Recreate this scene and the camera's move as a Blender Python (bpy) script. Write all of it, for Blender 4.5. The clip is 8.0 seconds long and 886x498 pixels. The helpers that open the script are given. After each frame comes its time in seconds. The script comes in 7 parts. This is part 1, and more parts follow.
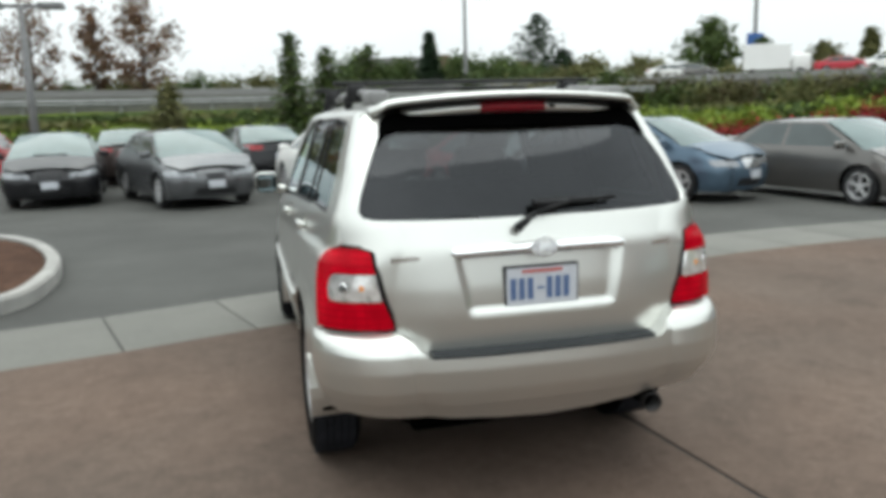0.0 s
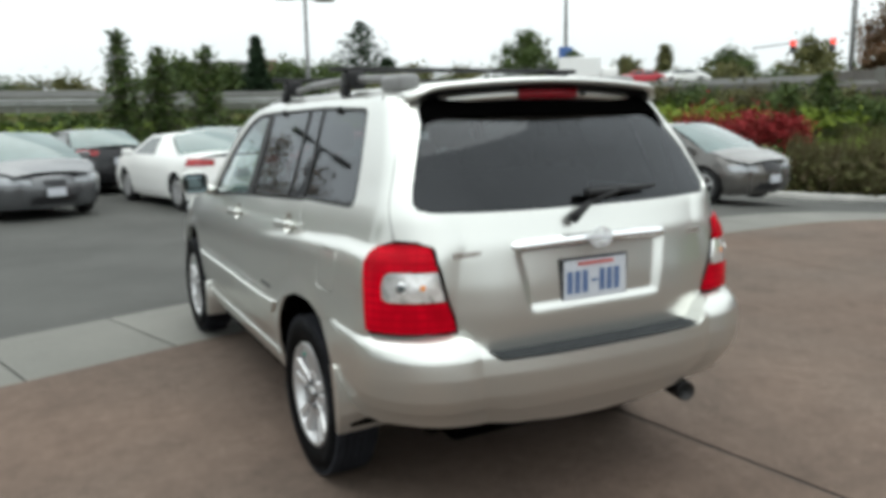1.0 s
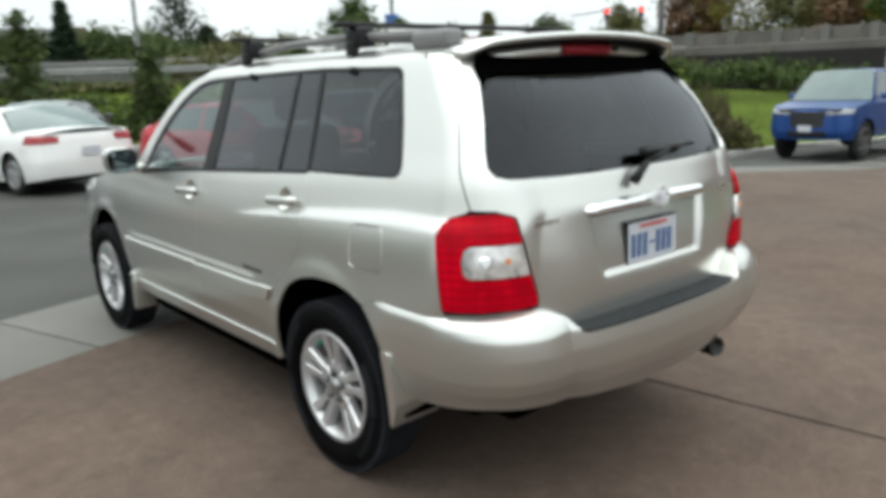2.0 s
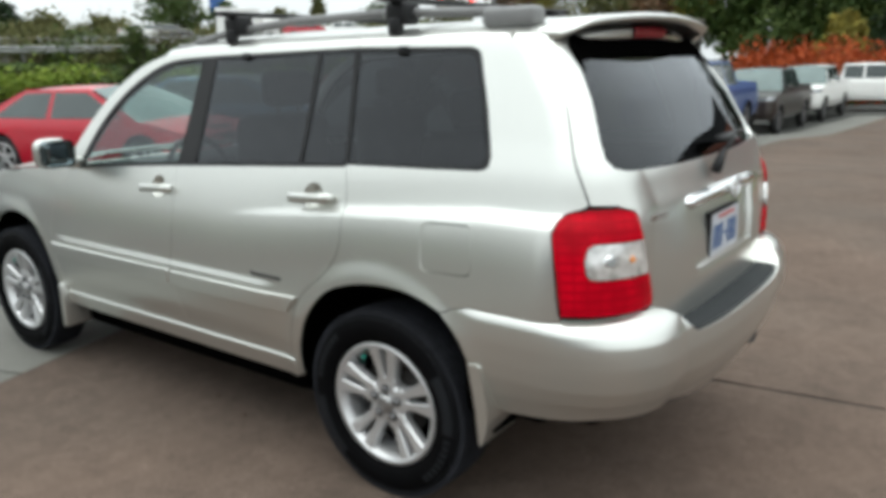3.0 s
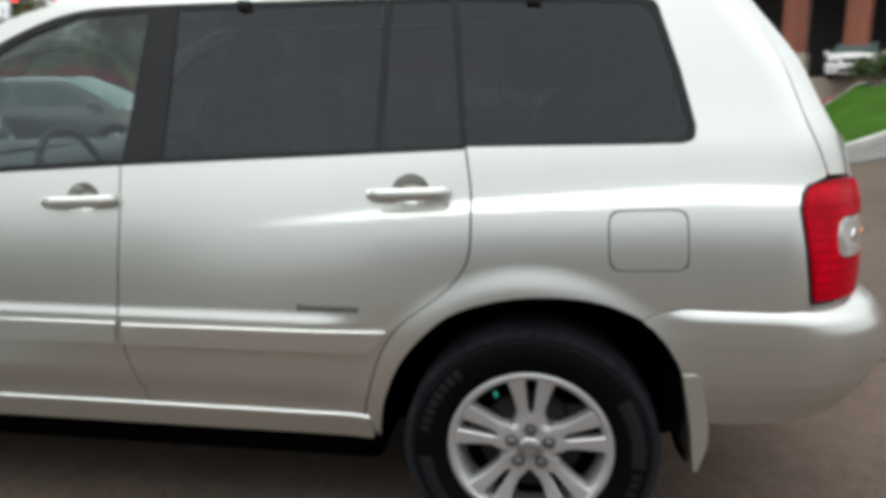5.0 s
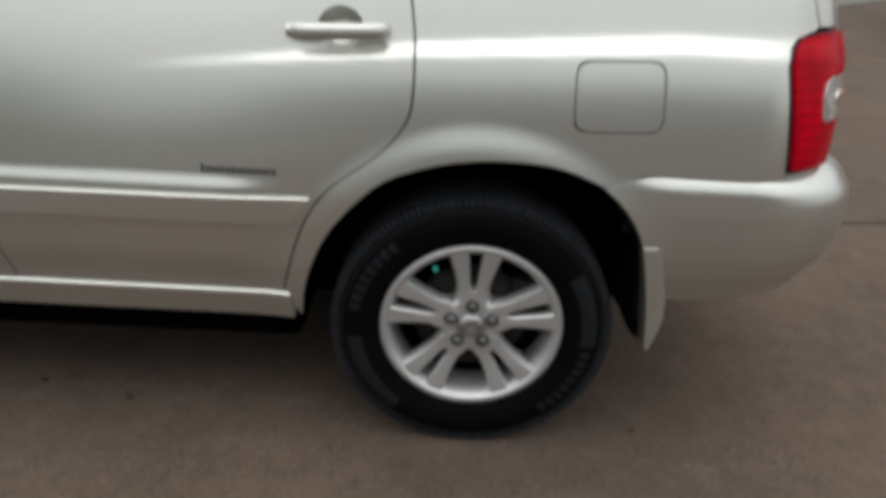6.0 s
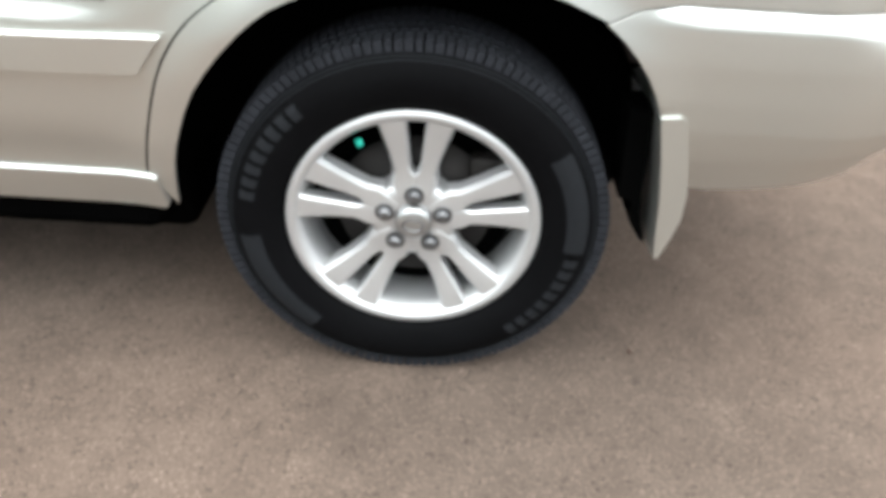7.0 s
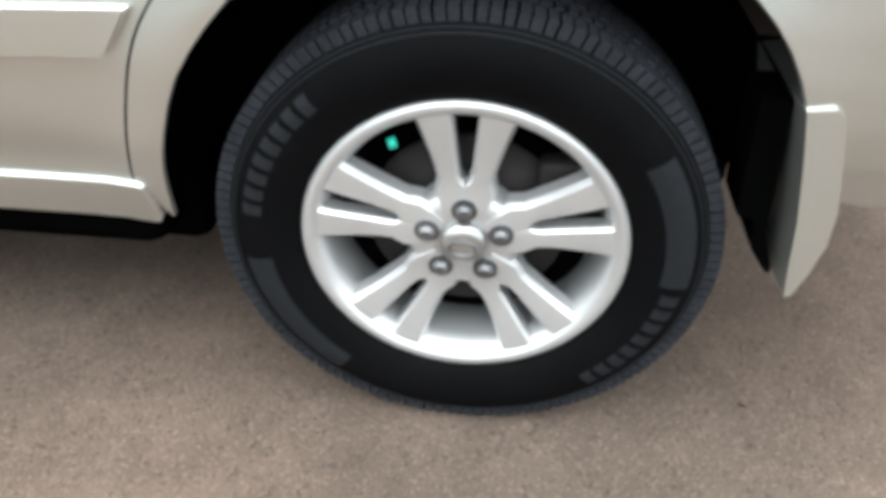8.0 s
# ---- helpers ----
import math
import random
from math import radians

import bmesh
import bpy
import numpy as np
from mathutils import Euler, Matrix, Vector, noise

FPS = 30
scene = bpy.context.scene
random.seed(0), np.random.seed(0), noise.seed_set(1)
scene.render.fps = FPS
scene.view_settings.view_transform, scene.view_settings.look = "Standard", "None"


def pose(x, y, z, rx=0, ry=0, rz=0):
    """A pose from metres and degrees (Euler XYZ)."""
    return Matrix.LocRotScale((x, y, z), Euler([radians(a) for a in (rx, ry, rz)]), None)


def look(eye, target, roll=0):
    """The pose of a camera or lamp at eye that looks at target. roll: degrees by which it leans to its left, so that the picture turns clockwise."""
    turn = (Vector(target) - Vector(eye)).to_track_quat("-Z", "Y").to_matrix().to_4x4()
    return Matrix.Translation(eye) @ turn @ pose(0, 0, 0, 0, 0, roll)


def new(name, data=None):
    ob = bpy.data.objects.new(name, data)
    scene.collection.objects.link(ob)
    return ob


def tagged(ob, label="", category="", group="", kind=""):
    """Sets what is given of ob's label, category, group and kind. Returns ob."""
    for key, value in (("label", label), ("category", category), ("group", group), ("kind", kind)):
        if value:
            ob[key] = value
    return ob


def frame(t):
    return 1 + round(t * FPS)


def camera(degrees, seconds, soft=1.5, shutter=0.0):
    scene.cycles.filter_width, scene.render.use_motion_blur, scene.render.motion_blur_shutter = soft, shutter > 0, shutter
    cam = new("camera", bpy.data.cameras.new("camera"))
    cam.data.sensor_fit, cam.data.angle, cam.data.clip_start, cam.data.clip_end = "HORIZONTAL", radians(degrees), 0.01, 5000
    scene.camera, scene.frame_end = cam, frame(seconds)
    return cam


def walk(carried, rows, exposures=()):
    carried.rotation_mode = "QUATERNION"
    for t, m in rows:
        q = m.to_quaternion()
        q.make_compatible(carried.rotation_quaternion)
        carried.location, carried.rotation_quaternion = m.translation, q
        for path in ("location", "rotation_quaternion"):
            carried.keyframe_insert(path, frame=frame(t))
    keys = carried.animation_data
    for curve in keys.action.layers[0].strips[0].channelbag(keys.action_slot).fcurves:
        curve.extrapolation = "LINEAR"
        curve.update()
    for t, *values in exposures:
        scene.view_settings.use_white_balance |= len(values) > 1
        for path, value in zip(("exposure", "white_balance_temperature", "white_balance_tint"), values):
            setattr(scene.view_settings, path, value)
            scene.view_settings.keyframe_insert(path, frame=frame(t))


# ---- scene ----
cam = camera(59.8, 8.0, soft=4.8, shutter=0.35)
PATH = [
    (0, (-1.117, -3.648, 1.601), (-0.629, -1.739, 1.259), -1.6),
    (0.5, (-1.503, -3.434, 1.577), (-0.79, -1.593, 1.254), -1.1),
    (1, (-1.838, -3.161, 1.539), (-0.928, -1.412, 1.206), -1.2),
    (1.5, (-2.142, -2.846, 1.522), (-1.067, -1.201, 1.152), -1.7),
    (2.8, (-2.692, -1.921, 1.538), (-1.189, -0.687, 1.068), -1.7),
    (3, (-2.77, -1.739, 1.534), (-1.224, -0.557, 1.069), -1.4),
    (3.5, (-2.938, -1.328, 1.504), (-1.275, -0.315, 1.046), -2.6),
    (4, (-2.99, -0.891, 1.462), (-1.197, -0.112, 1.036), -2.8),
    (4.2, (-2.996, -0.743, 1.401), (-1.179, -0.013, 0.993), -1.9),
    (5.3, (-2.803, 0.102, 1.393), (-0.867, 0.167, 0.897), 0.7),
    (5.5, (-2.752, 0.134, 1.379), (-0.827, 0.078, 0.841), 1.9),
    (6, (-2.596, 0.104, 1.336), (-0.768, 0.082, 0.524), 3.2),
    (6.5, (-2.309, 0.0, 1.233), (-0.627, -0.034, 0.151), 1.3),
    (7, (-2.059, -0.048, 1.133), (-0.42, -0.062, -0.012), 3.6),
    (7.5, (-1.849, -0.06, 1.083), (-0.242, 0.075, -0.1), -0.5),
    (8, (-1.757, -0.072, 1.007), (-0.158, 0.109, -0.182), 0.2),
]
walk(cam, [(t, look(eye, target, roll)) for t, eye, target, roll in PATH],
     [(0, 0.40, 6300, 3), (3.5, 0.40, 6280, 3), (4.2, 0.34, 6280, 4), (5.3, 0.10, 6400, 7), (6.0, -0.14, 6500, 7), (6.1, 0.25, 6500, 8), (6.4, 0.98, 6480, 8), (6.8, 1.50, 6350, 6), (7.3, 1.58, 6150, 3), (8.0, 1.62, 6150, 3)])

# ---- sky and light: an even overcast ----
world = bpy.data.worlds.new("overcast")
scene.world = world
world.use_nodes = True
wn, wl = world.node_tree.nodes, world.node_tree.links
wn.clear()
w_out, w_bg = wn.new("ShaderNodeOutputWorld"), wn.new("ShaderNodeBackground")
sky = wn.new("ShaderNodeTexSky")
sky.sky_type, sky.sun_disc, sky.sun_elevation, sky.sun_rotation = "NISHITA", False, radians(48), radians(200)
sky.air_density, sky.dust_density, sky.ozone_density = 1.0, 4.0, 1.0
w_sat = wn.new("ShaderNodeHueSaturation")
w_sat.inputs["Saturation"].default_value = 0.12
w_geo, w_sep, w_ramp = wn.new("ShaderNodeTexCoord"), wn.new("ShaderNodeSeparateXYZ"), wn.new("ShaderNodeValToRGB")
w_ramp.color_ramp.elements[0].position, w_ramp.color_ramp.elements[0].color = 0.0, (0.93, 0.945, 0.96, 1)
w_ramp.color_ramp.elements[1].position, w_ramp.color_ramp.elements[1].color = 0.5, (1.64, 1.66, 1.69, 1)
w_mix, w_cloud, w_cr, w_mul = wn.new("ShaderNodeMix"), wn.new("ShaderNodeTexNoise"), wn.new("ShaderNodeMapRange"), wn.new("ShaderNodeMix")
w_mix.data_type = w_mul.data_type = "RGBA"
w_mix.inputs[0].default_value = 0.9
w_mul.blend_type, w_mul.inputs[0].default_value = "MULTIPLY", 1.0
w_cloud.inputs["Scale"].default_value, w_cloud.inputs["Detail"].default_value = 2.5, 3.0
w_cr.inputs["To Min"].default_value, w_cr.inputs["To Max"].default_value = 0.78, 1.12
wl.new(sky.outputs[0], w_sat.inputs["Color"])
w_dim = wn.new("ShaderNodeMix")
w_dim.data_type, w_dim.blend_type, w_dim.inputs[0].default_value, w_dim.inputs[7].default_value = "RGBA", "MULTIPLY", 1.0, (0.1, 0.1, 0.1, 1)
wl.new(w_sat.outputs[0], w_dim.inputs[6])
wl.new(w_geo.outputs["Generated"], w_sep.inputs[0])
wl.new(w_sep.outputs["Z"], w_ramp.inputs[0])
wl.new(w_dim.outputs[2], w_mix.inputs[6])
wl.new(w_ramp.outputs[0], w_mix.inputs[7])
wl.new(w_geo.outputs["Generated"], w_cloud.inputs["Vector"])
wl.new(w_cloud.outputs["Fac"], w_cr.inputs["Value"])
wl.new(w_mix.outputs[2], w_mul.inputs[6])
wl.new(w_cr.outputs[0], w_mul.inputs[7])
wl.new(w_mul.outputs[2], w_bg.inputs["Color"])
wl.new(w_bg.outputs[0], w_out.inputs[0])
w_bg.inputs["Strength"].default_value = 0.85
sun = new("sun", bpy.data.lights.new("sun", "SUN"))
sun.data.energy, sun.data.angle, sun.data.color = 1.5, radians(80), (1.0, 0.97, 0.93)
sun.matrix_world = look((0, 0, 30), (2, -3, 0))

# ---- materials ----
def material(name, colour, rough=0.5, metal=0.0, coat=0.0, vary=0.0, scale=6.0, grain=0.0, grain_scale=80.0, bump=0.0, bump_scale=60.0, spec=0.5, tint=None, rand=0.0):
    """A Principled surface: vary, colour change at a large scale; grain, at a fine one; bump, fine relief in metres; rand, change from thing to thing."""
    m = bpy.data.materials.new(name)
    m.use_nodes = True
    n, l = m.node_tree.nodes, m.node_tree.links
    b = n["Principled BSDF"]
    b.inputs["Roughness"].default_value, b.inputs["Metallic"].default_value = rough, metal
    b.inputs["Coat Weight"].default_value, b.inputs["Coat Roughness"].default_value = coat, 0.06
    b.inputs["Specular IOR Level"].default_value = spec
    b.inputs["Base Color"].default_value = (*colour, 1)
    co = n.new("ShaderNodeTexCoord")
    last = None

    def blend(fac, lo, hi, source):
        mix = n.new("ShaderNodeMix")
        mix.data_type, mix.blend_type, mix.inputs[0].default_value = "RGBA", "MULTIPLY", 1.0
        r = n.new("ShaderNodeMapRange")
        r.inputs["From Min"].default_value, r.inputs["From Max"].default_value = lo, hi
        r.inputs["To Min"].default_value, r.inputs["To Max"].default_value = 1 - fac, 1 + fac
        l.new(source, r.inputs["Value"])
        if last is None:
            mix.inputs[6].default_value = (*colour, 1)
        else:
            l.new(last, mix.inputs[6])
        l.new(r.outputs[0], mix.inputs[7])
        return mix.outputs[2]

    if tint:
        t = n.new("ShaderNodeTexNoise")
        t.inputs["Scale"].default_value, t.inputs["Detail"].default_value = scale * 0.6, 4.0
        l.new(co.outputs["Object"], t.inputs["Vector"])
        r = n.new("ShaderNodeMapRange")
        r.inputs["From Min"].default_value, r.inputs["From Max"].default_value = 0.35, 0.65
        l.new(t.outputs["Fac"], r.inputs["Value"])
        mix = n.new("ShaderNodeMix")
        mix.data_type = "RGBA"
        mix.inputs[6].default_value, mix.inputs[7].default_value = (*colour, 1), (*tint, 1)
        l.new(r.outputs[0], mix.inputs[0])
        last = mix.outputs[2]
    if vary:
        t = n.new("ShaderNodeTexNoise")
        t.inputs["Scale"].default_value, t.inputs["Detail"].default_value = scale, 5.0
        l.new(co.outputs["Object"], t.inputs["Vector"])
        last = blend(vary, 0.3, 0.7, t.outputs["Fac"])
    if grain:
        t = n.new("ShaderNodeTexNoise")
        t.inputs["Scale"].default_value, t.inputs["Detail"].default_value = grain_scale, 2.0
        l.new(co.outputs["Object"], t.inputs["Vector"])
        last = blend(grain, 0.3, 0.7, t.outputs["Fac"])
    if rand:
        o = n.new("ShaderNodeObjectInfo")
        last = blend(rand, 0, 1, o.outputs["Random"])
    if last is not None:
        l.new(last, b.inputs["Base Color"])
    if bump:
        t = n.new("ShaderNodeTexNoise")
        t.inputs["Scale"].default_value, t.inputs["Detail"].default_value = bump_scale, 3.0
        l.new(co.outputs["Object"], t.inputs["Vector"])
        u = n.new("ShaderNodeBump")
        u.inputs["Strength"].default_value, u.inputs["Distance"].default_value = 1.0, bump
        l.new(t.outputs["Fac"], u.inputs["Height"])
        l.new(u.outputs[0], b.inputs["Normal"])
    return m


def glass(name, tint, gloss=(0.92, 0.95, 1.0), ior=1.5):
    """A thin pane: it lets light through by its tint and mirrors by Fresnel."""
    m = bpy.data.materials.new(name)
    m.use_nodes = True
    n, l = m.node_tree.nodes, m.node_tree.links
    n.remove(n["Principled BSDF"])
    tr, gl, mx, fr = n.new("ShaderNodeBsdfTransparent"), n.new("ShaderNodeBsdfGlossy"), n.new("ShaderNodeMixShader"), n.new("ShaderNodeFresnel")
    tr.inputs["Color"].default_value = (*tint, 1)
    gl.inputs["Color"].default_value, gl.inputs["Roughness"].default_value = (*gloss, 1), 0.015
    fr.inputs["IOR"].default_value = ior
    l.new(fr.outputs[0], mx.inputs[0])
    l.new(tr.outputs[0], mx.inputs[1])
    l.new(gl.outputs[0], mx.inputs[2])
    l.new(mx.outputs[0], n["Material Output"].inputs["Surface"])
    return m


def paint(name, colour, metal=0.0, rough=0.35, flake=0.0, coat=0.15):
    return material(name, colour, rough=rough, metal=metal, coat=coat, grain=flake, grain_scale=900.0, vary=0.02, scale=1.5)


M_SILVER = paint("champagne_silver_paint", (0.625, 0.630, 0.600), 0.88, 0.29, 0.05, 0.45)
M_BLACK_TRIM = material("black_trim", (0.010, 0.010, 0.011), 0.5, spec=0.25, bump=0.0003, bump_scale=300)
M_GREY_PLASTIC = material("grey_plastic", (0.026, 0.029, 0.031), 0.75, spec=0.2, vary=0.1, scale=10, bump=0.0006, bump_scale=400)
M_RAIL_GREY = material("rail_grey", (0.17, 0.17, 0.17), 0.5, vary=0.08, scale=12, bump=0.0004, bump_scale=300)
# near-zero black, so arches, floor and gaps hold deep shade in their colour
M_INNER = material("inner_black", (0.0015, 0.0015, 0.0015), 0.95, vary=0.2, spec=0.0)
M_CHROME = material("chrome", (0.80, 0.81, 0.82), 0.08, 1.0, vary=0.03)
M_ALLOY = material("silver_alloy", (0.54, 0.54, 0.545), 0.36, 0.65, coat=0.25, vary=0.04, scale=14, grain=0.04, grain_scale=500)
M_CAP = material("brushed_cap", (0.42, 0.42, 0.42), 0.3, 0.85, vary=0.15, scale=40)
M_BADGE = material("dark_badge", (0.10, 0.10, 0.10), 0.35, 0.5)
M_STEEL = material("dull_steel", (0.16, 0.16, 0.165), 0.45, 0.9, vary=0.25, scale=20)
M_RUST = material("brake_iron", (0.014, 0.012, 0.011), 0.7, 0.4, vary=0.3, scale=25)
M_TYRE = material("tyre_rubber", (0.0032, 0.0032, 0.0036), 0.6, spec=0.03, vary=0.15, scale=9, grain=0.15, grain_scale=160, bump=0.0006, bump_scale=220)
M_TREAD = material("tread_rubber", (0.021, 0.022, 0.026), 0.85, spec=0.06, vary=0.2, scale=12, grain=0.2, grain_scale=120, bump=0.001, bump_scale=150)
M_SIDE_BAND = material("sidewall_band", (0.008, 0.009, 0.011), 0.7, spec=0.2, grain=0.2, grain_scale=180, bump=0.0008, bump_scale=350)
M_TAIL_RED = material("red_lens", (0.43, 0.0, 0.010), 0.25, coat=0.03, spec=0.06, vary=0.30, scale=11)
# a grid moulded into the red lens, dark in its grooves
rn, rl = M_TAIL_RED.node_tree.nodes, M_TAIL_RED.node_tree.links
r_co, r_sep, r_add, r_com, r_br, r_bu = (rn.new(k) for k in ("ShaderNodeTexCoord", "ShaderNodeSeparateXYZ", "ShaderNodeMath", "ShaderNodeCombineXYZ", "ShaderNodeTexBrick", "ShaderNodeBump"))
rl.new(r_co.outputs["Object"], r_sep.inputs[0])
rl.new(r_sep.outputs["X"], r_add.inputs[0])
rl.new(r_sep.outputs["Y"], r_add.inputs[1])
r_add.operation = "SUBTRACT"
rl.new(r_add.outputs[0], r_com.inputs["X"])
rl.new(r_sep.outputs["Z"], r_com.inputs["Y"])
r_br.inputs["Scale"].default_value, r_br.inputs["Mortar Size"].default_value, r_br.offset = 9.0, 0.028, 0.0
rl.new(r_com.outputs[0], r_br.inputs["Vector"])
r_bu.inputs["Strength"].default_value, r_bu.inputs["Distance"].default_value = 0.3, 0.003
rl.new(r_br.outputs["Fac"], r_bu.inputs["Height"])
rl.new(r_bu.outputs[0], rn["Principled BSDF"].inputs["Normal"])
r_mix = rn.new("ShaderNodeMix")
r_mix.data_type = "RGBA"
r_mix.inputs[7].default_value = (0.31, 0.0, 0.007, 1)
rl.new(rn["Principled BSDF"].inputs["Base Color"].links[0].from_socket, r_mix.inputs[6])
rl.new(r_br.outputs["Fac"], r_mix.inputs[0])
rl.new(r_mix.outputs[2], rn["Principled BSDF"].inputs["Base Color"])
M_TAIL_CLEAR = material("clear_lens", (0.74, 0.73, 0.72), 0.12, 0.6, coat=1.0, vary=0.42, scale=26)
M_BRAKE = material("dull_red_lens", (0.22, 0.012, 0.02), 0.35, coat=0.1, spec=0.2, vary=0.2, scale=30)
M_AMBER = material("amber_bulb", (0.62, 0.20, 0.03), 0.2, coat=1.0)
M_TINT = glass("privacy_glass", (0.12, 0.128, 0.135))
M_CLEAR = glass("green_glass", (0.60, 0.70, 0.68))
M_SCREEN = glass("windscreen_glass", (0.66, 0.75, 0.72))
M_CLOTH = material("grey_seat_cloth", (0.10, 0.10, 0.10), 0.9, vary=0.15, scale=10, grain=0.2, grain_scale=200, bump=0.001, bump_scale=250)
M_DASH = material("dark_dashboard", (0.03, 0.03, 0.032), 0.7, vary=0.1, bump=0.0005, bump_scale=200)
M_WHITE = material("plate_white", (0.50, 0.52, 0.56), 0.4, vary=0.06, scale=30)
M_BAR_BLUE = material("plate_blue", (0.07, 0.12, 0.25), 0.5)
M_BAR_RED = material("plate_red", (0.45, 0.08, 0.07), 0.5)
M_GREEN_CAP = material("green_valve_cap", (0.02, 0.40, 0.30), 0.4)
# dark metal: the flank and ground it should mirror are put into its colour
M_MIRROR = material("mirror_glass", (0.15, 0.19, 0.20), 0.04, 1.0)
M_PIPE = material("sooty_pipe", (0.035, 0.034, 0.034), 0.45, 0.7, vary=0.3, scale=20)
M_LAMP_CLEAR = material("headlamp_clear", (0.24, 0.25, 0.265), 0.1, 0.4, coat=1.0, vary=0.25, scale=14)

# ---- building tools ----
def mesh_object(name, verts, faces, mat, parent=None, label="", normals=None, smooth=True):
    me = bpy.data.meshes.new(name)
    me.from_pydata([tuple(v) for v in verts], [], faces)
    if smooth:
        me.polygons.foreach_set("use_smooth", [True] * len(me.polygons))
    if normals is not None:
        me.normals_split_custom_set_from_vertices([tuple(n) for n in normals])
    me.materials.append(mat)
    ob = new(name, me)
    if parent is not None:
        ob.parent = parent
    return tagged(ob, label)


def part(name, bm, mat, parent=None, label="", smooth=False):
    """Links a bmesh as one mesh object under a thing or under a part."""
    me = bpy.data.meshes.new(name)
    bm.to_mesh(me)
    bm.free()
    if smooth:
        me.polygons.foreach_set("use_smooth", [True] * len(me.polygons))
    me.materials.append(mat)
    ob = new(name, me)
    if parent is not None:
        ob.parent = parent
    return tagged(ob, label)


def thing(name, m, label, category, group="", kind=""):
    ob = new(name)
    ob.empty_display_size = 0.2
    ob.matrix_world = m
    return tagged(ob, label, category, group, kind)


def box(bm, x0, x1, y0, y1, z0, z1, bevel=0.0, seg=2, m=None):
    r = bmesh.ops.create_cube(bm, size=1)
    v = r["verts"]
    bmesh.ops.transform(bm, matrix=Matrix.LocRotScale(((x0 + x1) / 2, (y0 + y1) / 2, (z0 + z1) / 2), None, (x1 - x0, y1 - y0, z1 - z0)), verts=v)
    if bevel:
        e = list({e for q in v for e in q.link_edges})
        v = bmesh.ops.bevel(bm, geom=e, offset=bevel, segments=seg, affect="EDGES", profile=0.5)["verts"]
        v = list({q for f in {f for w in v for f in w.link_faces} for q in f.verts})
    if m is not None:
        bmesh.ops.transform(bm, matrix=m, verts=v)
    return v


def rod(bm, a, b, r, seg=10, r2=None):
    a, b = Vector(a), Vector(b)
    d = b - a
    m = Matrix.Translation((a + b) / 2) @ d.to_track_quat("Z", "Y").to_matrix().to_4x4()
    return bmesh.ops.create_cone(bm, cap_ends=True, segments=seg, radius1=r, radius2=r if r2 is None else r2, depth=d.length, matrix=m)["verts"]


def lathe(profile, seg, close=False):
    """Verts and faces of a turned form about the x axis; profile: (x, r)."""
    verts, faces = [], []
    n = len(profile)
    for i in range(seg):
        a = 2 * math.pi * i / seg
        for x, r in profile:
            verts.append((x, r * math.cos(a), r * math.sin(a)))
    for i in range(seg):
        j = (i + 1) % seg
        for k in range(n if close else n - 1):
            k2 = (k + 1) % n
            faces.append((i * n + k, i * n + k2, j * n + k2, j * n + k))
    return verts, faces


def table(rows, width=0.02, lo=-1.0, hi=6.0, step=0.002):
    """A smooth curve through rows of (argument, value), rounded over +-width."""
    a = np.array([r[0] for r in rows], float)
    v = np.array([r[1] for r in rows], float)
    g = np.arange(lo, hi, step)
    vals = np.mean([np.interp(g + d, a, v) for d in np.linspace(-width, width, 9)], axis=0).tolist()
    top = len(vals) - 2

    def curve(x):
        p = (x - lo) / step
        i = min(top, max(0, int(p)))
        return vals[i] + (vals[i + 1] - vals[i]) * (p - i)
    return curve


def ease(x, a, b):
    t = min(1.0, max(0.0, (x - a) / (b - a)))
    return t * t * (3 - 2 * t)


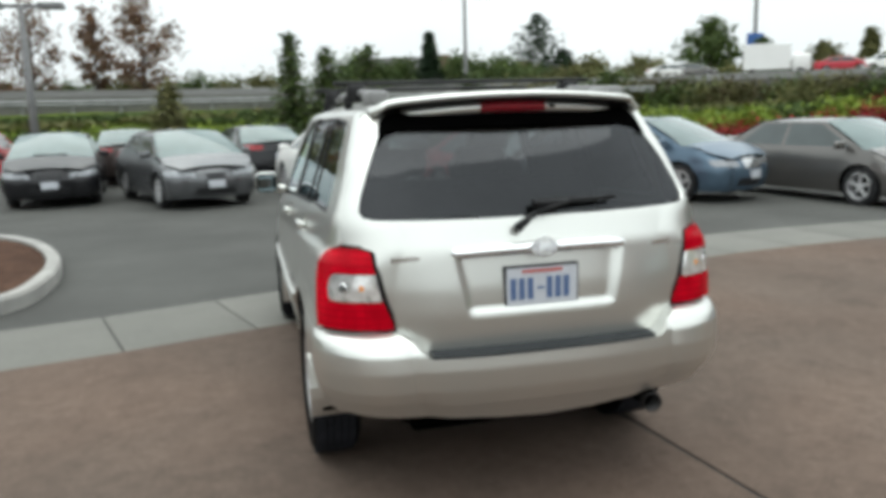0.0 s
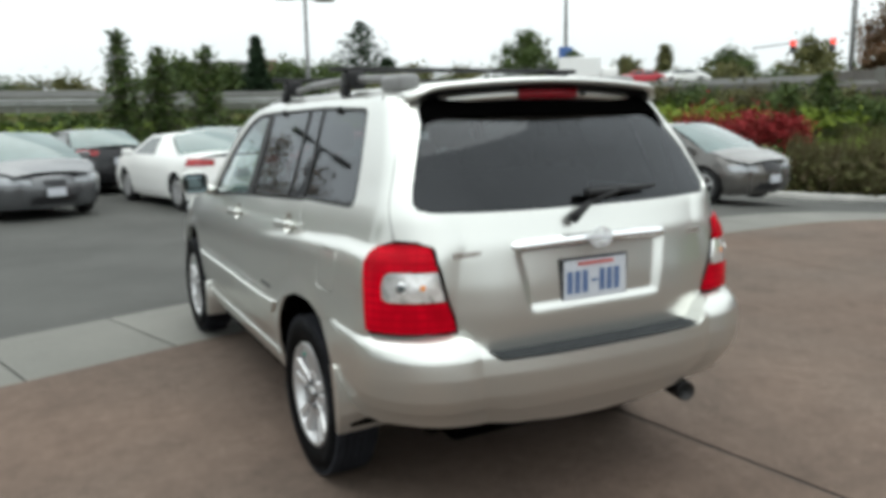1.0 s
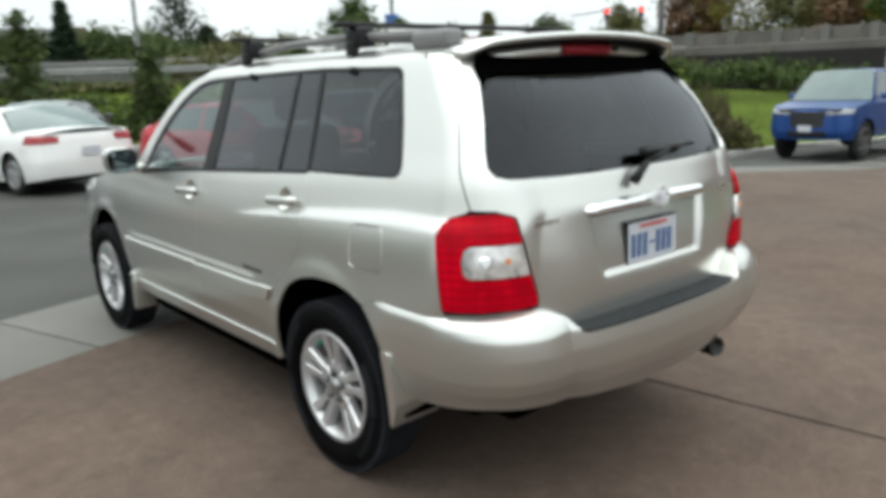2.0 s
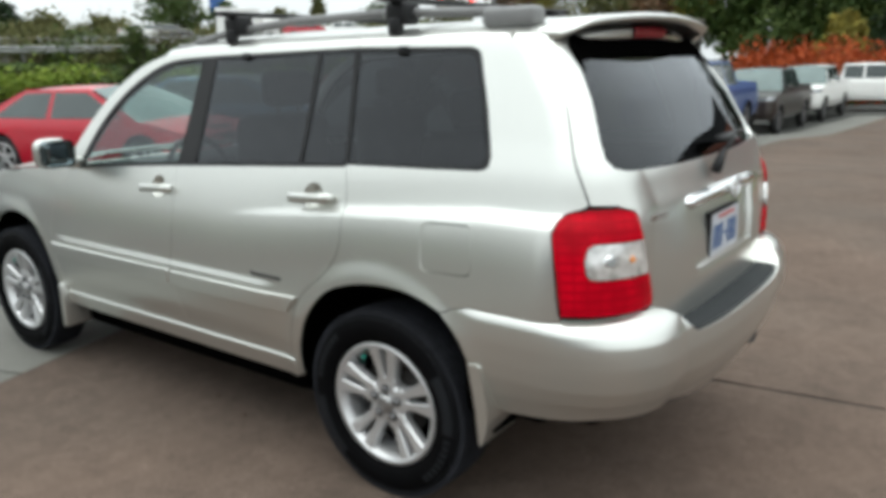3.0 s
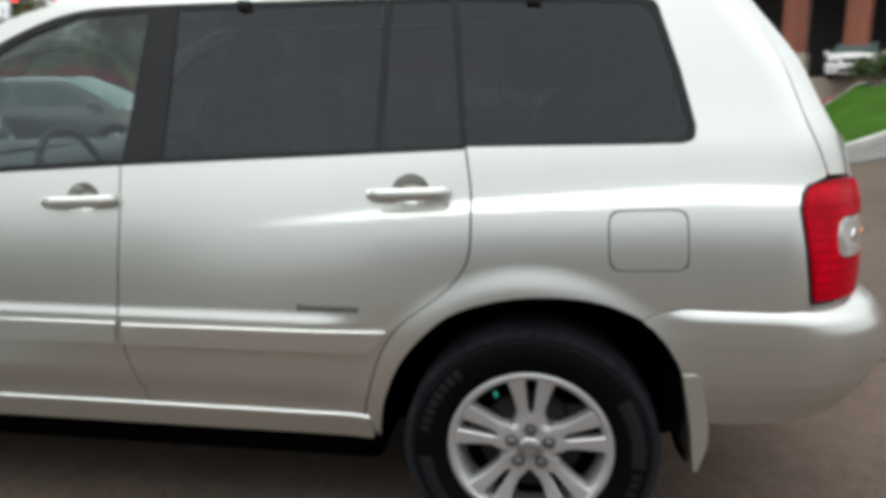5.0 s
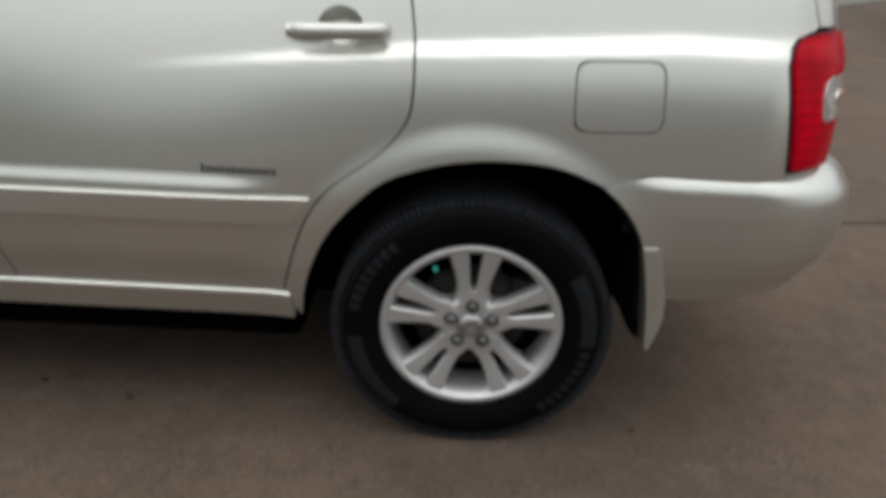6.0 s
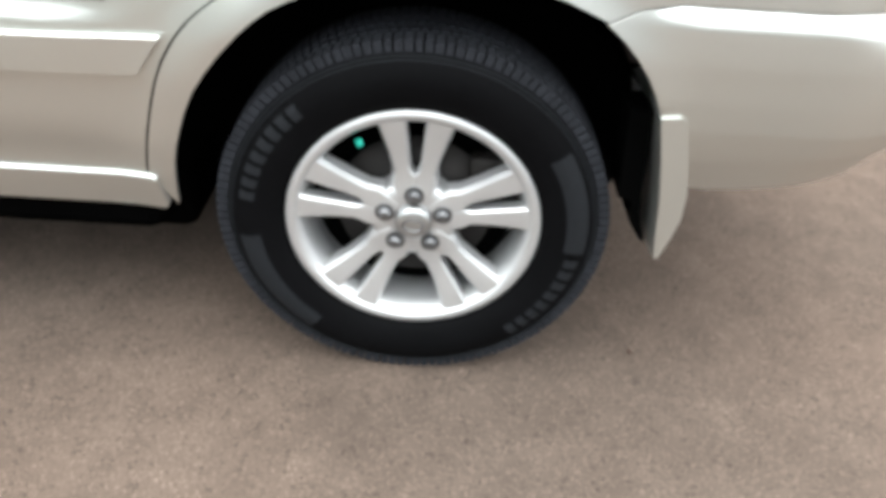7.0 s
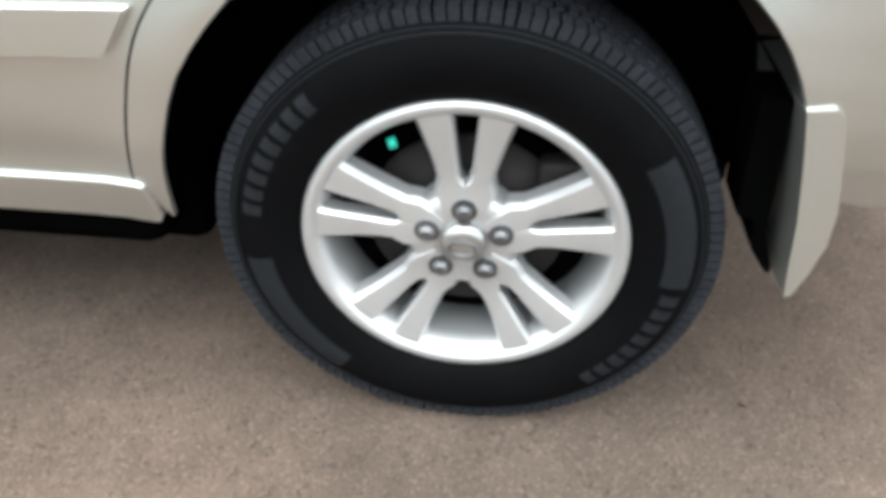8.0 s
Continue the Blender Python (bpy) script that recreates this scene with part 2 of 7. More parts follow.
class Shell:
    """The outside of a car body. A place on it is (s, z): s runs 0 to 1 along the tail from the middle to the corner,
    1 to 1.55 round the rear corner to y0, then s = y - y0 + 1.55 along the flank to y1, 0.55 round the front corner and 1 along the nose."""

    def __init__(self, half, tail, nose, r_tail, r_nose, y0, y1, crown=0.03, nose_crown=0.1):
        self.half, self.tail, self.nose = half, tail, nose
        self.r_tail, self.r_nose, self.y0, self.y1 = r_tail, r_nose, y0, y1
        self.crown, self.nose_crown = crown, nose_crown
        self.s1 = 1.55 + y1 - y0

    def s_of(self, y):
        return y - self.y0 + 1.55

    def corner(self, f, w, y_end, y_flank, r, sign):
        """A fraction f of the way from the end's corner point round to the flank at y_flank."""
        yc = y_end - sign * r
        straight = abs(y_flank - yc)
        arc = r * math.pi / 2
        d = f * (arc + straight)
        if d < arc:
            a = d / r
            return -(w - r) - r * math.sin(a), yc + sign * r * math.cos(a)
        return -w, yc - sign * (d - arc)

    def at(self, s, z):
        if s < 1.55:
            w, r, ye = self.half(self.y0, z), self.r_tail(z), self.tail(z)
            if s <= 1:
                x = -s * (w - r)
                return x, ye + self.crown * (s ** 3) * 1.0, z
            x, y = self.corner((s - 1) / 0.55, w, ye, self.y0, r, -1)
            return x, y + self.crown * (1 - (s - 1) / 0.55) ** 2, z
        if s <= self.s1:
            y = s - 1.55 + self.y0
            return -self.half(y, z), y, z
        w, r, ye = self.half(self.y1, z), self.r_nose(z), self.nose(z)
        s -= self.s1
        if s < 0.55:
            x, y = self.corner(1 - s / 0.55, w, ye, self.y1, r, 1)
            return x, y - self.nose_crown * (s / 0.55) ** 2, z
        f = 1 - (s - 0.55)
        return -f * (w - r), ye - self.nose_crown * f * f, z

    def normal(self, s, z, e=0.004):
        a = np.array(self.at(s + e, z)) - np.array(self.at(s - e, z))
        b = np.array(self.at(s, z + e)) - np.array(self.at(s, z - e))
        n = np.cross(b, a)
        return n / max(1e-9, np.linalg.norm(n))



def clip_side(poly, axis, value, keep_above):
    out = []
    n = len(poly)
    for i in range(n):
        a, b = poly[i], poly[(i + 1) % n]
        ina = (a[axis] >= value) if keep_above else (a[axis] <= value)
        inb = (b[axis] >= value) if keep_above else (b[axis] <= value)
        if ina:
            out.append(a)
        if ina != inb:
            t = (value - a[axis]) / (b[axis] - a[axis])
            p = [a[0] + (b[0] - a[0]) * t, a[1] + (b[1] - a[1]) * t]
            p[axis] = value
            out.append(tuple(p))
    return out


def rounded(poly, r, seg=4):
    """The outline with its corners cut round."""
    out = []
    n = len(poly)
    for i in range(n):
        p, a, b = np.array(poly[i], float), np.array(poly[i - 1], float), np.array(poly[(i + 1) % n], float)
        la, lb = np.linalg.norm(a - p), np.linalg.norm(b - p)
        d = min(r, la * 0.45, lb * 0.45)
        s0, s1 = p + (a - p) / la * d, p + (b - p) / lb * d
        for k in range(seg + 1):
            t = k / seg
            out.append(tuple((1 - t) ** 2 * s0 + 2 * t * (1 - t) * p + t * t * s1))
    return out


def curved(points, seg=4):
    """A smooth open line through the points."""
    p = [np.array(q, float) for q in points]
    out = []
    for i in range(len(p) - 1):
        a, b, c, d = p[max(0, i - 1)], p[i], p[i + 1], p[min(len(p) - 1, i + 2)]
        for k in range(seg):
            t = k / seg
            out.append(tuple(0.5 * (2 * b + (c - a) * t + (2 * a - 5 * b + 4 * c - d) * t * t + (3 * b - a - 3 * c + d) * t ** 3)))
    out.append(tuple(p[-1]))
    return out


def dense(poly, step=0.05):
    out = []
    n = len(poly)
    for i in range(n):
        a, b = poly[i], poly[(i + 1) % n]
        k = max(1, int(math.hypot(b[0] - a[0], b[1] - a[1]) / step))
        out += [(a[0] + (b[0] - a[0]) * j / k, a[1] + (b[1] - a[1]) * j / k) for j in range(k)]
    return out


def panel(shell, outline, lift=0.0, depth=0.012, cell=0.05, mirror=False, both=False, rim=True):
    """A piece of sheet on the shell inside an outline of (s, z), with its edge turned inwards. Gives verts, faces, normals."""
    poly = dense(outline, cell)
    verts, normals, faces, index = [], [], [], {}

    def vert(s, z):
        key = (round(s, 5), round(z, 5))
        if key not in index:
            n = shell.normal(s, z)
            index[key] = len(verts)
            p = np.array(shell.at(s, z)) + n * lift
            verts.append(p)
            normals.append(n)
        return index[key]

    s_lo, s_hi = min(p[0] for p in poly), max(p[0] for p in poly)
    for i in range(int(math.floor(s_lo / cell)), int(math.ceil(s_hi / cell))):
        col = clip_side(clip_side(poly, 0, i * cell, True), 0, (i + 1) * cell, False)
        if len(col) < 3:
            continue
        z_lo, z_hi = min(p[1] for p in col), max(p[1] for p in col)
        for j in range(int(math.floor(z_lo / cell)), int(math.ceil(z_hi / cell))):
            c = clip_side(clip_side(col, 1, j * cell, True), 1, (j + 1) * cell, False)
            ids = []
            for q in c:
                k = vert(*q)
                if not ids or ids[-1] != k:
                    ids.append(k)
            if len(ids) > 1 and ids[0] == ids[-1]:
                ids.pop()
            if len(set(ids)) >= 3:
                if len(set(ids)) < len(ids):
                    seen = []
                    for k in ids:
                        if k not in seen:
                            seen.append(k)
                    ids = seen
                faces.append(ids)
    area = sum(a[0] * b[1] - b[0] * a[1] for a, b in zip(poly, poly[1:] + poly[:1]))
    if area > 0:
        faces = [f[::-1] for f in faces]
    if rim and depth:
        n0 = len(verts)
        m = len(poly)
        ps = [np.array(shell.at(*q)) for q in poly]
        for i, q in enumerate(poly):
            n = shell.normal(*q)
            t = ps[(i + 1) % m] - ps[i - 1]
            o = np.cross(t, n) if area < 0 else np.cross(n, t)
            o = o / max(1e-9, np.linalg.norm(o))
            p = ps[i] + n * lift
            verts += [p, p - n * depth]
            normals += [(n + o) / 1.414, o]
        for i in range(m):
            a, b = n0 + 2 * i, n0 + 2 * ((i + 1) % m)
            faces.append([b, b + 1, a + 1, a] if area > 0 else [a, a + 1, b + 1, b])
    flip = np.array([-1.0, 1.0, 1.0])
    if mirror:
        return [v * flip for v in verts], [f[::-1] for f in faces], [n * flip for n in normals]
    if both:
        k = len(verts)
        return verts + [v * flip for v in verts], faces + [[k + q for q in f[::-1]] for f in faces], normals + [n * flip for n in normals]
    return verts, faces, normals


def sheet(name, shell, outline, mat, parent, label="", **how):
    v, f, n = panel(shell, outline, **how)
    return mesh_object(name, v, f, mat, parent, label, n)


def patch(fn, nu, nv):
    """A grid of places fn(u, v), u and v from 0 to 1."""
    verts = [fn(i / nu, j / nv) for i in range(nu + 1) for j in range(nv + 1)]
    faces = [(i * (nv + 1) + j, (i + 1) * (nv + 1) + j, (i + 1) * (nv + 1) + j + 1, i * (nv + 1) + j + 1) for i in range(nu) for j in range(nv)]
    return verts, faces


# ---- ground ----
M_ASPHALT = material("worn_asphalt", (0.060, 0.060, 0.056), 0.9, spec=0.25, vary=0.22, scale=0.6, grain=0.25, grain_scale=60, bump=0.004, bump_scale=90)
M_RED_CONCRETE = material("reddish_concrete", (0.0925, 0.0725, 0.0595), 0.9, spec=0.15, vary=0.14, scale=0.7, grain=0.10, grain_scale=9, tint=(0.106, 0.0765, 0.0600))
# fine sand and small pale and dark stones on its face
cn, cl = M_RED_CONCRETE.node_tree.nodes, M_RED_CONCRETE.node_tree.links
c_bsdf = cn["Principled BSDF"]
c_co = cn.new("ShaderNodeTexCoord")
c_last = c_bsdf.inputs["Base Color"].links[0].from_socket
for c_kind, c_scale, c_lo, c_hi, c_a, c_b in (("ShaderNodeTexNoise", 260.0, 0.3, 0.7, 0.64, 1.34), ("ShaderNodeTexVoronoi", 230.0, 0.80, 1.0, 1.0, 1.6), ("ShaderNodeTexVoronoi", 140.0, 0.0, 0.12, 0.66, 1.0), ("ShaderNodeTexNoise", 2.3, 0.52, 0.70, 1.0, 0.84), ("ShaderNodeTexNoise", 16.0, 0.3, 0.7, 0.93, 1.07)):
    c_t, c_r, c_m = cn.new(c_kind), cn.new("ShaderNodeMapRange"), cn.new("ShaderNodeMix")
    c_t.inputs["Scale"].default_value = c_scale
    cl.new(c_co.outputs["Object"], c_t.inputs["Vector"])
    c_r.inputs["From Min"].default_value, c_r.inputs["From Max"].default_value = c_lo, c_hi
    c_r.inputs["To Min"].default_value, c_r.inputs["To Max"].default_value = c_a, c_b
    if c_kind == "ShaderNodeTexVoronoi":
        c_s = cn.new("ShaderNodeSeparateColor")
        cl.new(c_t.outputs["Color"], c_s.inputs[0])
        cl.new(c_s.outputs[0], c_r.inputs["Value"])
    else:
        c_t.inputs["Detail"].default_value = 3.0
        cl.new(c_t.outputs["Fac"], c_r.inputs["Value"])
    c_m.data_type, c_m.blend_type, c_m.inputs[0].default_value = "RGBA", "MULTIPLY", 1.0
    cl.new(c_last, c_m.inputs[6])
    cl.new(c_r.outputs[0], c_m.inputs[7])
    c_last = c_m.outputs[2]
cl.new(c_last, c_bsdf.inputs["Base Color"])
c_t, c_u = cn.new("ShaderNodeTexNoise"), cn.new("ShaderNodeBump")
c_t.inputs["Scale"].default_value, c_t.inputs["Detail"].default_value = 260.0, 3.0
cl.new(c_co.outputs["Object"], c_t.inputs["Vector"])
c_u.inputs["Strength"].default_value, c_u.inputs["Distance"].default_value = 0.5, 0.0007
cl.new(c_t.outputs["Fac"], c_u.inputs["Height"])
cl.new(c_u.outputs[0], c_bsdf.inputs["Normal"])
M_CONCRETE = material("grey_concrete", (0.128, 0.126, 0.112), 0.85, vary=0.10, scale=1.2, grain=0.15, grain_scale=90, bump=0.002, bump_scale=120, rand=0.08)
M_KERB = material("pale_kerb", (0.48, 0.47, 0.44), 0.85, vary=0.15, scale=3, grain=0.12, grain_scale=80, bump=0.003, bump_scale=60)
M_RED_KERB = material("red_painted_kerb", (0.42, 0.055, 0.06), 0.7, vary=0.2, scale=4, grain=0.15, grain_scale=60, bump=0.002, bump_scale=80)
M_WORN_KERB = material("worn_kerb", (0.27, 0.265, 0.25), 0.85, vary=0.18, scale=3, grain=0.12, grain_scale=80, bump=0.003, bump_scale=60)
M_MULCH = material("bark_mulch", (0.065, 0.038, 0.027), 0.95, spec=0.05, vary=0.3, scale=5, grain=0.5, grain_scale=40, bump=0.03, bump_scale=30)
M_LAWN = material("mown_lawn", (0.040, 0.095, 0.012), 0.95, spec=0.03, vary=0.2, scale=1.2, grain=0.3, grain_scale=30, bump=0.02, bump_scale=40)
M_BANK = material("rough_grass", (0.060, 0.080, 0.016), 0.95, spec=0.03, vary=0.35, scale=0.25, grain=0.35, grain_scale=6, bump=0.08, bump_scale=4, tint=(0.078, 0.108, 0.018))
M_BARRIER = material("weathered_barrier", (0.085, 0.083, 0.074), 0.8, vary=0.2, scale=0.6, grain=0.15, grain_scale=10)
M_BRICK = bpy.data.materials.new("red_brick")
M_BRICK.use_nodes = True
bn, bl = M_BRICK.node_tree.nodes, M_BRICK.node_tree.links
bt, bc = bn.new("ShaderNodeTexBrick"), bn.new("ShaderNodeTexCoord")
bt.inputs["Color1"].default_value, bt.inputs["Color2"].default_value, bt.inputs["Mortar"].default_value = (0.26, 0.085, 0.05, 1), (0.20, 0.065, 0.042, 1), (0.28, 0.22, 0.18, 1)
bt.inputs["Scale"].default_value, bt.inputs["Mortar Size"].default_value = 4.4, 0.012
bl.new(bc.outputs["Object"], bt.inputs["Vector"])
bl.new(bt.outputs["Color"], bn["Principled BSDF"].inputs["Base Color"])
bn["Principled BSDF"].inputs["Roughness"].default_value = 0.9


def drop(x, y=0.0):
    """The car park falls away to the east, and rises to the showroom's terrace in the south-east."""
    low = -0.6 * ease(x, 7.0, 17.0) - 0.30 * ease(x, 18.0, 25.0)
    terrace = ease(-y - 0.28 * (x - 10.0), 3.6, 6.2) * ease(x, 6.0, 12.0) * (1 - ease(x, 34.5, 38.0)) * (1 - ease(-y, 25.0, 29.5))
    return low + terrace * (0.26 + 0.75 * ease(x - y, 27.0, 38.0) - low)


def slope(ob):
    """Lets a thing's mesh follow that fall."""
    for v in ob.data.vertices:
        v.co.z += drop(v.co.x, v.co.y)
    return ob


def slab(name, corners, z0, z1, mat, parent=None, label="", kind=""):
    bm = bmesh.new()
    lo = [bm.verts.new((x, y, z0)) for x, y in corners]
    hi = [bm.verts.new((x, y, z1)) for x, y in corners]
    n = len(corners)
    bm.faces.new(hi)
    bm.faces.new(lo[::-1])
    for i in range(n):
        bm.faces.new((lo[i - 1], lo[i], hi[i], hi[i - 1]))
    bmesh.ops.recalc_face_normals(bm, faces=bm.faces)
    return tagged(part(name, bm, mat, parent, label), kind=kind)


def sweep(name, line, profile, mat, parent=None, label="", closed=False):
    """Runs a profile of (across, up) along a level line of (x, y); across points to the line's right."""
    p = [Vector((a, b, 0)) for a, b in line]
    n, verts = len(p), []
    for i in range(n):
        a, b = (p[i - 1], p[(i + 1) % n]) if closed else (p[max(0, i - 1)], p[min(n - 1, i + 1)])
        d = (b - a).normalized()
        side = Vector((d.y, -d.x, 0))
        verts += [p[i] + side * u + Vector((0, 0, w)) for u, w in profile]
    m = len(profile)
    faces = [((i % n) * m + k, (i % n) * m + k + 1, ((i + 1) % n) * m + k + 1, ((i + 1) % n) * m + k) for i in range(n if closed else n - 1) for k in range(m - 1)]
    return mesh_object(name, verts, faces, mat, parent, label, smooth=False)


bm = bmesh.new()
bmesh.ops.create_grid(bm, x_segments=1500, y_segments=4, size=1500)
ground = tagged(part("ground", bm, M_ASPHALT), "worn grey asphalt of a dealer's car park", kind="structure")
slope(ground)
ground.location.z = -0.012

# the gutter strip between asphalt and reddish concrete
FAR_EDGE = curved([(-14, 0.9), (-9, 1.75), (-6, 2.35), (-3.1, 3.02), (-1.85, 3.36), (-0.85, 3.70), (2, 4.45), (4.6, 5.0), (7.25, 5.15), (9.5, 5.1), (12, 4.95), (16, 4.8), (24, 4.5), (34, 4.0)], 8)
run, spaced = 0.0, [FAR_EDGE[0]]
for p, q in zip(FAR_EDGE, FAR_EDGE[1:]):
    run += math.hypot(q[0] - p[0], q[1] - p[1])
    if run > 0.95:
        spaced.append(q)
        run = 0.0
FAR_EDGE = spaced
NEAR_EDGE = []
for i, (x, y) in enumerate(FAR_EDGE):
    a, b = FAR_EDGE[max(0, i - 1)], FAR_EDGE[min(len(FAR_EDGE) - 1, i + 1)]
    d = Vector((b[0] - a[0], b[1] - a[1])).normalized()
    NEAR_EDGE.append((x + d.y * 1.18, y - d.x * 1.18))
gutter = tagged(new("pavement_strip"), "pale grey concrete gutter strip in jointed slabs", kind="structure")
for i in range(len(FAR_EDGE) - 1):
    a, b, c, d = (Vector(q) for q in (FAR_EDGE[i], FAR_EDGE[i + 1], NEAR_EDGE[i + 1], NEAR_EDGE[i]))
    n = max(1, round((b - a).length / 1.15))
    for k in range(n):
        f0, f1 = k / n, (k + 1) / n
        w = 0.010 / max(0.1, (b - a).length)
        f0, f1 = f0 + w, f1 - w
        q = [a.lerp(b, f0), a.lerp(b, f1), d.lerp(c, f1), d.lerp(c, f0)]
        slope(slab("slab", [(v.x, v.y) for v in q], -0.06, -0.004, M_CONCRETE, gutter))
# reddish concrete on both sides of the control joint
plaza = tagged(new("pavement"), "stained reddish concrete forecourt with a dark joint", kind="structure")
JOINT = lambda y: 0.755 - 0.125 * (y + 0.09) if y < 3 else 0.4
near = [(x + 0.008, y - 0.012) for x, y in NEAR_EDGE]
left = [p for p in near if p[0] < JOINT(p[1]) - 0.1]
right = [p for p in near if p[0] > JOINT(p[1]) + 0.1]
yj = 2.98


def near_y(x):
    return float(np.interp(x, [p[0] for p in near], [p[1] for p in near]))


slab("slab", [(-14, -7.994)] + left + [(JOINT(yj) - 0.010, yj - 0.05), (JOINT(-8) - 0.010, -7.994)], -0.08, 0.0, M_RED_CONCRETE, plaza)
slab("slab", [(-30, -30), (-30, -8.006), (JOINT(-8) - 0.010, -8.006), (JOINT(-8) - 0.010, -30)], -0.08, 0.0, M_RED_CONCRETE, plaza)
slab("slab", [(JOINT(-8) + 0.010, -7.994), (JOINT(yj) + 0.010, yj + 0.02)] + [p for p in right if p[0] < 5.0] + [(5.0, near_y(5.0)), (5.0, -7.994)], -0.08, 0.0, M_RED_CONCRETE, plaza)
slab("slab", [(JOINT(-8) + 0.010, -30), (JOINT(-8) + 0.010, -8.006), (5.0, -8.006), (5.0, -30)], -0.08, 0.0, M_RED_CONCRETE, plaza)
verts, faces, xs = [], [], np.linspace(5.012, 38, 100)
for x in xs:
    for f in np.linspace(0, 1, 60):
        y = -30 + (near_y(x) + 30) * f
        verts.append((x, y, drop(x, y)))
faces = [(i * 60 + k, (i + 1) * 60 + k, (i + 1) * 60 + k + 1, i * 60 + k + 1) for i in range(99) for k in range(59)]
mesh_object("slab", verts, faces, M_RED_CONCRETE, plaza)
M_JOINT = material("joint_filler", (0.018, 0.016, 0.015), 0.95, vary=0.3, scale=20)
slab("joint_filler", [(JOINT(-30) - 0.02, -30), (JOINT(yj) - 0.02, yj), (JOINT(yj) + 0.02, yj), (JOINT(-30) + 0.02, -30)], -0.03, -0.006, M_JOINT, plaza)

# kerbed planting island of bark
KERB = [(0.0, -0.05), (0.0, 0.11), (0.02, 0.14), (0.13, 0.145), (0.15, 0.13), (0.15, -0.05)]
isle = curved([(-3.05, 4.35), (-3.12, 3.85), (-3.45, 3.45), (-4.3, 3.2), (-6.5, 2.9), (-10, 2.4), (-12.5, 3.2), (-12.5, 6), (-10.5, 8), (-7, 8.75), (-5.2, 8.65), (-4.35, 8.1), (-3.75, 7.3), (-3.3, 6.2), (-3.08, 5.2), (-3.05, 4.35)], 3)[:-1]
island = thing("kerb_island", Matrix.Identity(4), "rounded pale concrete kerb round a bed of brown bark", "kerb")
sweep("kerb", isle, KERB, M_WORN_KERB, island, closed=True)


def bed(name, line, z, mat, parent, inset=0.1, hump=0.06, seed=1):
    """A low humped filling inside a closed line."""
    c = Vector((sum(p[0] for p in line) / len(line), sum(p[1] for p in line) / len(line)))
    rings, verts, faces = 7, [], []
    n = len(line)
    for k in range(rings):
        f = 1 - k / (rings - 1) * 0.98
        for p in line:
            v = c + (Vector(p) - c) * f
            verts.append((v.x, v.y, z + hump * (1 - f * f) + 0.02 * noise.noise((v.x * 2, v.y * 2, seed))))
    for k in range(rings - 1):
        for i in range(n):
            j = (i + 1) % n
            faces.append((k * n + i, k * n + j, (k + 1) * n + j, (k + 1) * n + i))
    faces.append(tuple(range((rings - 1) * n, rings * n)))
    return mesh_object(name, verts, faces, mat, parent)


bed("mulch", [(x * 0.99 - 0.08, y) for x, y in isle], 0.09, M_MULCH, island)

# lawn island with a kerb, red along its tip
lawn_line = curved([(19.6, -0.5), (16.5, -0.7), (13.8, -1.1), (12.0, -1.75), (11.0, -2.5), (10.7, -3.6), (11.4, -5.2), (12.9, -7.3), (14.9, -10.2), (18.4, -15.5), (23.5, -16.5), (25.5, -10), (26, -4.5), (22.5, -1.3), (19.6, -0.5)], 3)[:-1]
lawn = thing("lawn_island", Matrix.Identity(4), "mown green lawn island with a partly red kerb", "lawn")
HIGH_KERB = [(0.0, -0.05), (0.0, 0.17), (0.025, 0.20), (0.15, 0.205), (0.17, 0.19), (0.17, -0.05)]
pale = lawn_line[len([p for p in lawn_line[:25] if p[1] > -3.3]) - 1:]
tip = [p for p in lawn_line[:25] if p[1] > -3.3]
sweep("red_kerb", [(p[0], p[1]) for p in tip], [(-u, w) for u, w in HIGH_KERB], M_RED_KERB, lawn, "red painted kerb")
sweep("kerb", [(p[0], p[1]) for p in pale], [(-u, w) for u, w in HIGH_KERB], M_KERB, lawn, "pale concrete kerb")
bed("turf", lawn_line, 0.16, M_LAWN, lawn, hump=0.35, seed=3)
for ob in lawn.children:
    slope(ob)
# pale gutter along the lawn
slope(sweep("lawn_gutter", pale, [(0.0, 0.026), (0.5, 0.024), (1.0, 0.024), (1.4, 0.024), (1.41, -0.05)], M_CONCRETE, lawn))


# bank of rough grass that rises from the car park to the motorway
def bank_foot(az):
    return float(np.interp(az, [-60, -35, -20, 0, 20, 38, 48, 52, 56, 60, 64, 68, 72, 76, 90], [30, 27, 25.5, 24.5, 23.5, 21.5, 19.0, 19.2, 19.6, 21.4, 24.6, 28.6, 35, 43, 47]))


def bank_height(az, r):
    foot = bank_foot(az)
    hi = float(np.interp(az, [-60, 45, 60, 72, 90], [2.15, 2.15, 1.5, 1.2, 0.9]))
    return hi * ease(r, foot + 0.2, foot + 15) + 0.9 * ease(r, 45, 80) * (1 - ease(az, 60, 70))


def polar(az, r):
    return -1.0 + r * math.sin(radians(az)), -3.0 + r * math.cos(radians(az))


verts, faces = [], []
AZ, RR = np.linspace(-60, 90, 76), [0.0, 0.5, 2, 4, 7, 10, 13, 16, 22, 30, 45, 70, 110, 180, 300]
for az in AZ:
    for dr in RR:
        r = bank_foot(az) + dr
        x, y = polar(az, r)
        verts.append((x, y, drop(x) + (-0.02 if dr == 0 else 0.02 + bank_height(az, r) + 0.12 * noise.noise((x * 0.3, y * 0.3, 0)) * min(1, dr / 3))))
m = len(RR)
faces = [(i * m + k, (i + 1) * m + k, (i + 1) * m + k + 1, i * m + k + 1) for i in range(len(AZ) - 1) for k in range(m - 1)]
bank = mesh_object("ground_bank", verts, faces, M_BANK)
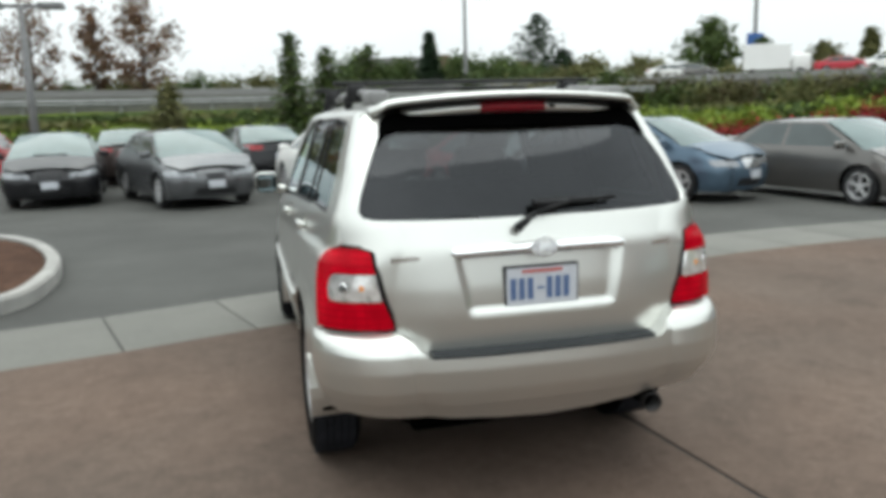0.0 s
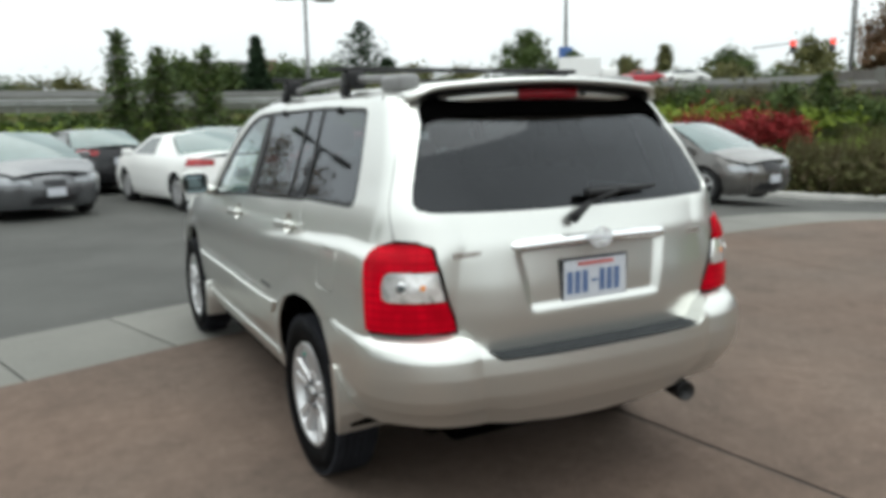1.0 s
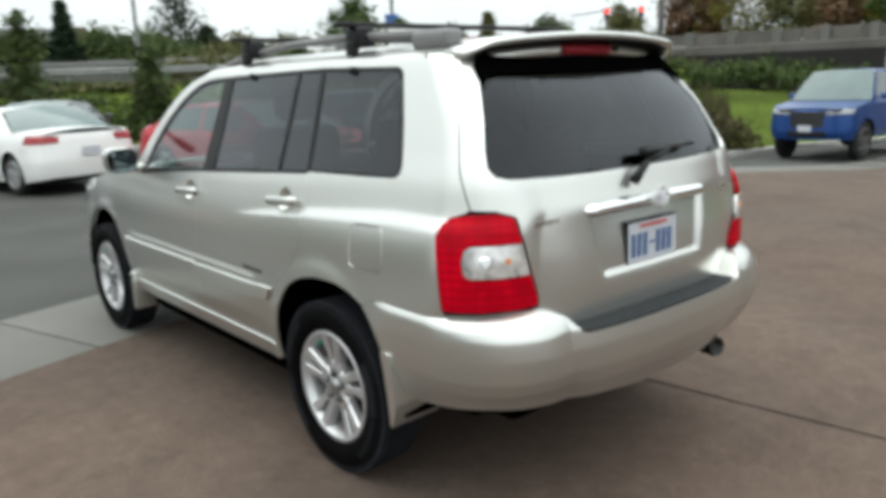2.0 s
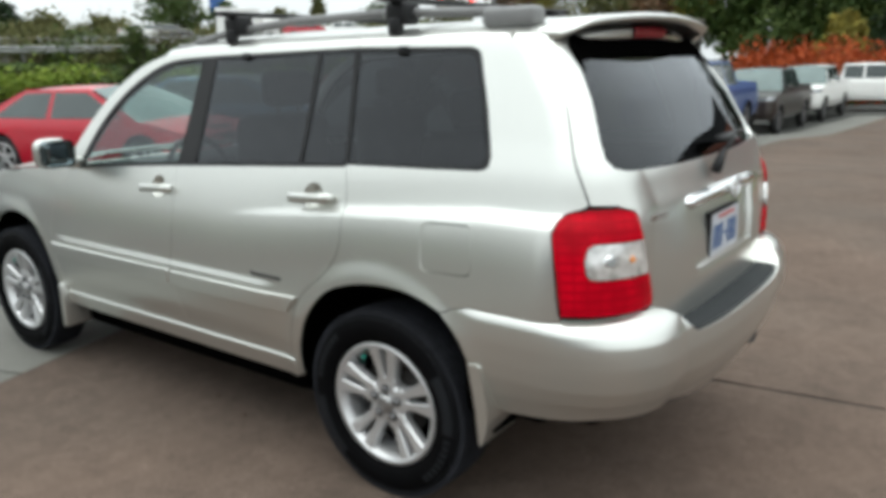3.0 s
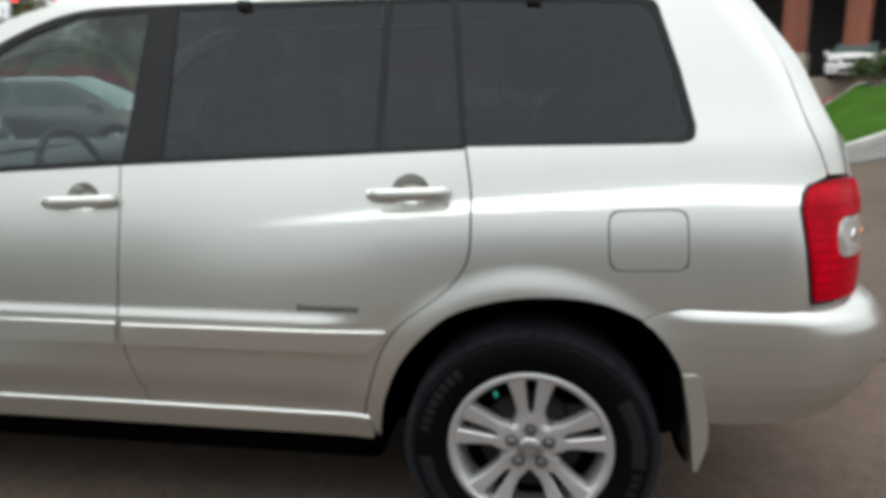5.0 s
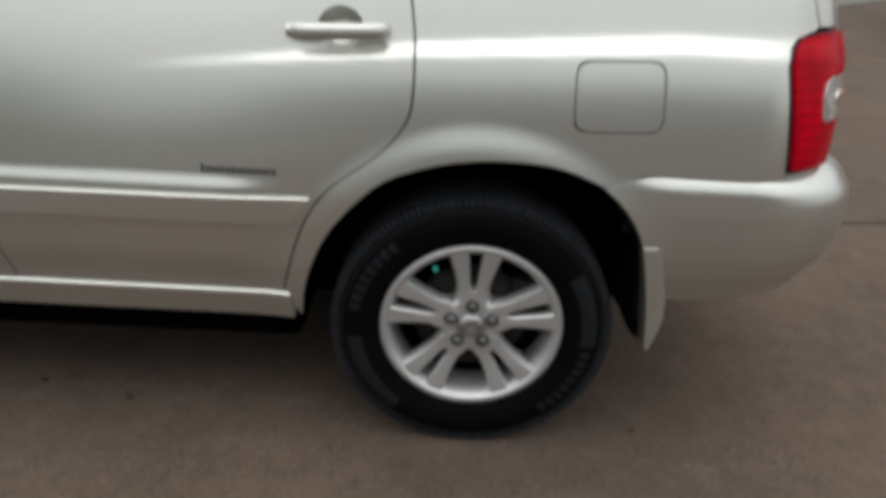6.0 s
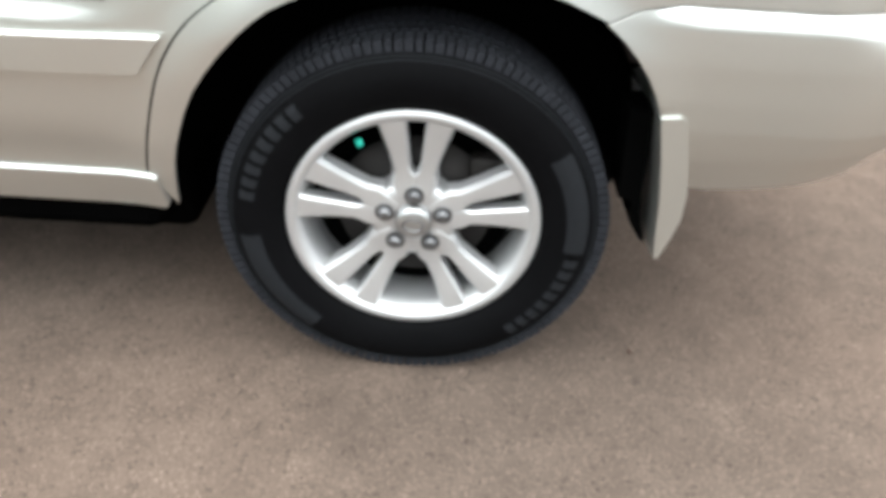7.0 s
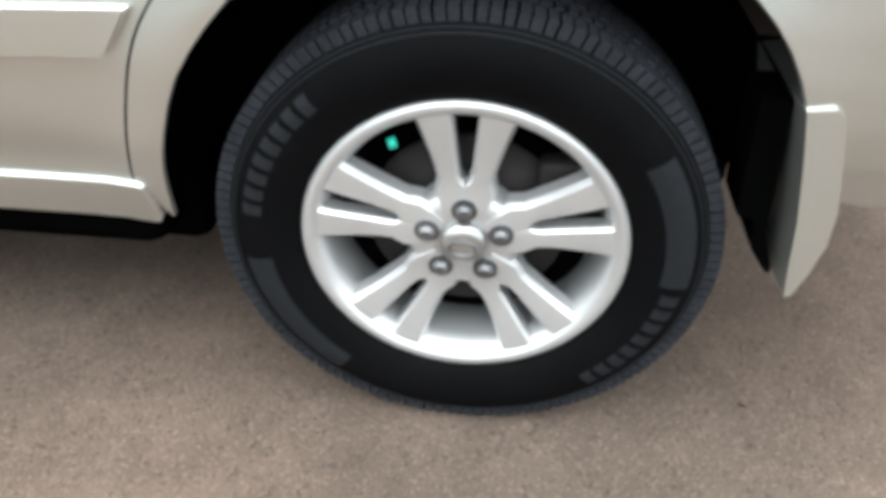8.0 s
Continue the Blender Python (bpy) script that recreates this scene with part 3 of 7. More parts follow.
tagged(bank, "bank of rough green and brown grass", kind="structure")
foot_line = [polar(a, bank_foot(a) - 0.15) for a in np.linspace(-50, 72, 62)]
kerb_far = sweep("kerb_far", foot_line, [(-0.02, -0.05), (-0.02, 0.10), (0.0, 0.13), (0.12, 0.13), (0.14, 0.10), (0.14, -0.05)], M_KERB)
slope(kerb_far)
tagged(kerb_far, "pale kerb along the foot of the bank", kind="structure")

# motorway barrier and its rail
line = [polar(a, 44) for a in np.linspace(-50, 53, 50)]
wall = sweep("motorway_barrier", line, [(0.30, 1.7), (0.16, 2.45), (0.09, 3.05), (-0.09, 3.05), (-0.16, 2.45), (-0.30, 1.7)], M_BARRIER)
tagged(wall, "weathered grey concrete motorway barrier", kind="structure")
M_STEEL_RAIL = material("galvanised_rail", (0.20, 0.205, 0.205), 0.45, 0.7, vary=0.2, scale=2)
rail = sweep("guard_rail", [polar(a, 40) for a in np.linspace(-50, 30, 40)], [(0.0, 2.46), (0.05, 2.54), (0.0, 2.62), (0.05, 2.70), (0.0, 2.78)], M_STEEL_RAIL)
tagged(rail, "galvanised steel guard rail on posts", "guard rail", kind="structure")
for k in range(27):
    x, y = polar(-50 + 3 * k, 40.15)
    bm = bmesh.new()
    box(bm, x - 0.06, x + 0.06, y - 0.06, y + 0.06, 1.4, 2.75)
    part("post", bm, M_STEEL_RAIL, rail)
road = sweep("road", [polar(a, 58) for a in np.linspace(-50, 56, 50)], [(12.0, 2.2), (11.8, 2.9), (-9, 4.3), (-30, 4.4)], M_ASPHALT)
tagged(road, "raised motorway carriageway", kind="structure")

# concrete overpass
M_BRIDGE = material("bridge_concrete", (0.115, 0.106, 0.095), 0.85, vary=0.2, scale=0.4, grain=0.15, grain_scale=8)
bridge = thing("overpass", Matrix.Identity(4), "weathered concrete overpass with slab parapet on square piers", "bridge")
b0, b1 = Vector(polar(55.5, 52)), Vector(polar(69, 50))
d = (b1 - b0).normalized()
side = Vector((d.y, -d.x))
L = (b1 - b0).length
bm = bmesh.new()
m = Matrix(((d.x, -d.y, 0, b0.x), (d.y, d.x, 0, b0.y), (0, 0, 1, 0), (0, 0, 0, 1)))
box(bm, -2, L, -8, 0, 2.35, 2.85, 0.04, 1, m)
part("deck", bm, M_BRIDGE, bridge)
for k in range(9):
    bm = bmesh.new()
    box(bm, -2 + k * (L + 2) / 9 + 0.02, -2 + (k + 1) * (L + 2) / 9 - 0.02, -0.25, 0.02, 2.85, 3.85, 0.03, 1, m)
    part("parapet", bm, M_BRIDGE, bridge)
for k in range(5):
    bm = bmesh.new()
    u = 1.0 + k * (L - 2) / 4
    box(bm, u - 0.25, u + 0.25, -0.6, 0.15, 0.0, 3.95, 0.03, 1, m)
    part("pier", bm, M_CONCRETE, bridge)
# dark wall behind the piers, standing for the shade under the deck
bm = bmesh.new()
box(bm, -2, L, -9, -8.5, 0.3, 2.4, 0.0, 1, m)
part("abutment", bm, M_JOINT, bridge)


# ---- the silver estate car ----
def flank_profile():
    """Half width by height: tucked in under the moulding, upright there, and leaning in more and more up to the windows."""
    rows = [(0.2, 0.79), (0.35, 0.834), (0.42, 0.855), (0.5, 0.873), (0.62, 0.889), (0.70, 0.894)]
    w, z = 0.894, 0.70
    while z < 1.205:
        w -= 0.01 * (0.015 + 0.345 * ((z - 0.70) / 0.51) ** 0.8)
        z += 0.01
        rows.append((z, w))
    return rows + [(1.3, 0.757), (1.58, 0.664), (1.62, 0.648), (1.655, 0.615), (1.70, 0.5)]


FLANK_HALF = table(flank_profile(), 0.012)
CREASE_Z = table([(-1.0, 1.104), (-0.5, 1.086), (0.17, 1.042), (0.80, 0.978), (2.0, 0.90)], 0.05)
CREASE_STEP = table([(-1.0, 0.020), (-0.40, 0.023), (0.17, 0.018), (0.78, 0.0), (2.0, 0.0)], 0.06)
CREASE_WIDE = table([(-1.0, 0.024), (-0.4, 0.022), (0.17, 0.016), (0.78, 0.008), (2.0, 0.008)], 0.05)


def suv_half(y, z):
    w = FLANK_HALF(z)
    # the shoulder crease, which runs out in the rear door
    u, wide, step = z - CREASE_Z(y), CREASE_WIDE(y), CREASE_STEP(y)
    if step > 0:
        g = 0.70 - ease(u, -1.2 * wide, 1.2 * wide)
        w += step * g * (1 - ease(-u, wide, 0.34)) * (1 - ease(u, wide, 0.15))
    for yw in (0.0, 2.715):
        d = math.hypot(y - yw, z - 0.36)
        w += 0.011 * (1 - ease(d, 0.445, 0.54))
    w += 0.010 * (1 - ease(z, 0.705, 0.742)) * ease(z, 0.45, 0.55) * ease(y, 0.42, 0.62) * (1 - ease(y, 2.1, 2.3))
    if y > 1.9:
        w -= 0.05 * (y - 1.9) ** 2 * (1.0 if z < 1.1 else 1.6)
    return w


SUV_TAIL = table([(0.3, -0.86), (0.7, -0.892), (0.85, -0.902), (0.95, -0.902), (1.1, -0.893), (1.2, -0.858), (1.25, -0.834), (1.42, -0.738), (1.57, -0.61), (1.62, -0.57), (1.7, -0.48)], 0.02)
SUV_NOSE = table([(0.2, 3.50), (0.5, 3.62), (0.7, 3.62), (0.9, 3.54), (1.05, 3.40), (1.7, 3.0)], 0.03)
suv_shell = Shell(suv_half, SUV_TAIL, SUV_NOSE, table([(0.3, 0.30), (1.1, 0.28), (1.25, 0.20), (1.6, 0.16)], 0.03), table([(0.2, 0.4), (1.7, 0.4)]), -0.42, 3.0)


class Tailgate(Shell):
    """The tail with the sunk field for the number plate."""
    def at(self, s, z):
        x, y, z = Shell.at(self, s, z)
        edge = 0.30 + 0.04 * (z - 0.865) / 0.2
        k = (1 - ease(-x, edge - 0.022, edge + 0.024)) * ease(z, 0.838, 0.876) * (1 - ease(z, 1.068, 1.074))
        swell = 0.022 * (1 - ease(-x, 0.40, 0.68)) * (1 - ease(z, 0.80, 1.20))
        return x, y + 0.020 * k - swell, z


tail_shell = Tailgate(suv_half, SUV_TAIL, SUV_NOSE, suv_shell.r_tail, suv_shell.r_nose, -0.42, 3.0)
BUMPER_HALF = table([(0.3, 0.80), (0.40, 0.838), (0.455, 0.860), (0.475, 0.869), (0.55, 0.888), (0.63, 0.898), (0.70, 0.902), (0.76, 0.900), (0.785, 0.888), (0.80, 0.868), (0.82, 0.84)], 0.008)
BUMPER_TAIL = table([(0.3, -0.91), (0.40, -0.955), (0.455, -0.985), (0.475, -0.997), (0.55, -1.020), (0.66, -1.030), (0.73, -1.022), (0.76, -1.005), (0.785, -0.985), (0.80, -0.955), (0.82, -0.90)], 0.008)


def bumper_half(y, z):
    k = ease(-y, 0.29, 0.46)
    return BUMPER_HALF(z) * k + (suv_half(y, z) + 0.001) * (1 - k) + 0.010 * k * (1 - ease(math.hypot(y, z - 0.36), 0.44, 0.56))


class Bumper(Shell):
    """The lower crease of the bumper climbs towards the corner."""
    def at(self, s, z):
        k = 0.045 + 0.020 * ease(s, 0.75, 1.05) * (1 - ease(s, 1.25, 1.62))
        x, y, _ = Shell.at(self, s, z - k * (1 - ease(z, 0.50, 0.68)))
        return x, y, z


bumper_shell = Bumper(bumper_half, BUMPER_TAIL, SUV_NOSE, table([(0.3, 0.36), (1.0, 0.36)]), suv_shell.r_nose, -0.46, 3.0, crown=0.05)


def flank(points):
    """Points (y, z) of the flank as (s, z)."""
    return [(suv_shell.s_of(y), z) for y, z in points]


ARCH = curved([(0.437, 0.355), (0.432, 0.40), (0.416, 0.482), (0.367, 0.600), (0.283, 0.703), (0.199, 0.762), (0.061, 0.801), (-0.076, 0.809), (-0.188, 0.795), (-0.290, 0.752), (-0.365, 0.675), (-0.408, 0.58), (-0.430, 0.46)], 3)
ARCH_TOP = [p for p in ARCH if p[0] > -0.262]
SEAM_C = curved([(0.190, 1.19), (0.172, 1.07), (0.171, 0.93), (0.192, 0.868), (0.24, 0.812), (0.30, 0.765), (0.36, 0.718), (0.41, 0.65), (0.445, 0.56), (0.472, 0.46), (0.478, 0.425)], 3)
SEAM_B = curved([(1.194, 1.14), (1.189, 1.0), (1.194, 0.85), (1.199, 0.72), (1.19, 0.60), (1.165, 0.50), (1.15, 0.432)], 3)
SEAM_A = curved([(2.04, 1.075), (2.10, 1.03), (2.20, 0.93), (2.25, 0.80), (2.262, 0.66), (2.24, 0.52), (2.21, 0.43)], 3)
TAIL_LAMP = [(1.296, 0.812), (1.306, 0.88), (1.317, 0.96), (1.330, 1.05), (1.322, 1.085), (1.302, 1.106), (1.25, 1.118), (1.16, 1.119), (1.118, 1.105), (1.09, 1.07), (1.062, 1.02), (1.03, 0.92), (0.988, 0.808)]
TAIL_GLASS = [(0, 1.207), (0.4, 1.207), (0.75, 1.210), (0.993, 1.214), (1.085, 1.219), (1.13, 1.229), (1.152, 1.255), (1.156, 1.31), (1.146, 1.44), (1.126, 1.535), (1.105, 1.562), (1.07, 1.572), (0.9, 1.574), (0, 1.58)]
G = 0.0026


def spread(points, d):
    """Moves a line of (y, z) along y."""
    return [(y + d, z) for y, z in points]


def halves(what, ring, z_cut, cell, mir):
    """A panel with a hole: the parts over and under z_cut, each with half the hole as a notch, joined in one mesh."""
    name, shell, outline, mat, parent = what
    if ring is None:
        return sheet(name, shell, outline, mat, parent, cell=cell, mirror=mir)
    verts, faces, normals = [], [], []
    for above in (True, False):
        p = clip_side(outline, 1, z_cut, above)
        n = len(p)
        i = max((k for k in range(n) if p[k][1] == z_cut and p[(k + 1) % n][1] == z_cut), key=lambda k: abs(p[k][0] - p[(k + 1) % n][0]))
        a, b = p[i], p[(i + 1) % n]
        half = clip_side(ring, 1, z_cut, above)
        side = sorted([q for q in half if abs(q[1] - z_cut) < 1e-9], key=lambda q: q[0])
        mid = (side[0][0] + side[-1][0]) / 2
        arc = sorted(half, key=lambda q: math.atan2(abs(q[1] - z_cut), q[0] - mid))
        if a[0] < b[0]:
            arc = arc[::-1]
        line = p[:i + 1] + arc + p[i + 1:]
        v, f, m = panel(shell, line, cell=cell, mirror=mir)
        k = len(verts)
        verts, normals = verts + v, normals + m
        faces += [[k + q for q in g] for g in f]
    return mesh_object(name, verts, faces, mat, parent, "", normals)


def build_suv():
    car = thing("estate_car", Matrix.Identity(4), "champagne silver five-door sport utility car parked on reddish concrete", "car")

    for mir, side in ((False, "left"), (True, "right")):
        how = dict(mirror=mir)
        # quarter panel with rear pillar, and the fuel flap on the left
        q = spread(SEAM_C, -G)
        outline = flank(q) + flank([p for p in ARCH if p[0] > -0.28]) + flank([(-0.288, 0.757), (-0.335, 0.778), (-0.40, 0.789)]) + [(1.36, 0.789), (1.292, 0.793)]
        outline += [(s + 0.005, z) for s, z in TAIL_LAMP[:6]] + [(1.25, 1.124), (1.243, 1.133), (1.257, 1.25), (1.262, 1.40), (1.281, 1.50), (1.292, 1.62)]
        outline += flank([(-0.45, 1.628), (0.0, 1.630), (0.236, 1.630), (0.226, 1.602), (-0.265, 1.590)] + curved([(-0.265, 1.590), (-0.305, 1.574), (-0.322, 1.535)], 3)[1:] + [(-0.37, 1.40), (-0.412, 1.255)] + curved([(-0.412, 1.255), (-0.408, 1.222), (-0.38, 1.208)], 3)[1:] + [(-0.2, 1.203), (0.19, 1.196)])
        ring = rounded(flank([(-0.190, 1.040), (-0.393, 1.048), (-0.403, 0.886), (-0.197, 0.880)]), 0.035)
        if not mir:
            inner = rounded(flank([(-0.194, 1.036), (-0.389, 1.044), (-0.399, 0.890), (-0.201, 0.884)]), 0.034)
            sheet("fuel_flap", suv_shell, inner, M_SILVER, car, cell=0.03)
        halves(("quarter_panel", suv_shell, outline, M_SILVER, car), ring if not mir else None, 0.955, 0.011 if not mir else 0.04, mir)
        # doors
        cup = [(suv_shell.s_of(0.338) + 0.052 * math.cos(a), 1.078 + 0.047 * math.sin(a)) for a in np.linspace(0, 2 * math.pi, 24, endpoint=False)]
        cupf = [(suv_shell.s_of(1.305) + 0.052 * math.cos(a), 1.043 + 0.047 * math.sin(a)) for a in np.linspace(0, 2 * math.pi, 24, endpoint=False)]
        rear = flank(spread(SEAM_B, -G) + spread(SEAM_C, G)[::-1] + [(0.7, 1.165)])
        front = flank(spread(SEAM_A, -G) + [(1.7, 0.43)] + spread(SEAM_B, G)[::-1] + [(1.6, 1.118), (1.95, 1.088)])
        for name, line, hole, yc, zc in (("rear_door", rear, cup, 0.338, 1.078), ("front_door", front, cupf, 1.305, 1.043)):
            door = halves((name, suv_shell, line, M_SILVER, car), hole, zc, 0.011 if not mir else 0.05, mir)
            # handle bowl and bar
            sc = suv_shell.s_of(yc)
            bowl, bn = [], []
            for i in range(7):
                f = i / 6
                for a in np.linspace(0, 2 * math.pi, 24, endpoint=False):
                    s, z = sc + 0.0525 * f * math.cos(a), zc + 0.0475 * f * math.sin(a)
                    bowl.append(np.array(suv_shell.at(s, z)) - suv_shell.normal(s, z) * (0.034 * (1 - f ** 4)))
            faces = [(i * 24 + k, i * 24 + (k + 1) % 24, (i + 1) * 24 + (k + 1) % 24, (i + 1) * 24 + k) for i in range(6) for k in range(24)]
            if mir:
                bowl = [b * np.array([-1, 1, 1]) for b in bowl]
            mesh_object("handle_bowl", bowl, faces, M_SILVER, door)
            bar, nb = [], 14
            for i in range(nb + 1):
                f = i / nb
                y = yc + 0.118 - 0.230 * f
                e = math.sin(math.pi * min(1, max(0, (f - 0.02) / 0.96)))
                out = 0.014 + 0.022 * min(1, e * 2.6)
                hh = 0.0185 * min(1, 0.70 + e * 2)
                for a in np.linspace(0, 2 * math.pi, 12, endpoint=False):
                    z = zc - 0.004 + 0.010 * (f - 0.5) + hh * math.sin(a)
                    x, _, _ = suv_shell.at(suv_shell.s_of(y), zc)
                    bar.append(((x - out + 0.011 * math.cos(a)) * (-1 if mir else 1), y, z))
            faces = [(i * 12 + k, i * 12 + (k + 1) % 12, (i + 1) * 12 + (k + 1) % 12, (i + 1) * 12 + k) for i in range(nb) for k in range(12)] + [tuple(range(12)), tuple(range(nb * 12, nb * 12 + 12))]
            mesh_object("door_handle", bar, faces, M_SILVER, door)
            # side moulding
            y0, y1 = (0.402, 1.186) if name == "rear_door" else (1.206, 2.25)
            cut = 0.045 if name == "rear_door" else 0.0
            m_line = rounded(flank([(y0, 0.694), (y0 + cut, 0.632), (y1, 0.630), (y1, 0.690)]), 0.006)
            sheet("side_moulding", suv_shell, m_line, M_SILVER, door, lift=0.017, depth=0.02, cell=0.05, **how)
            if name == "rear_door":
                for k in range(15):
                    bm = bmesh.new()
                    y = 0.655 - k * 0.0118
                    x = suv_shell.at(suv_shell.s_of(y), 0.75)[0]
                    box(bm, x - 0.003, x + 0.004, y - 0.0085, y - 0.001, 0.745, 0.760 if k else 0.765)
                    if mir:
                        bmesh.ops.scale(bm, vec=(-1, 1, 1), verts=bm.verts)
                    part("badge_bar", bm, M_BADGE, door, "small dark grey badge bar")
        # front wing
        wing = flank([(2.213, 0.43), (2.29, 0.40)] + [(y + 2.715, z) for y, z in ARCH[::-1]] + [(3.05, 0.40), (3.05, 0.72), (3.0, 0.985), (2.6, 1.045), (2.15, 1.075)] + spread(SEAM_A, G))
        sheet("front_wing", suv_shell, wing, M_SILVER, car, cell=0.05, **how)
        nose = [(suv_shell.s1 + 1.55, 0.32), (suv_shell.s1 + 1.55, 0.93), (suv_shell.s1 + 0.7, 0.94), (suv_shell.s1 + 0.3, 0.95), (suv_shell.s_of(3.055), 0.97), (suv_shell.s_of(3.055), 0.72), (suv_shell.s_of(3.055), 0.38), (suv_shell.s1 + 0.3, 0.30)]
        sheet("nose_panel", suv_shell, nose, M_SILVER, car, cell=0.06, **how)
        lamp = rounded([(suv_shell.s1 + 0.12, 0.80), (suv_shell.s1 + 0.10, 0.91), (suv_shell.s1 + 0.55, 0.91), (suv_shell.s1 + 0.72, 0.80)], 0.03)
        sheet("headlamp", suv_shell, lamp, M_LAMP_CLEAR, car, lift=0.006, cell=0.05, **how)
        # rocker
        sill = rounded(flank([(0.462, 0.425), (0.452, 0.352), (2.27, 0.352), (2.215, 0.425)]), 0.01)
        sheet("rocker_panel", suv_shell, sill, M_SILVER, car, lift=0.010, depth=0.03, cell=0.05, **how)
        # roof side frame with windscreen pillar
        low = curved([(2.0, 1.085), (1.955, 1.16), (1.86, 1.30), (1.71, 1.432), (1.54, 1.525), (1.37, 1.578), (1.14, 1.592), (0.7, 1.598), (0.236, 1.603)], 3)
        up = [(0.236, 1.630), (0.8, 1.630), (1.15, 1.624), (1.4, 1.610)] + curved([(1.4, 1.610), (1.60, 1.555), (1.80, 1.44), (1.95, 1.31), (2.06, 1.18), (2.13, 1.078)], 3)
        sheet("pillar_frame", suv_shell, flank(low + up), M_SILVER, car, cell=0.05, **how)
        # black window surrounds
        belt = flank([(2.0, 1.083), (1.6, 1.113), (1.19, 1.138), (0.7, 1.163), (0.2, 1.188), (0.2, 1.201), (0.7, 1.178), (1.19, 1.153), (1.6, 1.130), (1.955, 1.105)])
        sheet("belt_trim", suv_shell, belt, M_BLACK_TRIM, car, lift=0.002, depth=0.02, **how)
        top = flank([(p[0], p[1] - 0.003) for p in low[2:]] + [(0.236, 1.590), (0.7, 1.583), (1.14, 1.576), (1.36, 1.562), (1.52, 1.510), (1.69, 1.418), (1.84, 1.288), (1.93, 1.16)])
        sheet("window_surround", suv_shell, top, M_BLACK_TRIM, car, lift=-0.002, depth=0.02, **how)
        for name, line in (("pillar_trim", [(1.140, 1.578), (1.052, 1.579), (1.068, 1.163), (1.19, 1.15)]), ("window_bar", [(0.437, 1.588), (0.416, 1.589), (0.424, 1.19), (0.442, 1.189)]), ("pillar_trim", [(0.250, 1.597), (0.228, 1.598), (0.190, 1.199), (0.205, 1.199)])):
            sheet(name, suv_shell, flank(line), M_BLACK_TRIM, car, lift=-0.001, depth=0.02, **how)
        fglass = flank(curved([(1.955, 1.11), (1.84, 1.292), (1.69, 1.422), (1.525, 1.512), (1.36, 1.563), (1.135, 1.577)], 3) + [(1.19, 1.148)])
        sheet("front_window", suv_shell, fglass, M_CLEAR, car, lift=-0.006, rim=False, cell=0.1, **how)
        sheet("rear_window", suv_shell, flank([(1.055, 1.58), (0.43, 1.587), (0.435, 1.185), (1.075, 1.16)]), M_TINT, car, lift=-0.006, rim=False, cell=0.04, **how)
        sheet("fixed_window", suv_shell, flank([(0.425, 1.587), (0.24, 1.597), (0.198, 1.195), (0.43, 1.185)]), M_TINT, car, lift=-0.006, rim=False, cell=0.04, **how)
        qg = flank([(0.228, 1.600), (-0.28, 1.592), (-0.32, 1.56), (-0.375, 1.40), (-0.418, 1.25), (-0.40, 1.208), (0.188, 1.194)])
        qwin = sheet("quarter_window", suv_shell, qg, M_TINT, car, lift=-0.006, rim=False, cell=0.04, **how)
        outer = [(0.226, 1.602), (-0.27, 1.592), (-0.31, 1.572), (-0.326, 1.53), (-0.416, 1.25), (-0.406, 1.215), (-0.38, 1.206), (0.19, 1.196)]
        inner = [(0.226, 1.588), (-0.26, 1.574), (-0.292, 1.553), (-0.308, 1.522), (-0.393, 1.255), (-0.385, 1.23), (-0.36, 1.219), (0.19, 1.208)]
        sv, sf, sn = [], [], []
        for k in range(7):
            v, f, n = panel(suv_shell, flank([outer[k], outer[k + 1], inner[k + 1], inner[k]]), lift=-0.003, depth=0.008, cell=0.05, **how)
            sf += [[len(sv) + q for q in g] for g in f]
            sv, sn = sv + v, sn + n
        mesh_object("window_seal", sv, sf, M_BLACK_TRIM, qwin, "", sn)
        # near-black strips as the shade in gaps between doors, wing, quarter panel, tailgate
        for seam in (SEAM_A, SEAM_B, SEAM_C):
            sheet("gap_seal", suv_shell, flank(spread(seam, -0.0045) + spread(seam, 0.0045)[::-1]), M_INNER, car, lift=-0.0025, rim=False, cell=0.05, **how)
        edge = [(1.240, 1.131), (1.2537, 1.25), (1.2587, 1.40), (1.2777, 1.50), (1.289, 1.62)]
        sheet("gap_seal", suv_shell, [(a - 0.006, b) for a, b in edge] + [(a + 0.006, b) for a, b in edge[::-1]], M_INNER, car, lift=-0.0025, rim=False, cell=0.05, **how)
        # black lining behind the gaps: blocks the view through, stands for their shade
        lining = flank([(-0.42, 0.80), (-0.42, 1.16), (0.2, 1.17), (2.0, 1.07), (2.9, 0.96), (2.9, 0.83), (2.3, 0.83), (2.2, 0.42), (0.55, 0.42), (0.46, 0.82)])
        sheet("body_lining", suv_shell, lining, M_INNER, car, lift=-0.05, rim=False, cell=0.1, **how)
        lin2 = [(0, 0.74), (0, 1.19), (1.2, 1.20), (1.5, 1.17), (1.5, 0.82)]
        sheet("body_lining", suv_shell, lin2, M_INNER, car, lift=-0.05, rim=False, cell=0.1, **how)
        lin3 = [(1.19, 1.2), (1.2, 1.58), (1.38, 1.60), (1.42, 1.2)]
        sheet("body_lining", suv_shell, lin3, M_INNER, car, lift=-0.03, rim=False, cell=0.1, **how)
        # tail lamp: red above and below, a clear field between
        red1 = [(1.325, 1.012), (1.330, 1.05), (1.322, 1.085), (1.302, 1.106), (1.25, 1.118), (1.16, 1.119), (1.118, 1.105), (1.09, 1.07), (1.066, 1.026), (1.20, 1.026), (1.235, 1.022), (1.25, 1.012)]
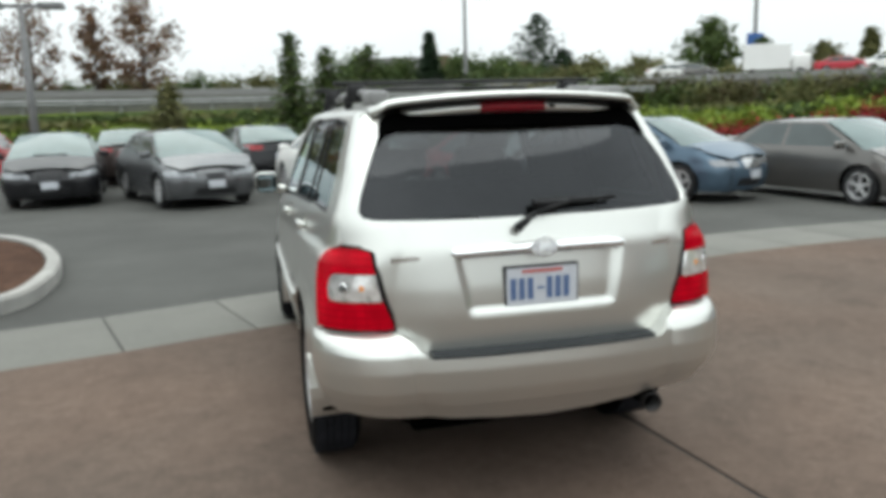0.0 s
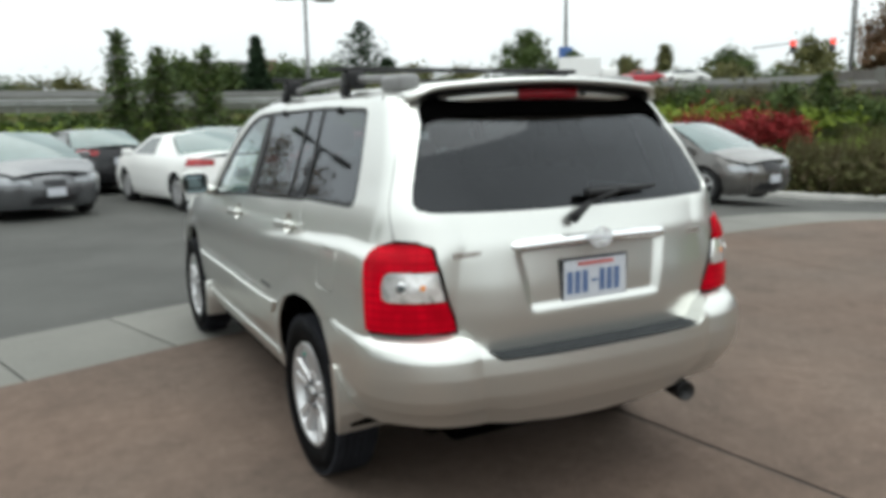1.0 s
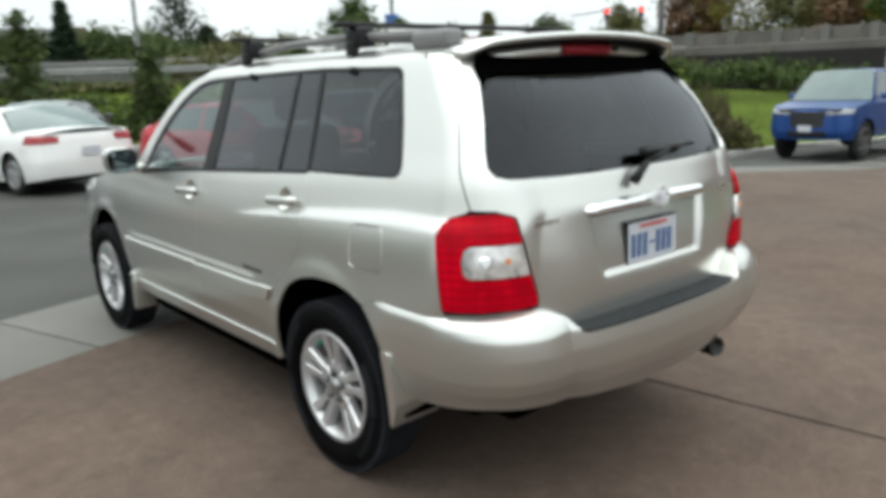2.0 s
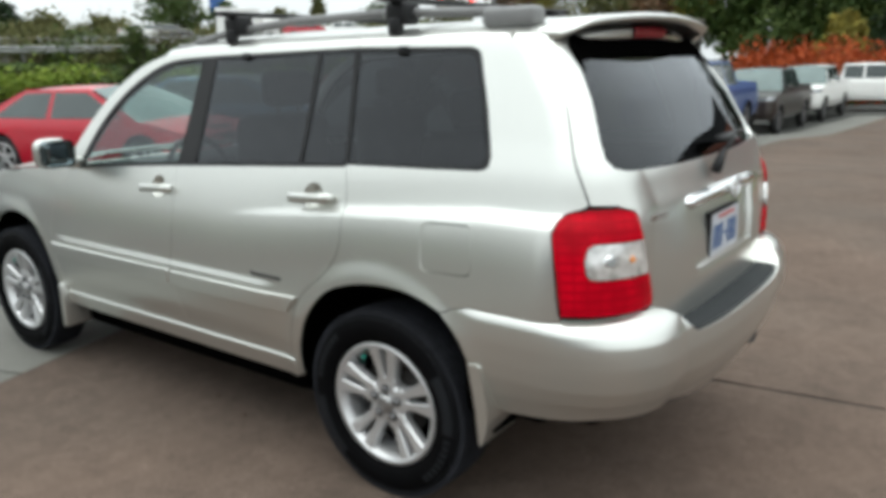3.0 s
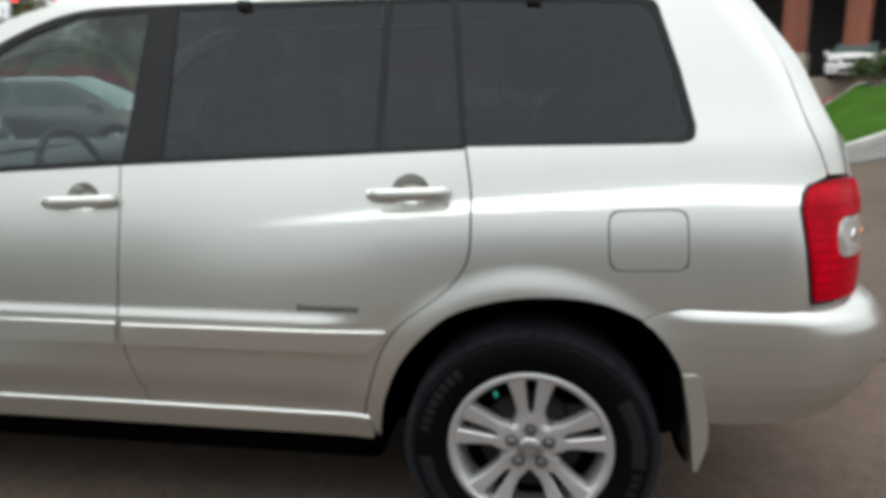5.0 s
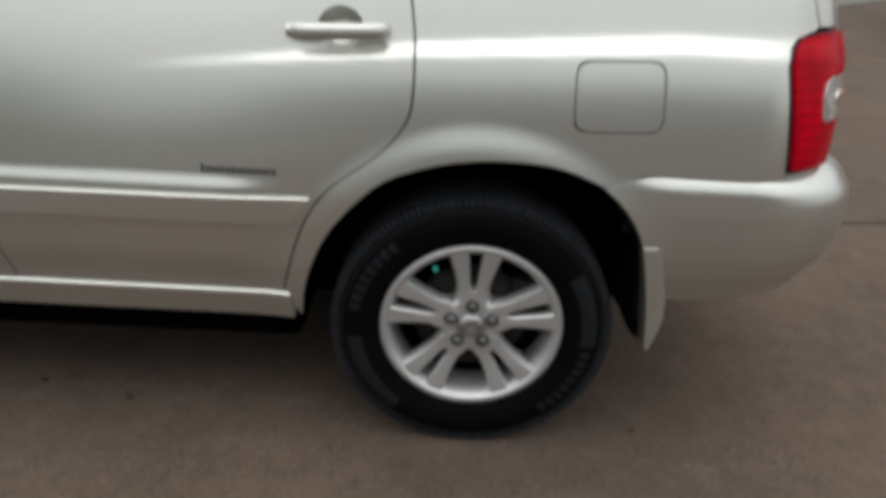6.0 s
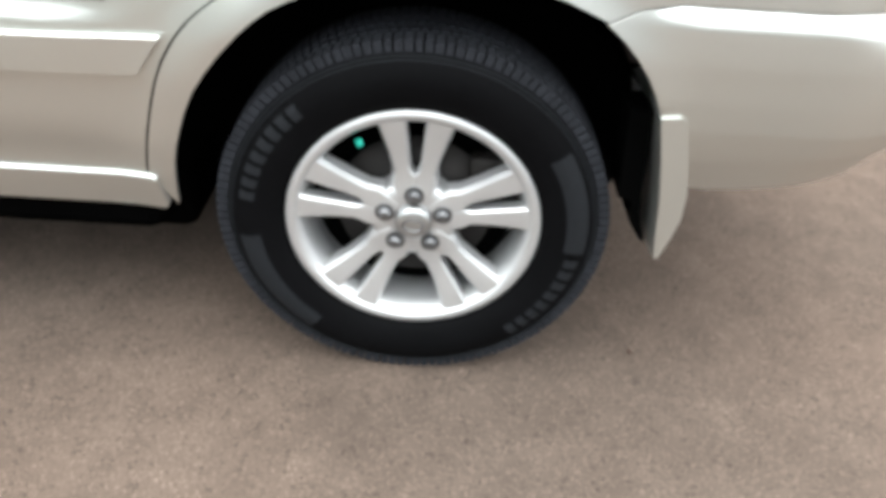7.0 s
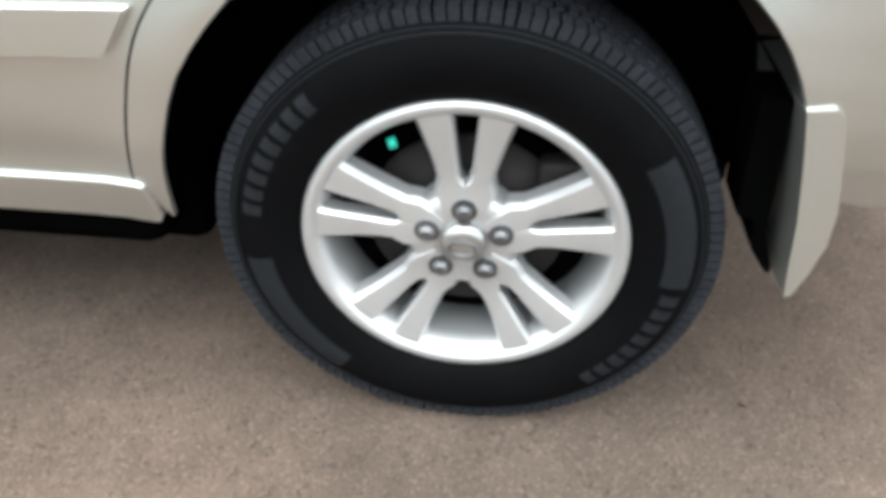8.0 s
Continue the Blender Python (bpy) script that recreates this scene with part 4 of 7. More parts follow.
        red2 = [(1.25, 0.936), (1.23, 0.922), (1.20, 0.917), (1.032, 0.917), (0.990, 0.809), (1.296, 0.812), (1.306, 0.88), (1.313, 0.936)]
        tail = sheet("tail_lamp", suv_shell, TAIL_LAMP, M_BLACK_TRIM, car, lift=0.0, depth=0.03, cell=0.04, **how)
        whole = red1[:9] + [(1.205, 1.026), (1.226, 1.023), (1.240, 1.010), (1.246, 0.975), (1.240, 0.935), (1.226, 0.920), (1.205, 0.917)] + red2[3:]
        whole = [(1.165 + (a - 1.165) * 0.972, 0.965 + (b - 0.965) * 0.972) for a, b in whole]
        sheet("red_lens", suv_shell, whole, M_TAIL_RED, tail, "ribbed red lamp lens", lift=0.012, depth=0.014, cell=0.03, **how)
        clear = [(1.070, 1.021), (1.203, 1.021), (1.222, 1.019), (1.234, 1.007), (1.240, 0.975), (1.234, 0.939), (1.222, 0.924), (1.203, 0.922), (1.040, 0.922)]
        sheet("clear_lens", suv_shell, clear, M_TAIL_CLEAR, tail, "clear reversing lamp lens", lift=0.012, depth=0.014, cell=0.03, **how)
        for sb, r in ((1.110, 0.011), (1.175, 0.019)):
            bm = bmesh.new()
            n = Vector(suv_shell.normal(sb, 0.972))
            p = Vector(suv_shell.at(sb, 0.972)) + n * 0.013
            rod(bm, p - n * 0.002, p + n * 0.002, r, 16, r * 0.8)
            if mir:
                bmesh.ops.scale(bm, vec=(-1, 1, 1), verts=bm.verts)
            part("bulb", bm, M_AMBER if sb < 1.12 else M_CHROME, tail)
        # mud flap
        bm = bmesh.new()
        prof = [(-0.398, 0.607), (-0.432, 0.611), (-0.444, 0.602), (-0.458, 0.54), (-0.472, 0.47), (-0.473, 0.42), (-0.463, 0.375), (-0.450, 0.336), (-0.441, 0.334), (-0.434, 0.39), (-0.427, 0.455), (-0.414, 0.53)]
        ring1 = [bm.verts.new((-0.906, y, z)) for y, z in prof]
        ring2 = [bm.verts.new((-0.680, y + 0.010, z)) for y, z in prof]
        bm.faces.new(ring1)
        bm.faces.new(ring2[::-1])
        for i in range(len(prof)):
            bm.faces.new((ring1[i - 1], ring1[i], ring2[i], ring2[i - 1]))
        if mir:
            bmesh.ops.scale(bm, vec=(-1, 1, 1), verts=bm.verts)
        bmesh.ops.recalc_face_normals(bm, faces=bm.faces)
        part("mud_flap", bm, M_SILVER, car)
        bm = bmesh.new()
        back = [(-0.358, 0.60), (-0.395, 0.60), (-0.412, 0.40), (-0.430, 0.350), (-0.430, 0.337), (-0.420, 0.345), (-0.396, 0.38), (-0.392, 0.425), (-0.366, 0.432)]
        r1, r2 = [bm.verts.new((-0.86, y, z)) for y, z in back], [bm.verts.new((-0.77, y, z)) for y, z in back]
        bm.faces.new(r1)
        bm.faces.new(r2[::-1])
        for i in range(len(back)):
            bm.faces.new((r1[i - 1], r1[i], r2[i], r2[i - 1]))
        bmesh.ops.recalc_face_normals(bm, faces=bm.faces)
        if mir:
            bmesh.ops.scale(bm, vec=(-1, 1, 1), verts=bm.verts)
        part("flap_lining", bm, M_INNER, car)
        bm = bmesh.new()
        box(bm, -0.885, -0.62, 2.24, 2.275, 0.22, 0.46, 0.01)
        if mir:
            bmesh.ops.scale(bm, vec=(-1, 1, 1), verts=bm.verts)
        part("mud_flap", bm, M_SILVER, car, smooth=True)
        # door mirror
        bm = bmesh.new()
        v = box(bm, -1.045, -0.882, 1.93, 2.04, 1.098, 1.238, 0.046, 5)
        rod(bm, (-0.80, 1.99, 1.10), (-0.90, 1.985, 1.125), 0.03)
        if mir:
            bmesh.ops.scale(bm, vec=(-1, 1, 1), verts=bm.verts)
        mirror = part("door_mirror", bm, M_SILVER, car, smooth=True)
        bm = bmesh.new()
        box(bm, -1.038, -0.888, 1.920, 1.934, 1.105, 1.232, 0.035, 4)
        if mir:
            bmesh.ops.scale(bm, vec=(-1, 1, 1), verts=bm.verts)
        part("mirror_glass", bm, M_MIRROR, mirror, "mirror glass, blue-grey for what it mirrors")

    # tailgate, its glass and fittings
    gate = [(0, 0.712), (0.4, 0.712), (0.81, 0.714), (0.88, 0.742), (0.958, 0.795), (0.975, 0.802)] + [(s - 0.010, z + 0.002) for s, z in TAIL_LAMP[:6:-1]] + [(1.158, 1.126), (1.237, 1.129), (1.2505, 1.25), (1.2555, 1.40), (1.2745, 1.50), (1.2855, 1.60), (1.0, 1.618), (0, 1.635)]
    gate += TAIL_GLASS[::-1]
    tg = sheet("tailgate", tail_shell, gate, M_SILVER, car, cell=0.02, depth=0.015, both=True)
    class TailGlass(Shell):
        """The tailgate glass: it bends evenly from the middle to its upright edges."""
        def at(self, s, z):
            ex, ey, _ = Shell.at(self, 1.16, z)
            f = abs(s) / 1.16
            return s / 1.16 * ex, self.tail(z) + (ey - self.tail(z)) * f ** 3, z
    glass_shell = TailGlass(suv_half, SUV_TAIL, SUV_NOSE, suv_shell.r_tail, suv_shell.r_nose, -0.42, 3.0)
    gout = [(0, 1.200)] + [(s + 0.004, z) for s, z in TAIL_GLASS[1:-1]] + [(0, 1.588)]
    sheet("tailgate_window", glass_shell, gout, M_TINT, car, "dark tinted tailgate glass", lift=-0.006, rim=False, cell=0.1, both=True)
    # black strip behind the glass top, painted shade of the spoiler
    sheet("shade_band", suv_shell, [(0, 1.535), (0.5, 1.535), (1.0, 1.53), (1.11, 1.50), (1.12, 1.565), (0.9, 1.574), (0, 1.580)], M_INNER, car, "black band for the spoiler's shade along the glass", lift=-0.010, rim=False, cell=0.1, both=True)
    # black sheet laid over the silver gate as shade below the spoiler
    sheet("glass_surround", suv_shell, [(0, 1.552), (0.5, 1.552), (0.95, 1.546), (1.085, 1.535), (1.115, 1.50), (1.135, 1.54), (1.15, 1.575), (1.12, 1.606), (1.0, 1.616), (0.5, 1.626), (0, 1.630)], M_INNER, tg, "black sheet for the shade between glass and spoiler", lift=0.004, depth=0.006, cell=0.1, both=True)
    # chrome garnish with a plain oval mark
    bar = []
    for i in range(41):
        x = -0.37 + 0.74 * i / 40
        y = -0.893 + 0.02 * (x / 0.37) ** 2
        e = 1 - 0.55 * ease(abs(x), 0.34, 0.37)
        for dy, dz in ((0.012, -0.022), (-0.018, -0.024), (-0.034, -0.012), (-0.037, 0.0), (-0.030, 0.014), (-0.012, 0.022), (0.012, 0.022)):
            bar.append((x, y + dy * e, 1.085 + dz * e + 0.008 * (1 - (x / 0.37) ** 2)))
    faces = [(i * 7 + k, (i + 1) * 7 + k, (i + 1) * 7 + k + 1, i * 7 + k + 1) for i in range(40) for k in range(6)] + [tuple(range(7)), tuple(range(40 * 7, 41 * 7))]
    garnish = mesh_object("garnish_bar", bar, faces, M_CHROME, tg, "polished chrome bar over the number plate")
    bm = bmesh.new()
    for rx, rz in ((0.052, 0.036), (0.026, 0.036), (0.052, 0.016)):
        ring = [Vector((rx * math.cos(a), -0.934 - 0.003, 1.097 + rz * math.sin(a))) for a in np.linspace(0, 2 * math.pi, 25)]
        for a, b in zip(ring, ring[1:]):
            rod(bm, a, b, 0.0045, 6)
    part("oval_emblem", bm, M_CHROME, garnish, smooth=True)
    # number plate
    bm = bmesh.new()
    box(bm, -0.158, 0.158, -0.906, -0.882, 0.857, 1.022, 0.004)
    plate = part("number_plate", bm, M_BLACK_TRIM, tg, "number plate in a black frame")
    bm = bmesh.new()
    box(bm, -0.150, 0.150, -0.910, -0.906, 0.866, 1.014, 0.002)
    part("plate_sheet", bm, M_WHITE, plate, "white plate with blue bars")
    for name, mat, x0, x1, z0, z1 in [("plate_bar", M_BAR_RED, -0.085, 0.085, 0.994, 1.006)] + [("plate_bar", M_BAR_BLUE, -0.135 + 0.036 * k + (0.045 if k > 2 else 0), -0.135 + 0.036 * k + 0.024 + (0.045 if k > 2 else 0), 0.890, 0.974) for k in range(6)] + [("plate_bar", M_BAR_BLUE, -0.022, 0.008, 0.928, 0.938)]:
        bm = bmesh.new()
        box(bm, x0, x1, -0.9125, -0.9095, z0, z1)
        part(name, bm, mat, plate)
    # badges
    for x0, n, w in ((-0.60, 9, 0.0125), (0.50, 6, 0.0145)):
        for k in range(n):
            bm = bmesh.new()
            x = x0 + k * w
            s = abs(x) / (suv_half(-0.42, 1.07) - suv_shell.r_tail(1.07))
            y = suv_shell.at(min(s, 1.0), 1.07)[1]
            box(bm, x, x + w * 0.72, y - 0.005, y + 0.004, 1.062, 1.082)
            part("badge_bar", bm, M_CHROME, tg, "small chrome badge bar")
    # wiper
    bm = bmesh.new()
    rod(bm, (-0.10, -0.895, 1.165), (-0.02, -0.895, 1.225), 0.020, 10, 0.011)
    rod(bm, (-0.02, -0.897, 1.225), (0.12, -0.890, 1.258), 0.009, 8)
    rod(bm, (-0.02, -0.868, 1.258), (0.34, -0.852, 1.264), 0.016, 8, 0.008)
    box(bm, -0.02, 0.12, -0.893, -0.868, 1.247, 1.268, 0.006)
    part("rear_wiper", bm, M_BLACK_TRIM, tg, "black rear wiper", smooth=True)

    # rear bumper with its step pad
    def bs(y):
        return bumper_shell.s_of(y)
    top = [(0, 0.710), (0.5, 0.710), (0.87, 0.710), (0.91, 0.718), (0.95, 0.738), (0.98, 0.7565), (1.01, 0.775), (1.05, 0.795), (1.09, 0.803), (1.30, 0.805), (1.50, 0.802), (bs(-0.44), 0.7895), (bs(-0.40), 0.7860), (bs(-0.335), 0.7755), (bs(-0.292), 0.7545)]
    bump = top + [(bs(y), z) for y, z in ARCH if y < -0.27] + [(1.50, 0.452), (1.40, 0.464), (1.25, 0.476), (1.1, 0.470), (1.0, 0.462), (0.8, 0.454), (0.6, 0.450), (0.4, 0.440), (0, 0.432)]
    rb = sheet("rear_bumper", bumper_shell, bump, M_SILVER, car, cell=0.016, depth=0.02, both=True)

    def shelf(u, v):
        s = u * 1.10
        z = 0.710 + 0.093 * ease(s, 0.87, 1.09)
        a, b = np.array(bumper_shell.at(s, z)), np.array(suv_shell.at(s * 0.885, 0.80))
        b = np.array((b[0], b[1] + 0.06, z + 0.004))
        return a * (1 - v) + b * v
    vs, fs = patch(shelf, 24, 4)
    mesh_object("bumper_shelf", vs, [f[::-1] for f in fs], M_SILVER, rb)
    mesh_object("bumper_shelf", [(-v[0], v[1], v[2]) for v in vs], fs, M_SILVER, rb)

    def ledge(u, v):
        s = 1.09 + u * 0.46
        a, b = np.array(bumper_shell.at(s, 0.804)), np.array(suv_shell.at(s, 0.806))
        return a * (1 - v) + b * v
    vs, fs = patch(ledge, 16, 2)
    mesh_object("bumper_shelf", vs, [f[::-1] for f in fs], M_SILVER, rb)
    mesh_object("bumper_shelf", [(-v[0], v[1], v[2]) for v in vs], fs, M_SILVER, rb)

    def pad(u, v):
        s = u * 0.87
        a = np.array(bumper_shell.at(s, 0.712))
        w = max(0.0, 1 - ease(s, 0.80, 0.88))
        b = suv_shell.at(s * 0.885, 0.73)[1] + 0.012
        return (a[0], (a[1] + 0.010) * (1 - v) + b * v, 0.720 - 0.004 * abs(2 * v - 1) ** 6 + 0.0 * w)
    vs, fs = patch(pad, 20, 6)
    k = len(vs)
    mesh_object("step_pad", vs + [(-v[0], v[1], v[2]) for v in vs], [f[::-1] for f in fs] + [tuple(k + q for q in f) for f in fs], M_GREY_PLASTIC, rb, "dark grey ribbed plastic step pad")

    # roof, windscreen, bonnet
    RF = table([(0, 1.700), (0.3, 1.692), (0.5, 1.674), (0.58, 1.655), (0.635, 1.626), (0.648, 1.600)], 0.02)

    def roof_z(x, y):
        return RF(abs(x)) - 0.055 * max(0, y - 0.85) ** 2 - 0.05 * min(0, y + 0.05) ** 2
    vs, fs = patch(lambda u, v: ((-0.640 + 1.28 * u), -0.50 + 1.97 * v, roof_z(-0.640 + 1.28 * u, -0.50 + 1.97 * v)), 28, 24)
    mesh_object("roof", vs, fs, M_SILVER, car)

    def screen(u, v):
        x = (2 * u - 1)
        w = 0.60 + 0.12 * (1 - v)
        y = 2.14 + 0.20 * (1 - x * x) * (1 - v) - (0.68 - 0.10 * (1 - x * x)) * v + 0.06 * math.sin(math.pi * v)
        return (x * w, y, 1.075 + 0.56 * v + 0.03 * math.sin(math.pi * v) - 0.03 * x * x * v)
    vs, fs = patch(screen, 12, 8)
    mesh_object("windscreen", vs, fs, M_SCREEN, car)

    def bonnet(u, v):
        x = (2 * u - 1)
        y = 2.16 + 0.20 * (1 - x * x) * (1 - v) + (1.24 - 0.12 * x * x) * v
        return (x * (0.825 - 0.12 * v * v), y, 1.075 - 0.11 * v ** 1.6 + 0.035 * (1 - x ** 4) * (1 - 0.5 * v))
    vs, fs = patch(bonnet, 16, 12)
    mesh_object("bonnet", vs, [f[::-1] for f in fs], M_SILVER, car)

    # spoiler over the tailgate glass
    sp, rec = [], []
    n = 36
    for i in range(n + 1):
        x = -0.605 + 1.21 * i / n
        k = abs(x) / 0.605
        end = ease(k, 0.86, 1.0)
        zr = 1.672 - 0.03 * k * k - 0.012 * end
        zt = 1.690 - 0.035 * k * k - 0.030 * end
        yt = -0.675 + 0.050 * k * k + 0.06 * end
        yr = -0.44 - 0.0 * k
        zb = 1.578 - 0.015 * end
        sp += [(x, yr, zr - 0.02), (x, yr - 0.02, zr + 0.006), (x, (yr + yt) / 2, (zr + zt) / 2 + 0.012), (x, yt + 0.02, zt + 0.003), (x, yt, zt - 0.008), (x, yt + 0.006, zt - 0.020), (x, yt + 0.03, zt - 0.027)]
        rec += [(x, yt + 0.03, zt - 0.027), (x, yt + 0.10 - 0.05 * end, zt - 0.030 - 0.02 * end), (x, yt + 0.108 - 0.05 * end, 1.620 - 0.03 * end), (x, yt + 0.118 - 0.055 * end, zb)]
    c = 7
    faces = [(i * c + k, (i + 1) * c + k, (i + 1) * c + k + 1, i * c + k + 1) for i in range(n) for k in range(c - 1)] + [tuple(range(c)), tuple(range(n * c, (n + 1) * c))]
    spoiler = mesh_object("roof_spoiler", sp, faces, M_SILVER, car)
    # the lip's underside is black too, standing for its shade
    mesh_object("spoiler_recess", rec, [(i * 4 + k, (i + 1) * 4 + k, (i + 1) * 4 + k + 1, i * 4 + k + 1) for i in range(n) for k in range(3)], M_BLACK_TRIM, spoiler, "recess and lip underside, black for the shade there")
    face = []
    for i in range(33):
        x = -0.50 + i / 32
        k = abs(x) / 0.5
        e = math.sqrt(max(0.0, 1 - max(0.0, (k - 0.86) / 0.14) ** 2)) * 0.92 + 0.08
        yb, zc = -0.585 + 0.05 * k * k, 1.630 - 0.028 * k * k
        face += [(x, yb + 0.03, zc + 0.024 * e), (x, yb, zc + 0.023 * e), (x, yb - 0.014 * e, zc + 0.014 * e), (x, yb - 0.016 * e, zc - 0.010 * e), (x, yb - 0.006 * e, zc - 0.022 * e), (x, yb + 0.03, zc - 0.024 * e)]
    mesh_object("spoiler_face", face, [(i * 6 + k, (i + 1) * 6 + k, (i + 1) * 6 + k + 1, i * 6 + k + 1) for i in range(32) for k in range(5)] + [tuple(range(6)), tuple(range(32 * 6, 33 * 6))], M_SILVER, spoiler)
    vs, fs = patch(lambda u, v: (-0.143 + 0.286 * u, -0.594 - 0.004 * (1 - (2 * u - 1) ** 2) - 0.012 * math.sin(math.pi * v), 1.611 + 0.038 * v), 12, 4)
    mesh_object("brake_lamp", vs, fs, M_BRAKE, spoiler, "long red high brake lamp")
    bm = bmesh.new()
    rod(bm, (0.175, -0.585, 1.630), (0.175, -0.612, 1.630), 0.010, 10)
    part("washer_jet", bm, M_BLACK_TRIM, spoiler)

    # roof rails and cross bars
    for sx in (-1, 1):
        bm = bmesh.new()
        v = box(bm, -0.045, 0.045, -0.455, -0.255, 1.648, 1.712, 0.02, 3)
        bmesh.ops.translate(bm, vec=(sx * 0.545, 0, 0), verts=bm.verts)
        rail = part("roof_rail", bm, M_RAIL_GREY, car, "grey roof rail", smooth=True)
        bm = bmesh.new()
        line = [(-0.30, 1.700), (0.2, 1.722), (0.7, 1.716), (1.1, 1.690), (1.32, 1.655), (1.42, 1.618)]
        for a, b in zip(line, line[1:]):
            rod(bm, (sx * 0.545, a[0], a[1]), (sx * 0.545, b[0], b[1]), 0.017, 10)
        part("rail_tube", bm, M_RAIL_GREY, rail, smooth=True)
        bm = bmesh.new()
        box(bm, sx * 0.545 - 0.03, sx * 0.545 + 0.03, 1.30, 1.46, 1.595, 1.655, 0.02, 3, )
        part("rail_foot", bm, M_RAIL_GREY, rail, smooth=True)
    for y in (0.10, 1.01):
        bm = bmesh.new()
        box(bm, -0.67, 0.67, y - 0.028, y + 0.028, 1.752, 1.772, 0.009, 3)
        cross = part("cross_bar", bm, M_BLACK_TRIM, car, "black roof rack cross bar", smooth=True)
        for sx in (-1, 1):
            bm = bmesh.new()
            box(bm, sx * 0.56 - 0.045, sx * 0.56 + 0.045, y - 0.05, y + 0.05, 1.675, 1.755, 0.016, 3)
            box(bm, sx * 0.60 - 0.02, sx * 0.60 + 0.02, y - 0.025, y + 0.025, 1.640, 1.70, 0.008, 2)
            part("clamp_foot", bm, M_BLACK_TRIM, cross, smooth=True)
    # small clips at the window tops
    for y in (0.85, 0.02):
        bm = bmesh.new()
        x = suv_shell.at(suv_shell.s_of(y), 1.585)[0]
        box(bm, x - 0.012, x + 0.008, y - 0.022, y + 0.018, 1.570, 1.600, 0.006, 2)
        part("trim_clip", bm, M_BLACK_TRIM, car, smooth=True)

    # exhaust, floor, wheel housings
    vs, fs = lathe([(0.09, 0.0), (0.09, 0.034), (0.0, 0.036), (0.0, 0.041), (0.012, 0.043), (0.17, 0.043), (0.30, 0.030)], 20)
    ex = mesh_object("tail_pipe", vs, fs, M_PIPE, car, "dark steel tail pipe")
    ex.matrix_basis = pose(0.505, -0.900, 0.395, 0, 0, 78)
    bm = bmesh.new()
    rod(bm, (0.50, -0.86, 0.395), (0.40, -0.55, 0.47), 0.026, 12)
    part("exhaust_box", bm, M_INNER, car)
    # black floor boxes, hung low to pass for the shade under the car
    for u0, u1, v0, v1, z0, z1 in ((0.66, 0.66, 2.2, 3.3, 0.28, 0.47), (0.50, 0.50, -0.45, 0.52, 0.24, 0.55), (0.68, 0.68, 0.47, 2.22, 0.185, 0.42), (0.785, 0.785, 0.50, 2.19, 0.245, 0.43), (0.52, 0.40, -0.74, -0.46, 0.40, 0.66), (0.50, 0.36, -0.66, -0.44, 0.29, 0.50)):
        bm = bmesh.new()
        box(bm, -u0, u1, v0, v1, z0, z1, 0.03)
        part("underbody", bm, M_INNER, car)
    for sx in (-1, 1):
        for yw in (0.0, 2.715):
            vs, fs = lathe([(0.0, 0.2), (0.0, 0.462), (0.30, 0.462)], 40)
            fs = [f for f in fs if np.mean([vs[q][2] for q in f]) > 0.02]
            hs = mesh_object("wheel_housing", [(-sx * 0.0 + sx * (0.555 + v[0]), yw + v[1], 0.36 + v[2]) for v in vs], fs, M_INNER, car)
    # inside: seats, dashboard, wheel
    for sx in (-0.38, 0.38):
        for y0 in (1.05,):
            bm = bmesh.new()
            box(bm, sx - 0.25, sx + 0.25, y0 - 0.05, y0 + 0.45, 0.70, 0.86, 0.05, 3)
            box(bm, sx - 0.24, sx + 0.24, y0 - 0.16, y0, 0.80, 1.34, 0.06, 3, Matrix.Translation((0, 0, 0)))
            box(bm, sx - 0.13, sx + 0.13, y0 - 0.18, y0 - 0.07, 1.37, 1.53, 0.045, 3)
            rod(bm, (sx - 0.06, y0 - 0.12, 1.30), (sx - 0.06, y0 - 0.12, 1.40), 0.008)
            rod(bm, (sx + 0.06, y0 - 0.12, 1.30), (sx + 0.06, y0 - 0.12, 1.40), 0.008)
            part("front_seat", bm, M_CLOTH, car, "grey cloth seat", smooth=True)
    bm = bmesh.new()
    box(bm, -0.62, 0.62, 0.0, 0.45, 0.72, 0.88, 0.05, 3)
    box(bm, -0.62, 0.62, -0.14, 0.02, 0.82, 1.30, 0.06, 3)
    for x in (-0.40, 0.0, 0.40):
        box(bm, x - 0.13, x + 0.13, -0.16, -0.06, 1.32, 1.45, 0.04, 3)
    part("rear_seat", bm, M_CLOTH, car, "grey cloth bench seat", smooth=True)
    bm = bmesh.new()
    box(bm, -0.70, 0.70, 1.75, 2.15, 0.80, 1.09, 0.06, 3)
    box(bm, -0.52, 0.52, -0.75, 1.9, 0.55, 0.66, 0.02)
    box(bm, -0.76, 0.76, 0.50, 1.9, 0.55, 0.66, 0.02)
    part("dashboard", bm, M_DASH, car, smooth=True)
    bm = bmesh.new()
    ring = [Vector((-0.38 + 0.185 * math.cos(a), 1.62 + 0.05 * math.sin(a), 1.03 + 0.175 * math.sin(a))) for a in np.linspace(0, 2 * math.pi, 29)]
    for a, b in zip(ring, ring[1:]):
        rod(bm, a, b, 0.014, 8)
    for a in (0, 14, 21):
        rod(bm, (-0.38, 1.64, 1.03), ring[a], 0.013, 8)
    box(bm, -0.45, -0.31, 1.61, 1.66, 0.98, 1.08, 0.02)
    rod(bm, (-0.38, 1.63, 1.03), (-0.38, 1.85, 0.95), 0.03)
    part("steering_wheel", bm, M_DASH, car, smooth=True)
    for sx in (-1, 1):
        for yw in (0.0, 2.715):
            build_wheel(car, sx, yw)
    return car


